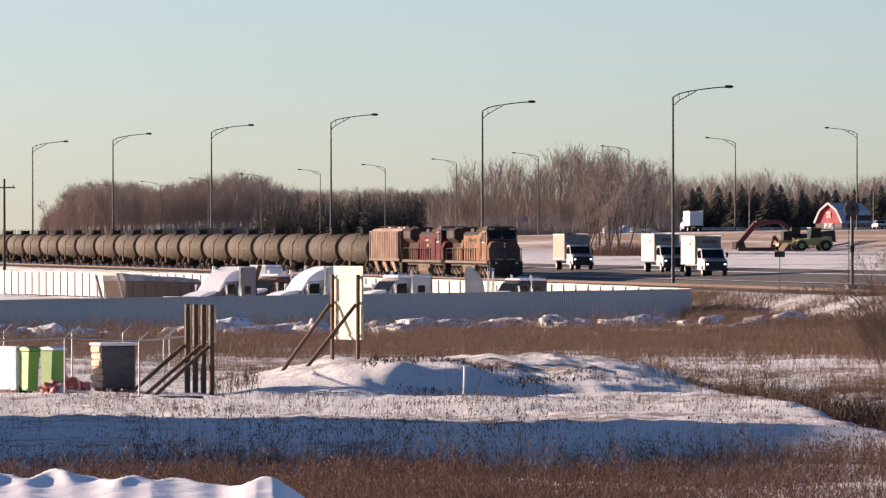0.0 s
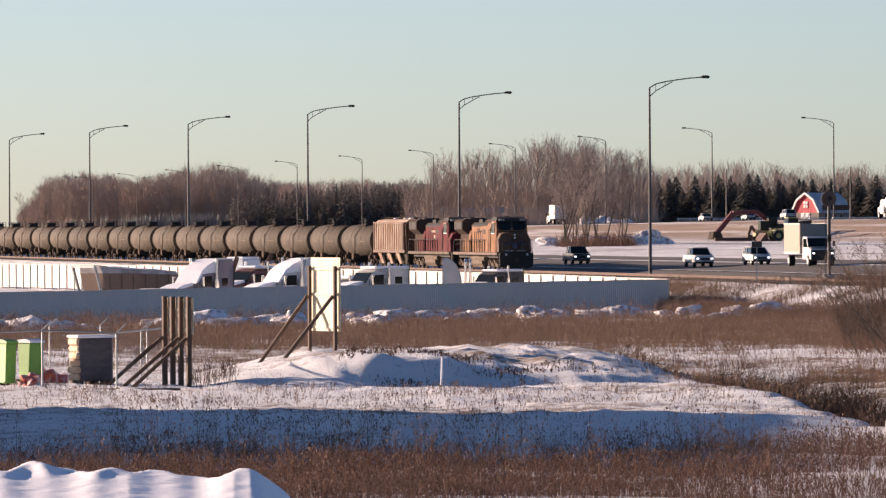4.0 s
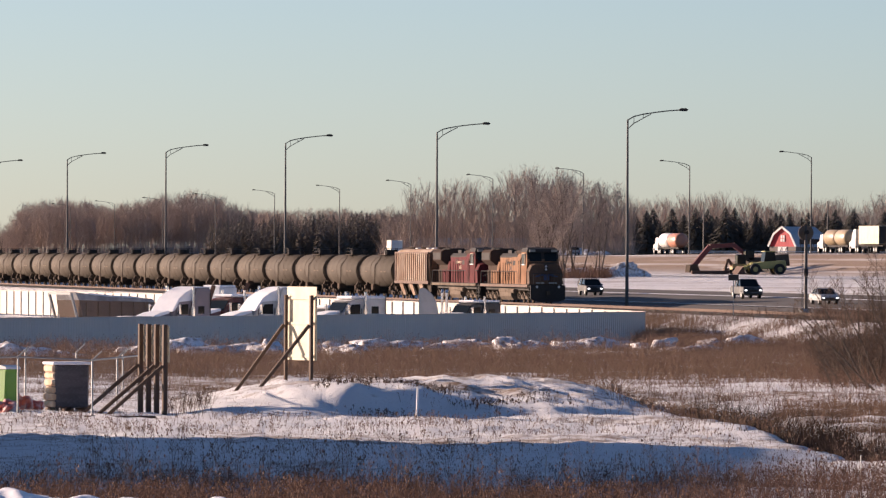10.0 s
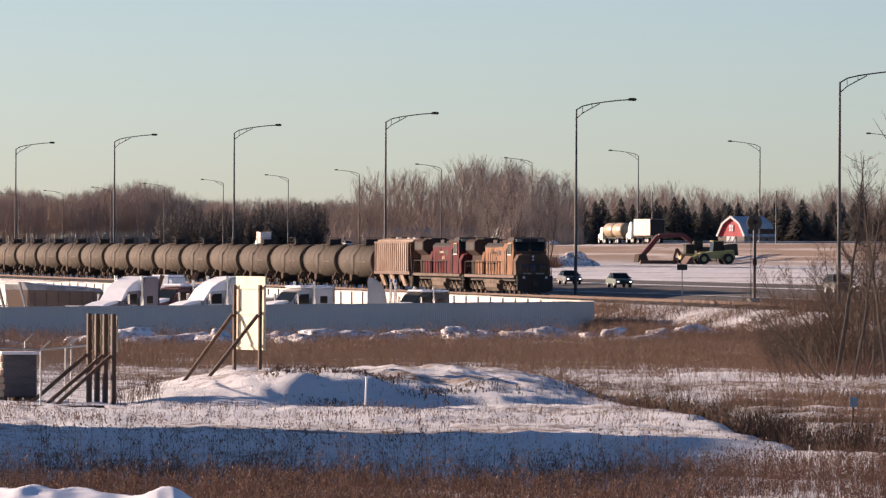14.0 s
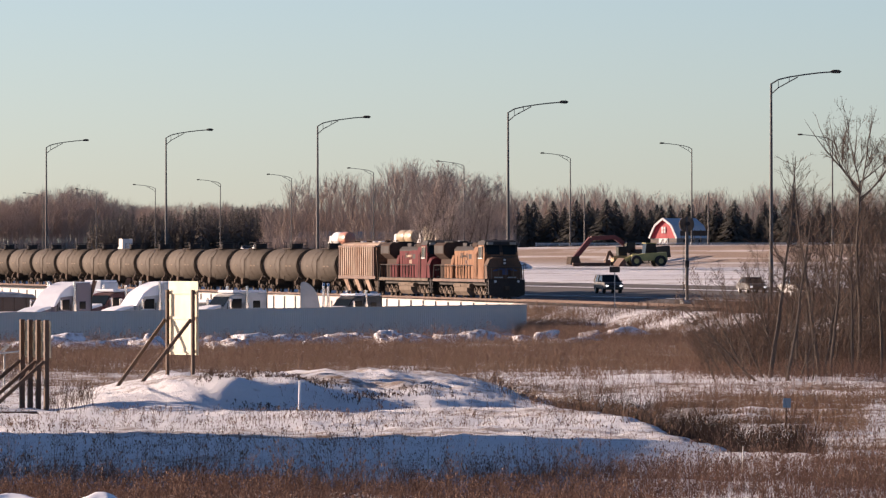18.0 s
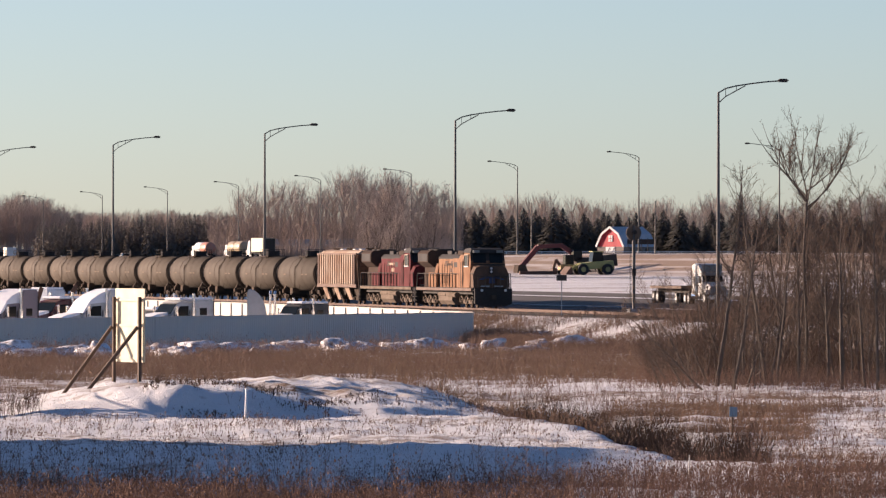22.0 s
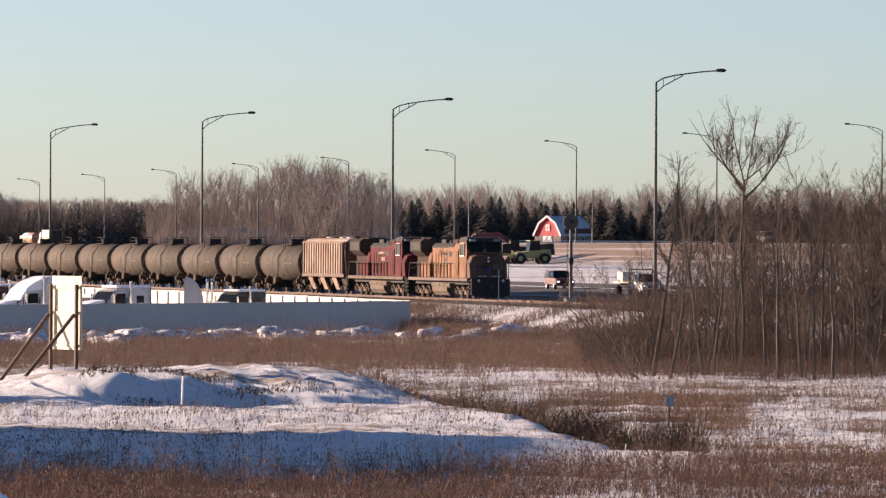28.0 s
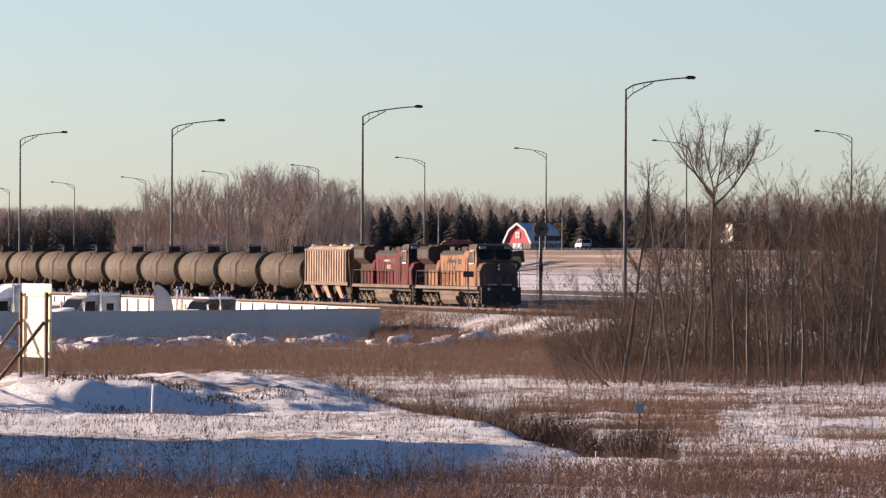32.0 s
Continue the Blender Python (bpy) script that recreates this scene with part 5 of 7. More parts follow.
            part("cross_tie", bm, M_RUST, t)
        bm = B()
        box(bm, -lean, 0, 0.22, 0.9, 0.9, 0.44, 0.04)
        part("base", bm, M_BLACK, t)
    put(semi_tractor(P_MAROON, "faded maroon low-roofed road tractor in the yard", True, "low", grp), deg(424), 492, -58)
    # end-dump trailer
    P_TUB = mat("dusty_tub", (0.17, 0.13, 0.105), 0.85, spec=0.08, vary=0.2, dirt=(0.18, 0.13, 0.10), dirt_amount=0.7, dirt_scale=0.8)
    x, y = polar(deg(200), 470)
    t = thing("dump_trailer", pose(x, y, gz(x, y), 0, 0, 122), "dusty tan end-dump trailer under a snowy tarpaulin", "trailer")
    bm = B()
    prism(bm, [(-3.0, 1.2), (-3.4, 2.65), (3.3, 2.8), (2.9, 1.2)], -1.2, 1.2)
    part("tub", bm, P_TUB, t, "dusty tan steel tub")
    bm = B()
    prism(bm, [(-3.4, 2.66), (3.3, 2.81), (3.5, 3.35), (2.2, 3.18), (0.4, 3.02), (-1.6, 2.95), (-3.2, 2.9)], -1.25, 1.25, inset=0.25)
    part("tarpaulin", bm, M_TARP, t, "grey tarpaulin dusted with snow")
    bm = B()
    prism(bm, [(-2.9, 2.92), (-1.4, 2.98), (0.4, 3.05), (2.2, 3.2), (2.0, 3.28), (0.2, 3.12), (-1.6, 3.06)], -0.9, 0.9, inset=0.2)
    part("snow_load", bm, M_SNOW, t)
    for k in range(6):
        for q in (-1, 1):
            bm = B()
            box(bm, q * 1.24, -2.6 + k * 1.05, 1.95, 0.1, 0.12, 1.4)
            part("side_rib", bm, P_TUB, t)
    bm = B()
    for q in (-0.5, 0.5):
        box(bm, q, 0.2, 1.05, 0.15, 6.4, 0.3)
    part("chassis", bm, M_BLACK, t)
    bm = B()
    bar(bm, (-1.15, 3.3, 1.2), (-1.15, 4.0, 3.3), 0.12, 0.16)
    bar(bm, (1.15, 3.3, 1.2), (1.15, 4.0, 3.3), 0.12, 0.16)
    bar(bm, (-1.15, 4.0, 3.25), (1.15, 4.0, 3.25), 0.12, 0.16)
    part("cab_guard", bm, M_GALV, t, "pale slanting guard frame")
    bm = B()
    prism(bm, [(-3.7, 1.1), (-3.0, 1.1), (-3.1, 2.7), (-3.5, 2.7)], -1.1, 1.1)
    part("tailgate", bm, M_RUST, t, "rusty tailgate")
    for q in (-1, 1):
        for yy in (-1.2, -2.5):
            wheel(t, q * 0.95, yy, 0.52, 0.55)
    # long flat load behind
    x, y = polar(deg(305), 520)
    t = thing("flatbed_trailer", pose(x, y, gz(x, y), 0, 0, -50), "snow-covered flatbed trailer parked in the yard", "trailer")
    bm = B()
    box(bm, 0, 0, 1.35, 2.5, 13.0, 0.25)
    part("deck", bm, M_RUST, t)
    bm = B()
    box(bm, 0, 0, 1.54, 2.4, 12.8, 0.12, 0.04)
    part("snow_cover", bm, M_SNOW, t)
    bm = B()
    box(bm, 0, -6.4, 2.1, 2.5, 0.1, 1.3)
    part("headboard", bm, M_GALV, t)
    bm = B()
    for xx in (-0.5, 0.5):
        box(bm, xx, 0, 1.0, 0.15, 12.5, 0.4)
    part("chassis", bm, M_BLACK, t)
    for s in (-1, 1):
        for yy in (4.2, 5.5):
            wheel(t, s * 0.95, yy, 0.5, 0.55)


yard_vehicles()


# ---- signs, compound and stakes in the near field ----
def braced_sign(heading, dist, turn, w, zb, zt, posts, label, sheets=2, post_w=0.14, proud=-0.3, edge=0.35):
    x, y = polar(heading, dist)
    g = gz(x, y)
    t = thing("braced_sign", pose(x, y, 0, 0, 0, turn), label, "sign")
    hs = (zt - zb) / sheets
    for k in range(sheets):
        bm = B()
        box(bm, 0, 0.02 + 0.012 * (k % 2), zb + hs * (k + 0.5), w - 0.04 * (k % 2), 0.03, hs - 0.02, 0.004)
        part("board", bm, M_BOARD, t)
    for k in range(posts):
        px = (k / (posts - 1) - 0.5) * (w - edge)
        bm = B()
        box(bm, px, -0.10, (g - 0.5 + zt + proud) / 2, post_w, post_w, zt + proud - g + 0.5)
        part("post", bm, M_TIMBER, t)
        if k in (0, posts - 1, posts // 2):
            bm = B()
            foot = Matrix.Rotation(radians(turn), 4, "Z") @ Vector((px, -2.05, 0))
            zf = gz(x + foot.x, y + foot.y)
            bar(bm, (px, -0.18, (zb + zt) / 2 - 0.05 if sheets > 1 else zb - 0.1), (px + 0.02, -2.1, zf - 0.1), 0.075, 0.11)
            part("brace", bm, M_TIMBER, t)
    for zz in (zb + 0.15, (zb + zt) / 2, zt - 0.4):
        bm = B()
        box(bm, 0, -0.005, zz, w - 0.1, 0.04, 0.09)
        part("rail", bm, M_BOARD, t)
    return t


deg = lambda u: math.degrees((u + 1568) / 12200)
braced_sign(deg(547), 235, -75.4, 2.44, 2.4, 4.93, 2, "white boarded sign back on timber posts with diagonal braces", 2, 0.105)
braced_sign(deg(290), 216, -80.0, 2.5, 2.62, 3.78, 4, "plywood sign on four dark timber posts with raking braces", 1, 0.14, 0.03, 0.14)


def compound():
    pts = [polar(deg(u), d) for u, d in ((-210, 214), (-85, 213), (47, 212), (178, 211.5), (222, 219), (262, 226))]
    x0, y0 = pts[2]
    t = thing("chain_link_fence", pose(x0, y0, 0), "galvanised chain-link fence with angled top arms", "fence")
    top = []
    for x, y in pts:
        g = gz(x, y)
        bm = B()
        rod(bm, (x - x0, y - y0, g - 0.2), (x - x0, y - y0, g + 1.75), 0.028, 8)
        part("post", bm, M_GALV, t)
        bm = B()
        rod(bm, (x - x0, y - y0, g + 1.72), (x - x0 + 0.28, y - y0 - 0.1, g + 2.0), 0.022, 6)
        part("top_arm", bm, M_GALV, t)
        top.append((x - x0, y - y0, g + 1.72))
    for p, q in zip(top, top[1:]):
        bm = B()
        rod(bm, p, q, 0.026, 8)
        part("top_rail", bm, M_GALV, t)
        bm = B()
        a, b = Vector(p), Vector(q)
        n = int((b - a).length / 0.16)
        for k in range(-10, n):
            for s in (1, -1):
                u0, u1 = k * 0.16, k * 0.16 + 1.6
                if s < 0:
                    u0, u1 = u1, u0
                c0, c1 = min(max(u0, 0), n * 0.16), min(max(u1, 0), n * 0.16)
                if abs(c1 - c0) < 0.05:
                    continue
                z0, z1 = -1.62 + 1.6 * (c0 - u0) / (u1 - u0), -1.62 + 1.6 * (c1 - u0) / (u1 - u0)
                d = (b - a).normalized()
                bar(bm, a + d * c0 + Vector((0, 0, z0)), a + d * c1 + Vector((0, 0, z1)), 0.0009, 0.0009)
        part("wire_mesh", bm, M_GALV, t)
    for k, (u, d) in enumerate(((-140, 232), (-60, 231), (60, 230), (150, 229), (232, 228))):
        x, y = polar(deg(u), d)
        g = gz(x, y)
        bm = B()
        rod(bm, (x - x0, y - y0, g - 0.2), (x - x0, y - y0, g + 1.8), 0.026, 8)
        part("back_post", bm, M_GALV, t)
        bm = B()
        rod(bm, (x - x0, y - y0, g + 1.78), (x - x0 + 0.26, y - y0 - 0.1, g + 2.05), 0.018, 6)
        part("back_arm", bm, M_GALV, t)
    # bins and pallets inside
    P_LIME = mat("lime_plastic", (0.16, 0.36, 0.04), 0.5, vary=0.1, dirt=(0.1, 0.16, 0.04), dirt_amount=0.4)
    for u, d in ((-16, 218.6), (26, 220)):
        x, y = polar(deg(u), d)
        b = thing("wheeled_bin", pose(x, y, gz(x, y), 0, 0, 26 + 0.2 * u), "lime green plastic wheeled bin standing on snow", "bin", "green bins")
        hh, wd = 1.45, 0.19 if u < 0 else 0.27
        bm = B()
        prism(bm, [(-0.25, 0.08), (0.25, 0.08), (0.33, hh - 0.1), (-0.33, hh - 0.1)], -wd, wd)
        bmesh.ops.bevel(bm, geom=bm.edges[:], offset=0.03, segments=1, affect="EDGES")
        part("body", bm, P_LIME, b)
        bm = B()
        prism(bm, [(-0.38, hh - 0.1), (0.38, hh - 0.1), (0.36, hh - 0.02), (-0.1, hh + 0.03), (-0.36, hh - 0.03)], -wd - 0.03, wd + 0.03)
        part("lid", bm, P_LIME if u < 0 else M_WHITE, b)
        for s in (-1, 1):
            bm = B()
            rod(bm, (s * wd, 0.3, 0.1), (s * (wd + 0.06), 0.3, 0.1), 0.1, 10)
            part("wheel", bm, M_TYRE, b)
    x, y = polar(deg(-50), 219.5)
    b = thing("white_crate", pose(x, y, gz(x, y), 0, 0, 24), "white storage crate in low sunlight", "crate")
    bm = B()
    box(bm, 0, 0, 0.78, 0.45, 1.5, 1.4, 0.04)
    part("body", bm, M_WHITE, b)
    for z in (0.42, 0.78, 1.14):
        bm = B()
        box(bm, -0.24, 0, z, 0.02, 1.5, 0.025)
        part("cage_bar", bm, M_GALV, b)
    bm = B()
    for k in range(3):
        box(bm, -0.17 + 0.17 * k, 0, 0.05, 0.1, 1.5, 0.1)
    part("pallet", bm, M_TIMBER, b)
    x, y = polar(deg(134), 218)
    b = thing("wrapped_stack", pose(x, y, gz(x, y), 0, 0, 10), "stack of goods wrapped in black film under a snowy lid", "pallet stack")
    bm = B()
    box(bm, 0, 0, 0.8, 1.12, 1.0, 1.36, 0.05)
    part("wrapped_load", bm, mat("dark_film", (0.06, 0.05, 0.056), 0.45, vary=0.3, grain=3, dirt=(0.12, 0.1, 0.11), dirt_amount=0.6, dirt_scale=1.4, stretch=(1, 1, 4)), b)
    bm = B()
    box(bm, 0, 0, 1.52, 1.3, 1.15, 0.09, 0.03)
    part("snow_lid", bm, M_SNOW, b)
    P_BAG = mat("cream_bag", (0.62, 0.5, 0.36), 0.8, vary=0.1, dirt=(0.5, 0.24, 0.1), dirt_amount=0.7, dirt_scale=3.0)
    rb = random.Random(4)
    for k in range(6):
        bm = B()
        box(bm, -0.53 + rb.uniform(-0.03, 0.03), rb.uniform(-0.05, 0.05), 0.24 + k * 0.222, 0.2, rb.uniform(0.8, 0.98), rb.uniform(0.19, 0.215), 0.04)
        part("bag", bm, P_BAG, b, "cream paper bag with orange stains")
    bm = B()
    for k in range(3):
        box(bm, -0.5 + 0.5 * k, 0, 0.06, 0.1, 1.1, 0.12)
    part("pallet", bm, M_TIMBER, b)
    P_SACK = mat("faded_red_plastic", (0.42, 0.085, 0.06), 0.7, vary=0.2, dirt=(0.7, 0.66, 0.66), dirt_amount=0.9, dirt_scale=2.2)
    for u, d, sx in ((50, 221, 0.42), (26, 216, 0.44), (70, 222, 0.5)):
        x, y = polar(deg(u), d)
        b = thing("red_sack", pose(x, y, gz(x, y), 0, 0, u), "slumped red sack lying on the snow", "sack", "red sacks")
        bm = B()
        bmesh.ops.create_icosphere(bm, subdivisions=3, radius=0.5)
        for v in bm.verts:
            q = v.co * (1 + 0.6 * noise.noise(v.co * 3.2 + Vector((u, 0, d))) + 0.2 * noise.noise(v.co * 9 + Vector((u, 0, d))))
            v.co = Vector((q.x * sx * 1.7, q.y * 0.8, max(q.z, -0.3) * (0.5 if u != 50 else 0.9) + 0.12))
        part("body", bm, P_SACK, b)
    # low timbers at the foot of the sign
    x, y = polar(deg(215), 209.5)
    b = thing("timber_beam", pose(x, y, gz(x, y) + 0.06, 0, 0, -8), "dark timber beam lying on the snow", "beam")
    bm = B()
    box(bm, 0, 0, 0, 2.6, 0.16, 0.14, 0.01)
    part("body", bm, M_TIMBER, b)


compound()


def stake(heading, dist, h, r, m, label, name="marker_stake", plate=None):
    x, y = polar(heading, dist)
    t = thing(name, pose(x, y, gz(x, y), 0, 2, 0), label, "stake")
    bm = B()
    rod(bm, (0, 0, -0.2), (0, 0, h), r, 8)
    part("post", bm, m, t)
    bm = B()
    if plate:
        box(bm, 0, -0.04, h - 0.1, plate, 0.02, plate * 1.2, 0.004)
        part("plate", bm, paint_of("sign_blue", (0.12, 0.2, 0.28)), t)
    else:
        rod(bm, (0, 0, h), (0, 0, h + 0.04), r * 1.15, 8)
        part("cap", bm, m, t)
    return t


stake(deg(752), 206, 0.85, 0.03, M_WHITE, "white plastic marker stake in the snow")
stake(deg(1613), 186, 0.75, 0.03, M_TIMBER, "small blue marker plate on a dark post", plate=0.22)
stake(deg(1536), 127, 0.6, 0.012, M_GALV, "thin pale marker stake among the weeds")
stake(deg(980), 128, 0.5, 0.011, M_GALV, "thin pale stick among the weeds")


def snow_lump(name, x, y, sx, sy, sz, seed, label, group, skin=None, rough=1.0):
    bm = B()
    bmesh.ops.create_icosphere(bm, subdivisions=4, radius=1.0)
    for v in bm.verts:
        n = noise.noise(v.co * 1.3 + Vector((seed * 7.1, seed, 0))) * 0.35 * rough + noise.noise(v.co * 3.1 + Vector((seed, 0, 3))) * 0.16 * rough + noise.noise(v.co * 7.0 + Vector((0, seed, 1))) * 0.07 * rough
        v.co *= 1 + n
        v.co = Vector((v.co.x * sx, v.co.y * sy, max(v.co.z, -0.3) * sz))
    ob = link(name, bm, skin or M_SNOW, smooth=True)
    ob.location = (x, y, gz(x, y) + 0.02)
    return tagged(ob, label, "snow pile", group)


for k, (u, w, near) in enumerate(((-60, 1.6, 20), (35, 1.5, 24), (110, 1.2, 30), (170, 1.7, 34), (330, 1.0, 26), (405, 1.2, 24), (470, 1.9, 36), (520, 1.2, 30), (560, 1.0, 40), (655, 1.2, 34), (700, 1.0, 42), (760, 1.9, 30), (838, 1.4, 34), (905, 1.3, 26), (985, 1.0, 36), (1040, 1.5, 40), (1130, 1.5, 36), (1242, 1.1, 40), (1300, 1.6, 46), (1345, 1.0, 32), (1390, 1.0, 22), (1420, 1.2, 14))):
    u -= 68
    d = np.interp(u, [-138, 1084, 1232, 1352], [400, 478, 472, 470]) - near
    x, y = polar(deg(u), d)
    snow_lump("snow_hump", x, y, w * 1.3, 2.0, 0.5 + 0.12 * (k % 3), k + 1.0, "low snow-covered brush pile beside the fence", "snow piles by the fence", M_DIRTYSNOW, 1.9)


def ploughed_bank():
    """One long low bank of ploughed snow along the edge of the field."""
    us, ds = np.linspace(-160, 520, 260), np.linspace(84, 103.5, 60)
    crest = np.interp(us, [-160, -110, -68, -10, 37, 70, 110, 157, 200, 255, 330, 362, 402, 432, 464, 500, 520], [2.5, 2.66, 2.64, 2.56, 2.70, 2.57, 2.53, 2.61, 2.53, 2.51, 2.43, 2.49, 2.58, 2.49, 2.25, 2.0, 1.7])
    crest = np.convolve(np.pad(crest, 8, mode="edge"), np.ones(17) / 17, mode="valid")
    uu, dd = np.meshgrid(us, ds)
    tops = np.broadcast_to(crest, uu.shape)
    ridge = 98 + 0.7 * np.sin(uu * 0.031) + 0.4 * np.sin(uu * 0.083)
    rise = np.clip((dd - 86) / (ridge - 86), 0, 1)
    fall = 1 - step(0.0, 3.2, dd - ridge)
    h = np.radians((uu + 1568) / 12200 * 180 / np.pi)
    x, y = dd * np.sin(h), dd * np.cos(h)
    base = ground_z(x, y) - 0.12
    low = np.minimum(tops, 2.54)
    z = 2.2 + (low - 2.2) * rise + (tops - low) * np.exp(-((dd - ridge) / 1.0) ** 2)
    z = np.where(dd < 86, base + (2.2 - base) * (dd - 84) / 2, base + (z - base) * fall)
    z = z + 0.008 * np.sin(x * 5.1 + 2 * np.sin(y * 2.3)) * np.sin(y * 3.7 + x) + 0.003 * np.sin(x * 13 + y * 4) * np.sin(y * 9)
    v = np.stack([x, y, z], -1).reshape(-1, 3)
    n = len(us)
    i, j = np.meshgrid(np.arange(len(ds) - 1), np.arange(n - 1), indexing="ij")
    f = np.stack([i * n + j, i * n + j + 1, (i + 1) * n + j + 1, (i + 1) * n + j], -1).reshape(-1, 4)
    ob = sheet("snow_bank", v, f, M_SNOW, "long low bank of clean ploughed snow beside dead weeds", "", "snow bank")
    ob.data.shade_smooth()


ploughed_bank()


# ---- machines and barn beyond the highway ----
def machines():
    P_MACH = mat("machine_yellow_green", (0.40, 0.36, 0.12), 0.6, vary=0.15, dirt=(0.22, 0.19, 0.09), dirt_amount=0.6)
    P_OXIDE = mat("machine_red", (0.12, 0.02, 0.02), 0.6, vary=0.15, dirt=(0.10, 0.04, 0.03), dirt_amount=0.5)
    x, y = polar(deg(1341), 1010)
    t = thing("excavator", pose(x, y, gz(x, y), 0, 0, 10), "dark red tracked excavator with its boom laid down", "excavator")
    for s in (-1.2, 1.2):
        bm = B()
        prism(bm, [(-2.2, 0.1), (-2.5, 0.5), (-2.2, 0.95), (2.2, 0.95), (2.5, 0.5), (2.2, 0.1)], s - 0.3, s + 0.3, axis="y")
        part("track", bm, M_UNDER, t)
    bm = B()
    box(bm, 1.0, 0, 1.7, 3.6, 2.6, 1.1, 0.12)
    part("upper_body", bm, M_GREY, t)
    bm = B()
    box(bm, -0.6, -0.8, 2.5, 1.4, 1.0, 1.6, 0.1)
    part("cab", bm, M_GLASS, t)
    pts = [(0.2, 2.2), (-2.6, 4.0), (-6.3, 3.8), (-9.0, 0.8)]
    bm = B()
    bar(bm, (pts[0][0], 0.4, pts[0][1]), (pts[1][0], 0.4, pts[1][1]), 0.45, 0.6)
    bar(bm, (pts[1][0], 0.4, pts[1][1]), (pts[2][0], 0.4, pts[2][1]), 0.45, 0.6)
    part("boom", bm, P_OXIDE, t)
    bm = B()
    bar(bm, (pts[2][0], 0.4, pts[2][1]), (pts[3][0], 0.4, pts[3][1]), 0.5, 0.7)
    part("stick", bm, P_OXIDE, t)
    bm = B()
    prism(bm, [(-9.9, 0.0), (-9.7, 1.1), (-8.6, 1.2), (-8.2, 0.2), (-8.9, -0.05)], -0.4, 1.2, axis="y")
    part("bucket", bm, M_UNDER, t)
    x, y = polar(deg(1362), 985)
    t = thing("wheel_loader", pose(x, y, gz(x, y), 0, 0, 6), "yellow-green wheel loader parked on snow", "loader")
    bm = B()
    prism(bm, [(-1.8, 0.8), (-1.8, 1.6), (0.2, 1.9), (3.2, 2.1), (3.4, 0.9)], -0.9, 0.9, axis="y")
    bmesh.ops.bevel(bm, geom=bm.edges[:], offset=0.08, segments=1, affect="EDGES")
    part("body", bm, P_MACH, t)
    bm = B()
    prism(bm, [(0.0, 1.8), (0.2, 3.3), (1.6, 3.3), (1.8, 1.9)], -0.75, 0.75, axis="y")
    part("cab", bm, M_GLASS, t)
    bm = B()
    box(bm, 0.9, 0, 3.35, 1.7, 1.7, 0.12, 0.03)
    part("cab_roof", bm, P_MACH, t)
    for xx in (-1.5, 2.2):
        for s in (-1.1, 1.1):
            bm = B()
            rod(bm, (xx, s - 0.28, 0.8), (xx, s + 0.28, 0.8), 0.8, 16)
            w = part("wheel", bm, M_TYRE, t)
            bm = B()
            rod(bm, (xx, s - 0.3, 0.8), (xx, s + 0.3, 0.8), 0.38, 10)
            part("rim", bm, P_MACH, w)
    bm = B()
    for s in (-0.6, 0.6):
        bar(bm, (-1.2, s, 1.7), (-3.4, s, 0.6), 0.2, 0.35)
    part("lift_arm", bm, P_MACH, t)
    bm = B()
    prism(bm, [(-4.3, 0.05), (-3.4, 0.05), (-3.1, 0.6), (-3.4, 1.2)], -1.4, 1.4, axis="y")
    part("bucket", bm, M_RUST, t)
    x, y = polar(deg(1321), 995)
    t = thing("backhoe", pose(x, y, gz(x, y), 0, 0, 5), "small tan backhoe with its arm folded", "backhoe")
    bm = B()
    box(bm, 0, 0, 1.1, 2.4, 1.5, 0.9, 0.08)
    part("body", bm, paint_of("machine_tan", (0.4, 0.27, 0.1), 0.6), t)
    bm = B()
    box(bm, 0.2, 0, 2.2, 1.3, 1.3, 1.4, 0.08)
    part("cab", bm, M_GLASS, t)
    bm = B()
    bar(bm, (-1.0, 0, 1.2), (-1.7, 0, 2.2), 0.35, 0.4)
    bar(bm, (-1.7, 0, 2.2), (-2.1, 0, 0.9), 0.3, 0.35)
    box(bm, -2.0, 0, 0.55, 0.7, 0.9, 0.8, 0.05)
    part("arm", bm, M_RUST, t)
    for xx in (-0.8, 0.9):
        for s in (-0.75, 0.75):
            bm = B()
            rod(bm, (xx, s - 0.2, 0.5), (xx, s + 0.2, 0.5), 0.5, 12)
            part("wheel", bm, M_TYRE, t)
    x, y = polar(deg(1389), 1000)
    t = thing("soil_compactor", pose(x, y, gz(x, y), 0, 0, 5), "dark grey compactor with a heavy drum parked on snow", "compactor")
    bm = B()
    prism(bm, [(-1.6, 0.9), (-1.5, 2.3), (1.4, 2.6), (1.6, 0.9)], -0.9, 0.9, axis="y")
    bmesh.ops.bevel(bm, geom=bm.edges[:], offset=0.08, segments=1, affect="EDGES")
    part("body", bm, M_GREY, t)
    bm = B()
    rod(bm, (0.4, -1.15, 0.6), (0.4, 1.15, 0.6), 0.6, 18)
    part("drum", bm, M_UNDER, t)
    bm = B()
    rod(bm, (-1.5, -1.1, 0.55), (-1.5, 1.1, 0.55), 0.55, 16)
    part("rear_roller", bm, M_TYRE, t)
    bm = B()
    box(bm, -0.2, 0, 2.75, 1.7, 1.7, 0.1, 0.03)
    for q in (-0.75, 0.75):
        rod(bm, (-0.9, q, 2.2), (-0.9, q, 2.75), 0.05, 6)
    part("canopy", bm, M_GREY, t)
    # long pipe or trestle lying between bucket and loader
    x, y = polar(deg(1270), 985)
    t = thing("steel_beam", pose(x, y, gz(x, y), 0, 0, 4), "dark steel beam lying on the snow", "beam")
    bm = B()
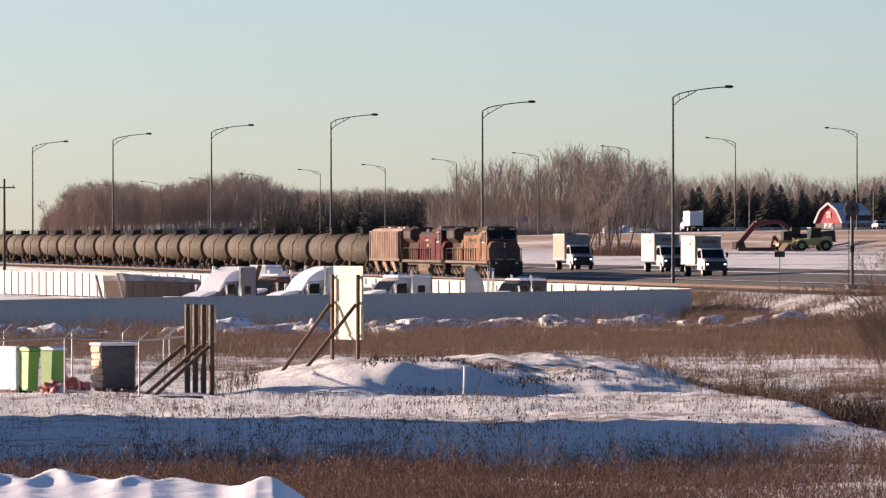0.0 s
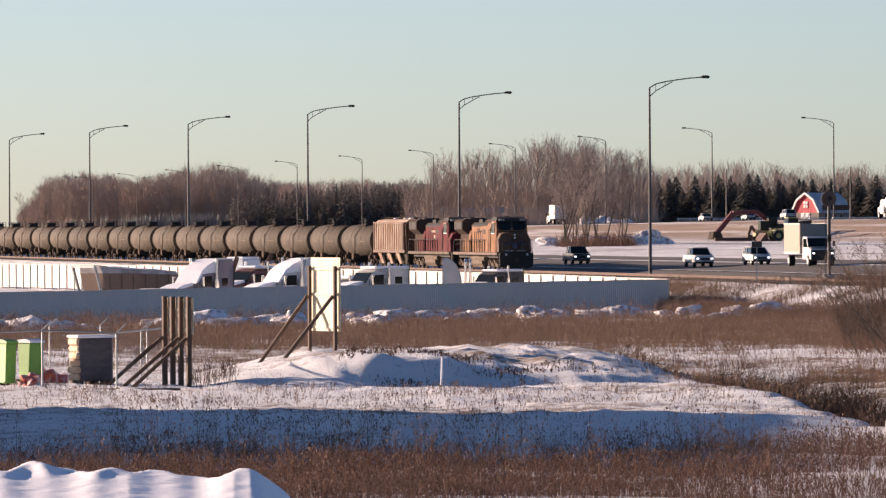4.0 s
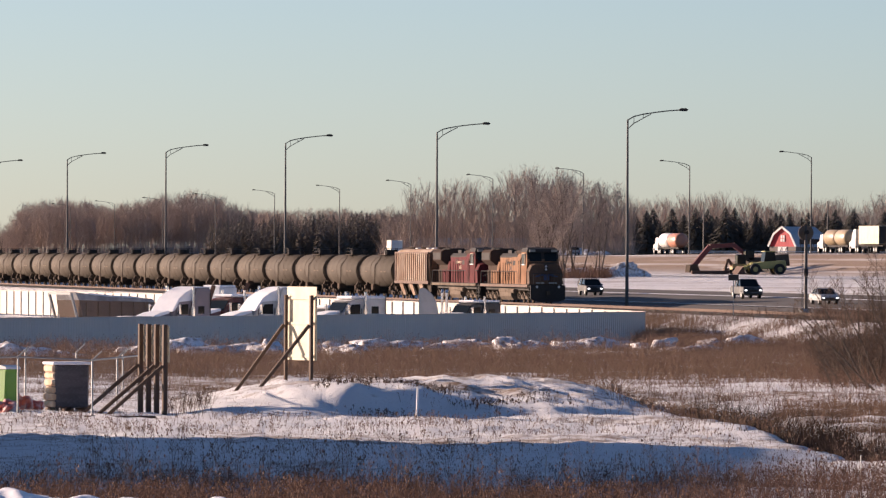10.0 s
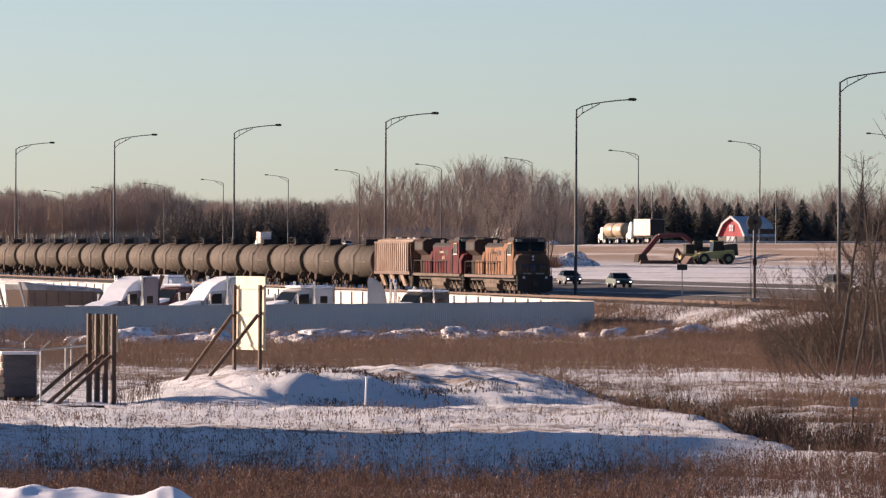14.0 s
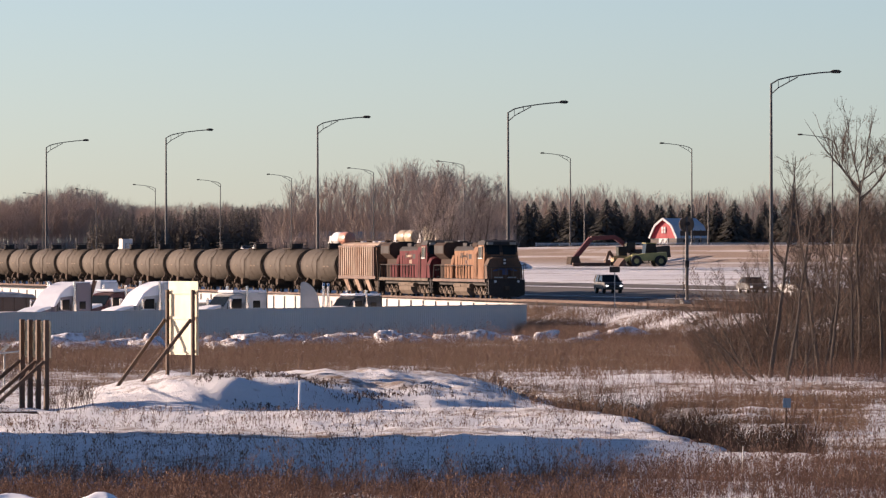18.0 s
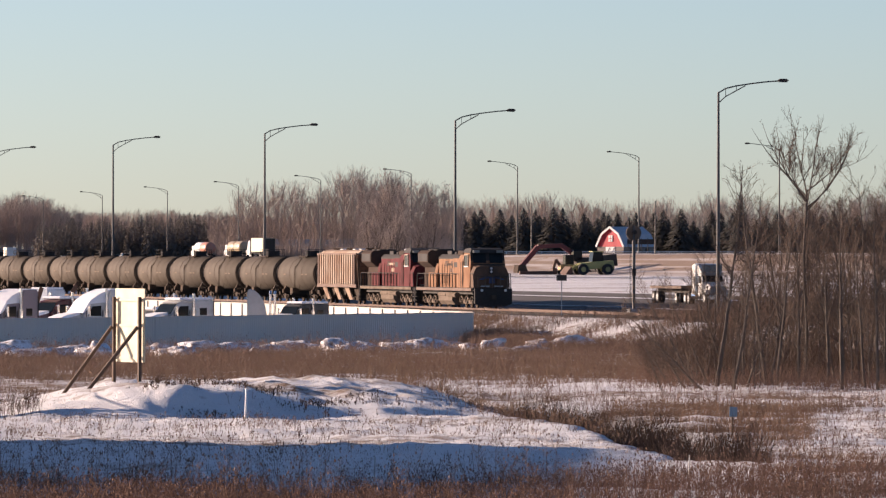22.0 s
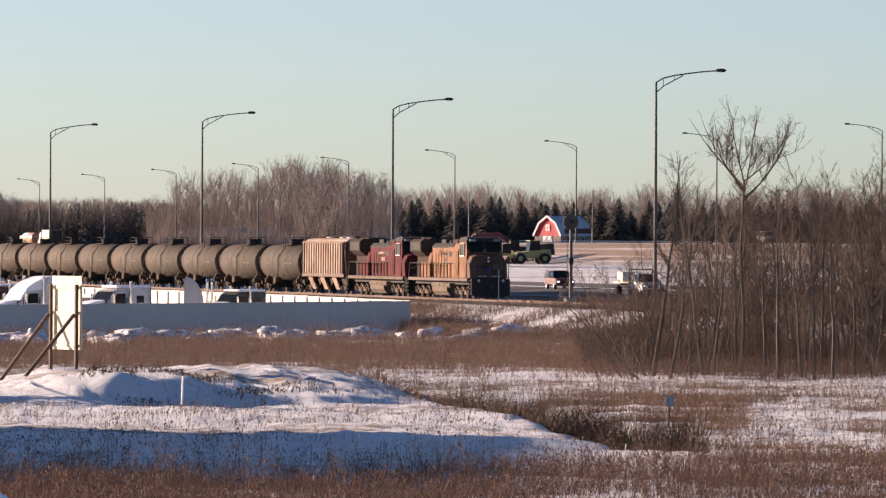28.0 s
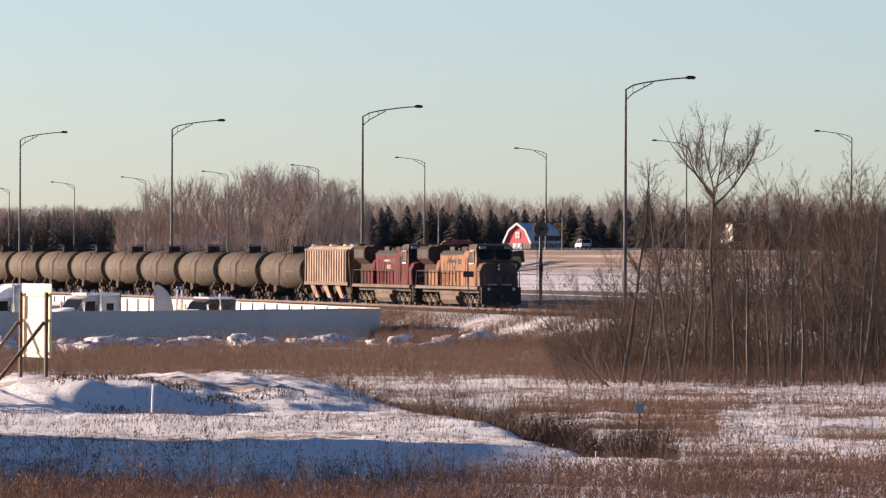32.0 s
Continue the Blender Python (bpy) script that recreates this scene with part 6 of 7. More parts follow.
    box(bm, 0, 0, 0.35, 5.6, 0.5, 0.5, 0.04)
    part("body", bm, M_RUST, t)


machines()


def barn():
    x, y = polar(deg(1398), 1600)
    g = 6.2
    P_BARN = mat("barn_red", (0.50, 0.035, 0.05), 0.7, vary=0.12, grain=2, dirt=(0.35, 0.04, 0.05), dirt_amount=0.4, stretch=(3, 3, 0.3))
    P_ROOF = mat("barn_roof_metal", (0.34, 0.40, 0.46), 0.45, vary=0.08, grain=1, dirt=(0.5, 0.52, 0.55), dirt_amount=0.4)
    t = thing("barn", pose(x, y, g, 0, 0, -60), "red gambrel barn with white trim and a grey-blue metal roof", "barn")
    w, L = 4.3, 10.0
    gable = [(-w, 0), (w, 0), (w, 2.6), (w * 0.62, 5.2), (0, 6.7), (-w * 0.62, 5.2), (-w, 2.6)]
    bm = B()
    prism(bm, gable, 0, L, axis="y")
    part("wall", bm, P_BARN, t)
    bm = B()
    roof = [(-w - 0.35, 2.3), (-w * 0.62 - 0.1, 5.3), (0, 6.95), (w * 0.62 + 0.1, 5.3), (w + 0.35, 2.3), (w + 0.2, 2.25), (w * 0.62, 5.15), (0, 6.75), (-w * 0.62, 5.15), (-w - 0.2, 2.25)]
    prism(bm, roof, -0.3, L + 0.3, axis="y")
    part("roof", bm, P_ROOF, t)
    edge = [(-w - 0.3, 2.3), (-w * 0.62 - 0.08, 5.25), (0, 6.85), (w * 0.62 + 0.08, 5.25), (w + 0.3, 2.3)]
    for (a, b), (c, d) in zip(edge, edge[1:]):
        bm = B()
        bar(bm, (a, -0.34, b), (c, -0.34, d), 0.1, 0.5)
        part("trim_board", bm, M_WHITE, t)
    bm = B()
    box(bm, 0, -0.06, 4.2, 1.3, 0.1, 1.5)
    part("loft_window", bm, M_WHITE, t)
    bm = B()
    box(bm, 0, L / 2, 1.15, 2 * w + 0.12, L + 0.12, 2.3)
    part("plinth_wall", bm, mat("weathered_stone", (0.22, 0.19, 0.17), 0.9, vary=0.25, grain=2, dirt=(0.12, 0.10, 0.09), dirt_amount=0.6), t, "grey-brown stone lower wall")
    for q in (-0.78, 0.78):
        bm = B()
        box(bm, q, -0.11, 1.15, 1.4, 0.1, 2.2)
        d = part("barn_door", bm, M_WHITE, t)
        bm = B()
        bar(bm, (q - 0.6, -0.18, 0.2), (q + 0.6, -0.18, 2.1), 0.06, 0.14)
        part("cross_board", bm, M_BOXFRONT, d)
    bm = B()
    box(bm, 0, -0.1, 4.2, 0.12, 0.06, 1.5)
    box(bm, 0, -0.1, 4.2, 1.3, 0.06, 0.12)
    part("window_bar", bm, P_BARN, t)
    bm = B()
    box(bm, -w * 0.35, L * 0.25, 6.9, 0.5, 0.5, 1.1)
    part("cupola", bm, M_GREY, t)
    for s in (2.5, 5.0, 7.5):
        bm = B()
        box(bm, w + 0.03, s, 1.4, 0.06, 1.1, 1.0)
        part("side_window", bm, M_GLASS, t)
    x, y = polar(deg(1452), 1575)
    t = thing("sign_frame", pose(x, y, 6.0, 0, 0, -14), "dark lattice sign frame in front of the barn", "sign frame")
    for k in range(5):
        bm = B()
        rod(bm, (-3 + k * 1.5, 0, 0), (-3 + k * 1.5, 0, 4.4), 0.09, 5)
        part("upright", bm, M_POLE, t)
    bm = B()
    box(bm, 0, 0, 3.6, 6.4, 0.12, 1.2)
    part("panel", bm, M_GREY, t)
    # rail fence along the far side of the far road
    x, y = polar(deg(1420), 1480)
    t = thing("rail_fence", pose(x, y, 6.0, 0, 0, -13), "pale rail fence in front of the barn", "fence")
    for k in range(26):
        bm = B()
        box(bm, -30 + k * 2.5, 0, 0.65, 0.14, 0.14, 1.4)
        part("post", bm, M_WHITE, t)
    for z in (0.5, 0.9, 1.25):
        bm = B()
        box(bm, 1.2, -0.09, z, 63, 0.04, 0.14)
        part("rail", bm, M_WHITE, t)


barn()


def far_houses():
    for u, d, w, l, h, turn, label in ((850, 1540, 6, 24, 4.4, 70, "long low shed with a snowy roof"), (900, 1560, 5, 9, 3.4, 60, "small shed behind bare poplars")):
        x, y = polar(deg(u), d)
        t = thing("shed", pose(x, y, gz(x, y), 0, 0, turn), label, "shed")
        bm = B()
        prism(bm, [(-w / 2, 0), (w / 2, 0), (w / 2, h * 0.7), (0, h), (-w / 2, h * 0.7)], -l / 2, l / 2, axis="y")
        part("wall", bm, P_BROWN, t)
        bm = B()
        prism(bm, [(-w / 2 - 0.3, h * 0.66), (0, h + 0.02), (w / 2 + 0.3, h * 0.66), (w / 2 + 0.3, h * 0.74), (0, h + 0.16), (-w / 2 - 0.3, h * 0.74)], -l / 2 - 0.3, l / 2 + 0.3, axis="y")
        part("roof", bm, M_GALV if l > 12 else M_SNOW, t)
        bm = B()
        box(bm, -w / 2 - 0.03, 0, 1.0, 0.06, 1.0, 1.6)
        part("door", bm, M_GREY, t)
    for u, d, w, h, seed in ((1014, 1340, 3.0, 1.3, 77.0), (1042, 1352, 2.8, 1.6, 81.0), (1066, 1345, 2.6, 1.2, 85.0), (1108, 925, 3.4, 1.6, 90.0), (978, 930, 4.2, 1.0, 92.0), (1020, 922, 3.6, 1.2, 94.0)):
        x, y = polar(deg(u), d)
        snow_lump("snow_mound", x, y, w, 2.2, h, seed, "mound of snow-covered brush beside bare trees", "snowy brush mounds", M_DIRTYSNOW, 1.9)


far_houses()


def block_behind():
    """Tall unseen block added on the sunny side; its shadow crosses the near field."""
    t = thing("apartment_block", pose(-25.4, 168.0, 0.6, 0, 0, -12.8), "plain pale block added out of view to shade the field", "building")
    bm = B()
    box(bm, -20, 26, 7.75, 40, 52, 15.5)
    part("wall", bm, mat("pale_render", (0.5, 0.47, 0.42), 0.85, dirt=(0.4, 0.37, 0.33)), t)
    bm = B()
    box(bm, -20, 26, 15.65, 40.2, 52.2, 0.3)
    part("roof", bm, M_GREY, t)


block_behind()


# ---- plants ----
rng = np.random.default_rng(7)


def scatter(n, h0, h1, d0, d1, keep=None):
    """Random points by heading and distance, even over the ground."""
    d = np.sqrt(rng.uniform(d0 * d0, d1 * d1, n))
    h = rng.uniform(h0, h1, n)
    if keep is not None:
        k = rng.uniform(0, 1, n) < keep(h, d)
        h, d = h[k], d[k]
    x, y = d * np.sin(np.radians(h)), d * np.cos(np.radians(h))
    return np.stack([x, y, ground_z(x, y)], -1)


def patchy(pts, scale, cut):
    v = np.array([noise.noise(Vector((p[0] * scale, p[1] * scale, 0.0))) for p in pts])
    return pts[v > cut]


def blades(pts, count, h0, h1, width, spread, lean, heads=0.0):
    """Tufts of thin upright blades, each a triangle, some with a seed head."""
    p = np.repeat(pts, count, axis=0)
    n = len(p)
    p = p + np.concatenate([rng.normal(0, spread, (n, 2)), np.zeros((n, 1))], 1)
    hgt = rng.uniform(h0, h1, n) * np.repeat(rng.uniform(0.45, 1.4, len(pts)), count)
    a = rng.uniform(0, 2 * np.pi, n)
    side = np.stack([np.cos(a), np.sin(a), np.zeros(n)], -1) * width / 2
    off = rng.normal(0, lean, (n, 2)) * hgt[:, None]
    tip = p + np.concatenate([off, hgt[:, None]], 1)
    v = np.stack([p - side, p + side, tip], 1).reshape(-1, 3)
    f = np.arange(len(v)).reshape(-1, 3)
    if heads:
        k = rng.uniform(0, 1, n) < heads
        q, s = tip[k], side[k] * 2.2
        m = p[k] + (tip[k] - p[k]) * 0.72
        mid = (q + m) / 2
        w = np.stack([m, mid + s, q, mid - s], 1).reshape(-1, 3)
        b = len(v)
        i = b + np.arange(len(w)).reshape(-1, 4)
        f = np.concatenate([f, i[:, [0, 1, 2]], i[:, [0, 2, 3]]])
        v = np.concatenate([v, w])
    return v, f


def grass(name, pts, count, h0, h1, width, spread, lean, material, label, heads=0.0):
    v, f = blades(pts, count, h0, h1, width, spread, lean, heads)
    return sheet(name, v, f, material, label, "stuff", "grass")


H0, H1 = 6.6, 17.6


def weeds(name, pts, h0, h1, arms, material, label, stem=0.008, head=0.022, lean=0.22):
    """Dead weeds: a stem, side arms from its upper half, and a small ragged head on each."""
    n = len(pts)
    hgt = rng.uniform(h0, h1, n)
    top = pts + np.concatenate([rng.normal(0, lean, (n, 2)) * hgt[:, None], hgt[:, None]], 1)
    u = rng.uniform(0.35, 0.95, (n, arms))[..., None]
    root = pts[:, None] * (1 - u) + top[:, None] * u
    a = rng.uniform(0, 2 * np.pi, (n, arms))
    reach = (rng.uniform(0.10, 0.34, (n, arms)) * hgt[:, None])[..., None]
    tip = root + np.stack([np.cos(a), np.sin(a), rng.uniform(0.5, 1.5, (n, arms))], -1) * reach
    p = np.concatenate([pts, root.reshape(-1, 3)])
    q = np.concatenate([top, tip.reshape(-1, 3)])
    w = np.concatenate([np.full(n, stem), np.full(n * arms, stem * 0.6)])[:, None]
    b = rng.uniform(0, 2 * np.pi, len(p))
    side = np.stack([np.cos(b), np.sin(b), np.zeros(len(p))], -1)
    v = np.stack([p - side * w, p + side * w, q], 1).reshape(-1, 3)
    f = np.arange(len(v)).reshape(-1, 3)
    k = head * rng.uniform(0.5, 1.5, len(q))[:, None]
    up = np.array([0, 0, 1.0])
    hv = np.stack([q - up * k * 0.9, q + side * k * 0.6, q + up * k * rng.uniform(0.7, 1.6, len(q))[:, None], q - side * k * 0.6], 1).reshape(-1, 3)
    g = len(v) + np.arange(len(hv)).reshape(-1, 4)
    return sheet(name, np.concatenate([v, hv]), np.concatenate([f, g[:, [0, 1, 2]], g[:, [0, 2, 3]]]), material, label, "stuff", "weeds")


def ditch_line(d):
    return np.interp(d, [148, 165, 197, 222, 240, 270], [15.0, 14.66, 14.1, 13.41, 12.95, 12.3])


front = lambda h, d: np.clip((np.interp(h, [7, 9, 11, 12.6, 13.4, 15, 17.6], [131, 133, 131, 133, 138, 146, 148]) - d) / 14, 0, 1) ** 1.3 * np.interp(h, [12.4, 13.6], [1, 0.6])
weeds("foreground_weeds", patchy(scatter(27000, H0, H1, 100, 148, front), 0.42, -0.16), 0.12, 0.44, 6, M_WEED, "dense dark brown dead weeds with ragged seed heads", 0.007, 0.016)
grass("foreground_grass", patchy(scatter(26000, H0, H1, 100, 146, front), 0.3, -0.2), 5, 0.10, 0.34, 0.008, 0.10, 0.4, M_WEED, "matted russet grass between dead weeds", 0.2)
weeds("tall_stalks", patchy(scatter(1300, H0, H1, 104, 143), 0.25, 0.12), 0.4, 0.95, 9, M_RUSSET, "tall dead weed stalks with seed heads", 0.007, 0.022, 0.08)
grass("field_stubble", patchy(scatter(30000, H0, H1, 140, 292), 0.5, -0.02), 3, 0.02, 0.12, 0.012, 0.2, 0.5, M_GRASS, "short stubble poking through thin snow")
weeds("field_weeds", patchy(scatter(3800, H0, 13.4, 140, 222), 0.2, 0.2), 0.08, 0.3, 4, M_RUSSET, "small dead weeds standing in thin snow", 0.008, 0.018)
weeds("strip_weeds", patchy(scatter(2600, H0, 13.3, 184, 212), 0.3, 0.08), 0.08, 0.24, 4, M_GRASS, "low tan weeds along a strip of thin snow", 0.008, 0.018)
weeds("sparse_stalks", scatter(2600, 11.8, H1, 222, 305, lambda h, d: np.clip((h - ditch_line(np.minimum(d, 250))) / 0.5, 0, 1)), 0.12, 0.5, 4, M_RUSSET, "scattered dark stalks standing in snow", 0.010, 0.018)
weeds("right_weeds", patchy(scatter(6000, 13.4, H1, 120, 262, lambda h, d: np.clip((h - ditch_line(d)) / 0.4, 0, 1)), 0.35, 0.0), 0.08, 0.34, 5, M_RUSSET, "small brown weeds among snow patches", 0.008, 0.018)
grass("right_grass", patchy(scatter(26000, 13.4, H1, 105, 262, lambda h, d: np.clip((h - ditch_line(d)) / 0.4, 0, 1)), 0.14, 0.30), 7, 0.10, 0.34, 0.013, 0.13, 0.3, M_GRASS, "tufts of brown grass among snow patches", 0.2)
grass("field_tufts", patchy(scatter(7000, H0, 13.4, 246, 310), 0.2, 0.05), 7, 0.10, 0.3, 0.016, 0.12, 0.3, M_GRASS, "sparse tufts of dead grass on snow")
grass("fence_grass", patchy(scatter(36000, H0, H1, 300, 462, lambda h, d: (d < np.interp(h, [6.8, 12.8, 13.2, 18], [390, 470, 480, 470])) * np.clip((d - 296) / 22, 0, 1) * np.clip(1.3 - (d - 285) / 260, 0.55, 1)), 0.16, -0.36), 8, 0.2, 0.62, 0.020, 0.26, 0.5, M_GRASS, "thick brown grass and brush before the fence")
weeds("fence_weeds", patchy(scatter(11000, H0, H1, 306, 440), 0.1, -0.1), 0.3, 0.85, 6, M_RUSSET, "russet branched weeds before the fence", 0.012, 0.03)
grass("corner_grass", patchy(scatter(6500, 12.72, 13.7, 478, 530, lambda h, d: (d * np.sin(np.radians(h)) < 117.5) * np.exp(-((h - 12.7) / 0.45) ** 2)), 0.3, -0.25), 6, 0.25, 0.95, 0.024, 0.25, 0.3, M_GRASS, "tall brown grass beyond the end of the fence")
weeds("hump_brush", patchy(scatter(9000, H0, 13.0, 350, 470, lambda h, d: np.exp(-((d + 22 - np.interp(h, [7.0, 12.75], [400, 478])) / 13) ** 2)), 0.12, 0.05), 0.35, 1.15, 8, M_RUSSET, "russet brush between snow heaps along the fence", 0.013, 0.03)
weeds("corner_brush", patchy(scatter(4200, 12.75, 14.8, 430, 505, lambda h, d: (d * np.sin(np.radians(h)) < 117.5) * 1.0), 0.16, -0.05), 0.25, 0.85, 7, M_RUSSET, "russet brush on the bank beyond the fence", 0.013, 0.03)
grass("reed_patch", patchy(scatter(4600, 13.9, 15.6, 172, 240, lambda h, d: np.clip((h - ditch_line(d) - 0.2) / 0.3, 0, 1)), 0.22, 0.06), 8, 0.15, 0.46, 0.012, 0.2, 0.3, M_STRAW, "orange dry reeds in a hollow of the field", 0.2)
grass("verge_grass", patchy(scatter(15000, 12.9, H1, 420, 484), 0.1, -0.05), 6, 0.25, 0.8, 0.026, 0.3, 0.5, M_GRASS, "brown grass on the railway verge")
weeds("bank_brush", patchy(scatter(3600, 13.2, 16.6, 466, 508), 0.14, 0.12), 0.2, 0.8, 7, M_SHRUB, "brown brush on the snowy railway bank", 0.014, 0.03)
weeds("ditch_brush", scatter(3600, 12.0, 14.6, 190, 262, lambda h, d: np.exp(-((h + 0.36 - ditch_line(d)) / 0.28) ** 2)), 0.15, 0.5, 6, M_STRAW, "orange-brown brush on the bank of a ditch", 0.010, 0.022)
# The dark colour stands in for the bank's shade on this thicket.
grass("ditch_thicket", scatter(17000, 12.7, 15.9, 150, 238, lambda h, d: np.exp(-((h - 0.06 - ditch_line(d)) / 0.13) ** 2)), 14, 0.45, 1.1, 0.018, 0.2, 0.4, M_THICKET, "thicket coloured dark for the shaded side of a ditch")
weeds("mound_brush", patchy(scatter(2000, 9.9, 12.2, 213, 224), 0.5, 0.24), 0.05, 0.22, 7, M_SHRUB, "dark low brush on the snowy mound", 0.010, 0.022)
weeds("sign_brush", scatter(130, 8.8, 9.2, 210, 230), 0.2, 0.7, 9, M_SHRUB, "dark tangled weeds beside the timber sign", 0.010, 0.014)


def sliver(v, f, p, q, w):
    """A thin three-sided spike from p to q."""
    d = (q - p).normalized()
    a = d.orthogonal().normalized() * w
    b = d.cross(a)
    i = len(v)
    v += [p + a, p - a * 0.5 + b * 0.87, p - a * 0.5 - b * 0.87, q]
    f += [(i, i + 1, i + 3), (i + 1, i + 2, i + 3), (i + 2, i, i + 3)]


def tube(v, f, pts, radii, n=5):
    i0 = len(v)
    for k, (p, r) in enumerate(zip(pts, radii)):
        d = (pts[min(k + 1, len(pts) - 1)] - pts[max(k - 1, 0)]).normalized()
        a = d.orthogonal().normalized()
        b = d.cross(a)
        v += [p + (a * math.cos(2 * math.pi * j / n) + b * math.sin(2 * math.pi * j / n)) * r for j in range(n)]
    for k in range(len(pts) - 1):
        for j in range(n):
            a, b = i0 + k * n + j, i0 + k * n + (j + 1) % n
            f += [(a, b, b + n), (a, b + n, a + n)]


def mesh_of(name, v, f, material):
    me = bpy.data.meshes.new(name)
    me.from_pydata([tuple(p) for p in v], [], f)
    me.update()
    me.materials.append(material)
    return me


def bare_tree(seed, height, limbs, spread, first, twig=0.012, thick=0.34, girth=1.0):
    """Trunk with limbs and a crown of fine bare twigs."""
    r = random.Random(seed)
    wood, wf, tw, tf = [], [], [], []

    def rnd(s):
        return Vector((r.uniform(-s, s), r.uniform(-s, s), r.uniform(-s, s)))

    pts, p = [], Vector((0, 0, -0.2))
    lean = Vector((r.uniform(-0.2, 0.2), r.uniform(-0.2, 0.2), 0))
    n = 9
    for k in range(n):
        pts.append(p.copy())
        p = p + Vector((0, 0, height / n)) + (lean + rnd(0.09)) * height / n
    r0 = (height * 0.0078 + 0.016) * girth
    tube(wood, wf, pts, [r0 * (1 - 0.93 * k / (n - 1)) for k in range(n)], 6)

    def grow(p, d, length, rad, depth):
        steps = 4 if depth < 2 else 2
        q, path = p.copy(), [p.copy()]
        for _ in range(steps):
            d = (d + rnd(0.11) + Vector((0, 0, 0.07))).normalized()
            q = q + d * length / steps
            path.append(q.copy())
        if depth < 2:
            tube(wood, wf, path, [rad * (1 - 0.8 * k / steps) for k in range(steps + 1)], 4)
        else:
            for a, b in zip(path, path[1:]):
                sliver(tw, tf, a, b + (b - a) * 0.25, rad)
        if depth < 3:
            for k in range(4 if depth else 5):
                s = path[1 + r.randrange(steps)]
                grow(s, (d + rnd(0.85)).normalized(), length * r.uniform(0.38, 0.62), max(twig * 0.75, rad * 0.5), depth + 1)

    for k in range(limbs):
        u = first + (1 - first) * (k + r.random()) / limbs
        i = min(int(u * (n - 1)), n - 2)
        s = pts[i].lerp(pts[i + 1], u * (n - 1) - i)
        a = r.uniform(0, 2 * math.pi)
        d = Vector((math.cos(a) * spread, math.sin(a) * spread, r.uniform(0.5, 1.1))).normalized()
        grow(s, d, height * r.uniform(0.16, 0.30) * (1.15 - 0.6 * u), r0 * thick * (1.15 - u), 0)
    return mesh_of("trunk", wood, wf, M_BARK), mesh_of("crown", tw, tf, M_TWIG)


def aspen(seed, height, count, first, reach, girth=1.0):
    """Slender trunk with thin ascending side branches and fine spur twigs."""
    r = random.Random(seed)
    wood, wf, tw, tf = [], [], [], []

    def rnd(s):
        return Vector((r.uniform(-s, s), r.uniform(-s, s), r.uniform(-s, s)))

    pts, p, n = [], Vector((0, 0, -0.2)), 12
    lean, bend = rnd(0.08), rnd(0.10)
    for k in range(n):
        pts.append(p.copy())
        p = p + (Vector((0, 0, 1)) + lean + bend * (k / n) + rnd(0.07)) * height / n
    r0 = (height * 0.0066 + 0.012) * girth
    tube(wood, wf, pts, [r0 * (1 - 0.9 * k / (n - 1)) for k in range(n)], 6)
    for k in range(count):
        u = first + (0.98 - first) * (k + r.random()) / count
        i = min(int(u * (n - 1)), n - 2)
        s = pts[i].lerp(pts[i + 1], u * (n - 1) - i)
        a = r.uniform(0, 2 * math.pi)
        d = Vector((math.cos(a), math.sin(a), r.uniform(0.3, 1.5))).normalized()
        length = reach * (1.15 - 0.7 * u) * r.uniform(0.35, 1.15)
        path = [s, s + d * length * 0.5 + rnd(0.07), s + d * length + Vector((0, 0, 0.25 * length)) + rnd(0.1)]
        tube(wood, wf, path, [max(0.007, r0 * 0.36 * (1.2 - u)), max(0.005, r0 * 0.22 * (1.2 - u)), 0.003], 3)
        for _ in range(6):
            f = r.uniform(0.2, 1)
            q = path[0].lerp(path[1], f * 2) if f < 0.5 else path[1].lerp(path[2], f * 2 - 1)
            e = (d + rnd(0.7) + Vector((0, 0, 0.3))).normalized() * length * r.uniform(0.18, 0.5)
            sliver(tw, tf, q, q + e, 0.007)
            for _ in range(2):
                w = q + e * r.uniform(0.25, 0.9)
                sliver(tw, tf, w, w + (e.normalized() + rnd(0.8)).normalized() * length * r.uniform(0.08, 0.25), 0.006)
    return mesh_of("trunk", wood, wf, M_BARK), mesh_of("crown", tw, tf, M_TWIG)


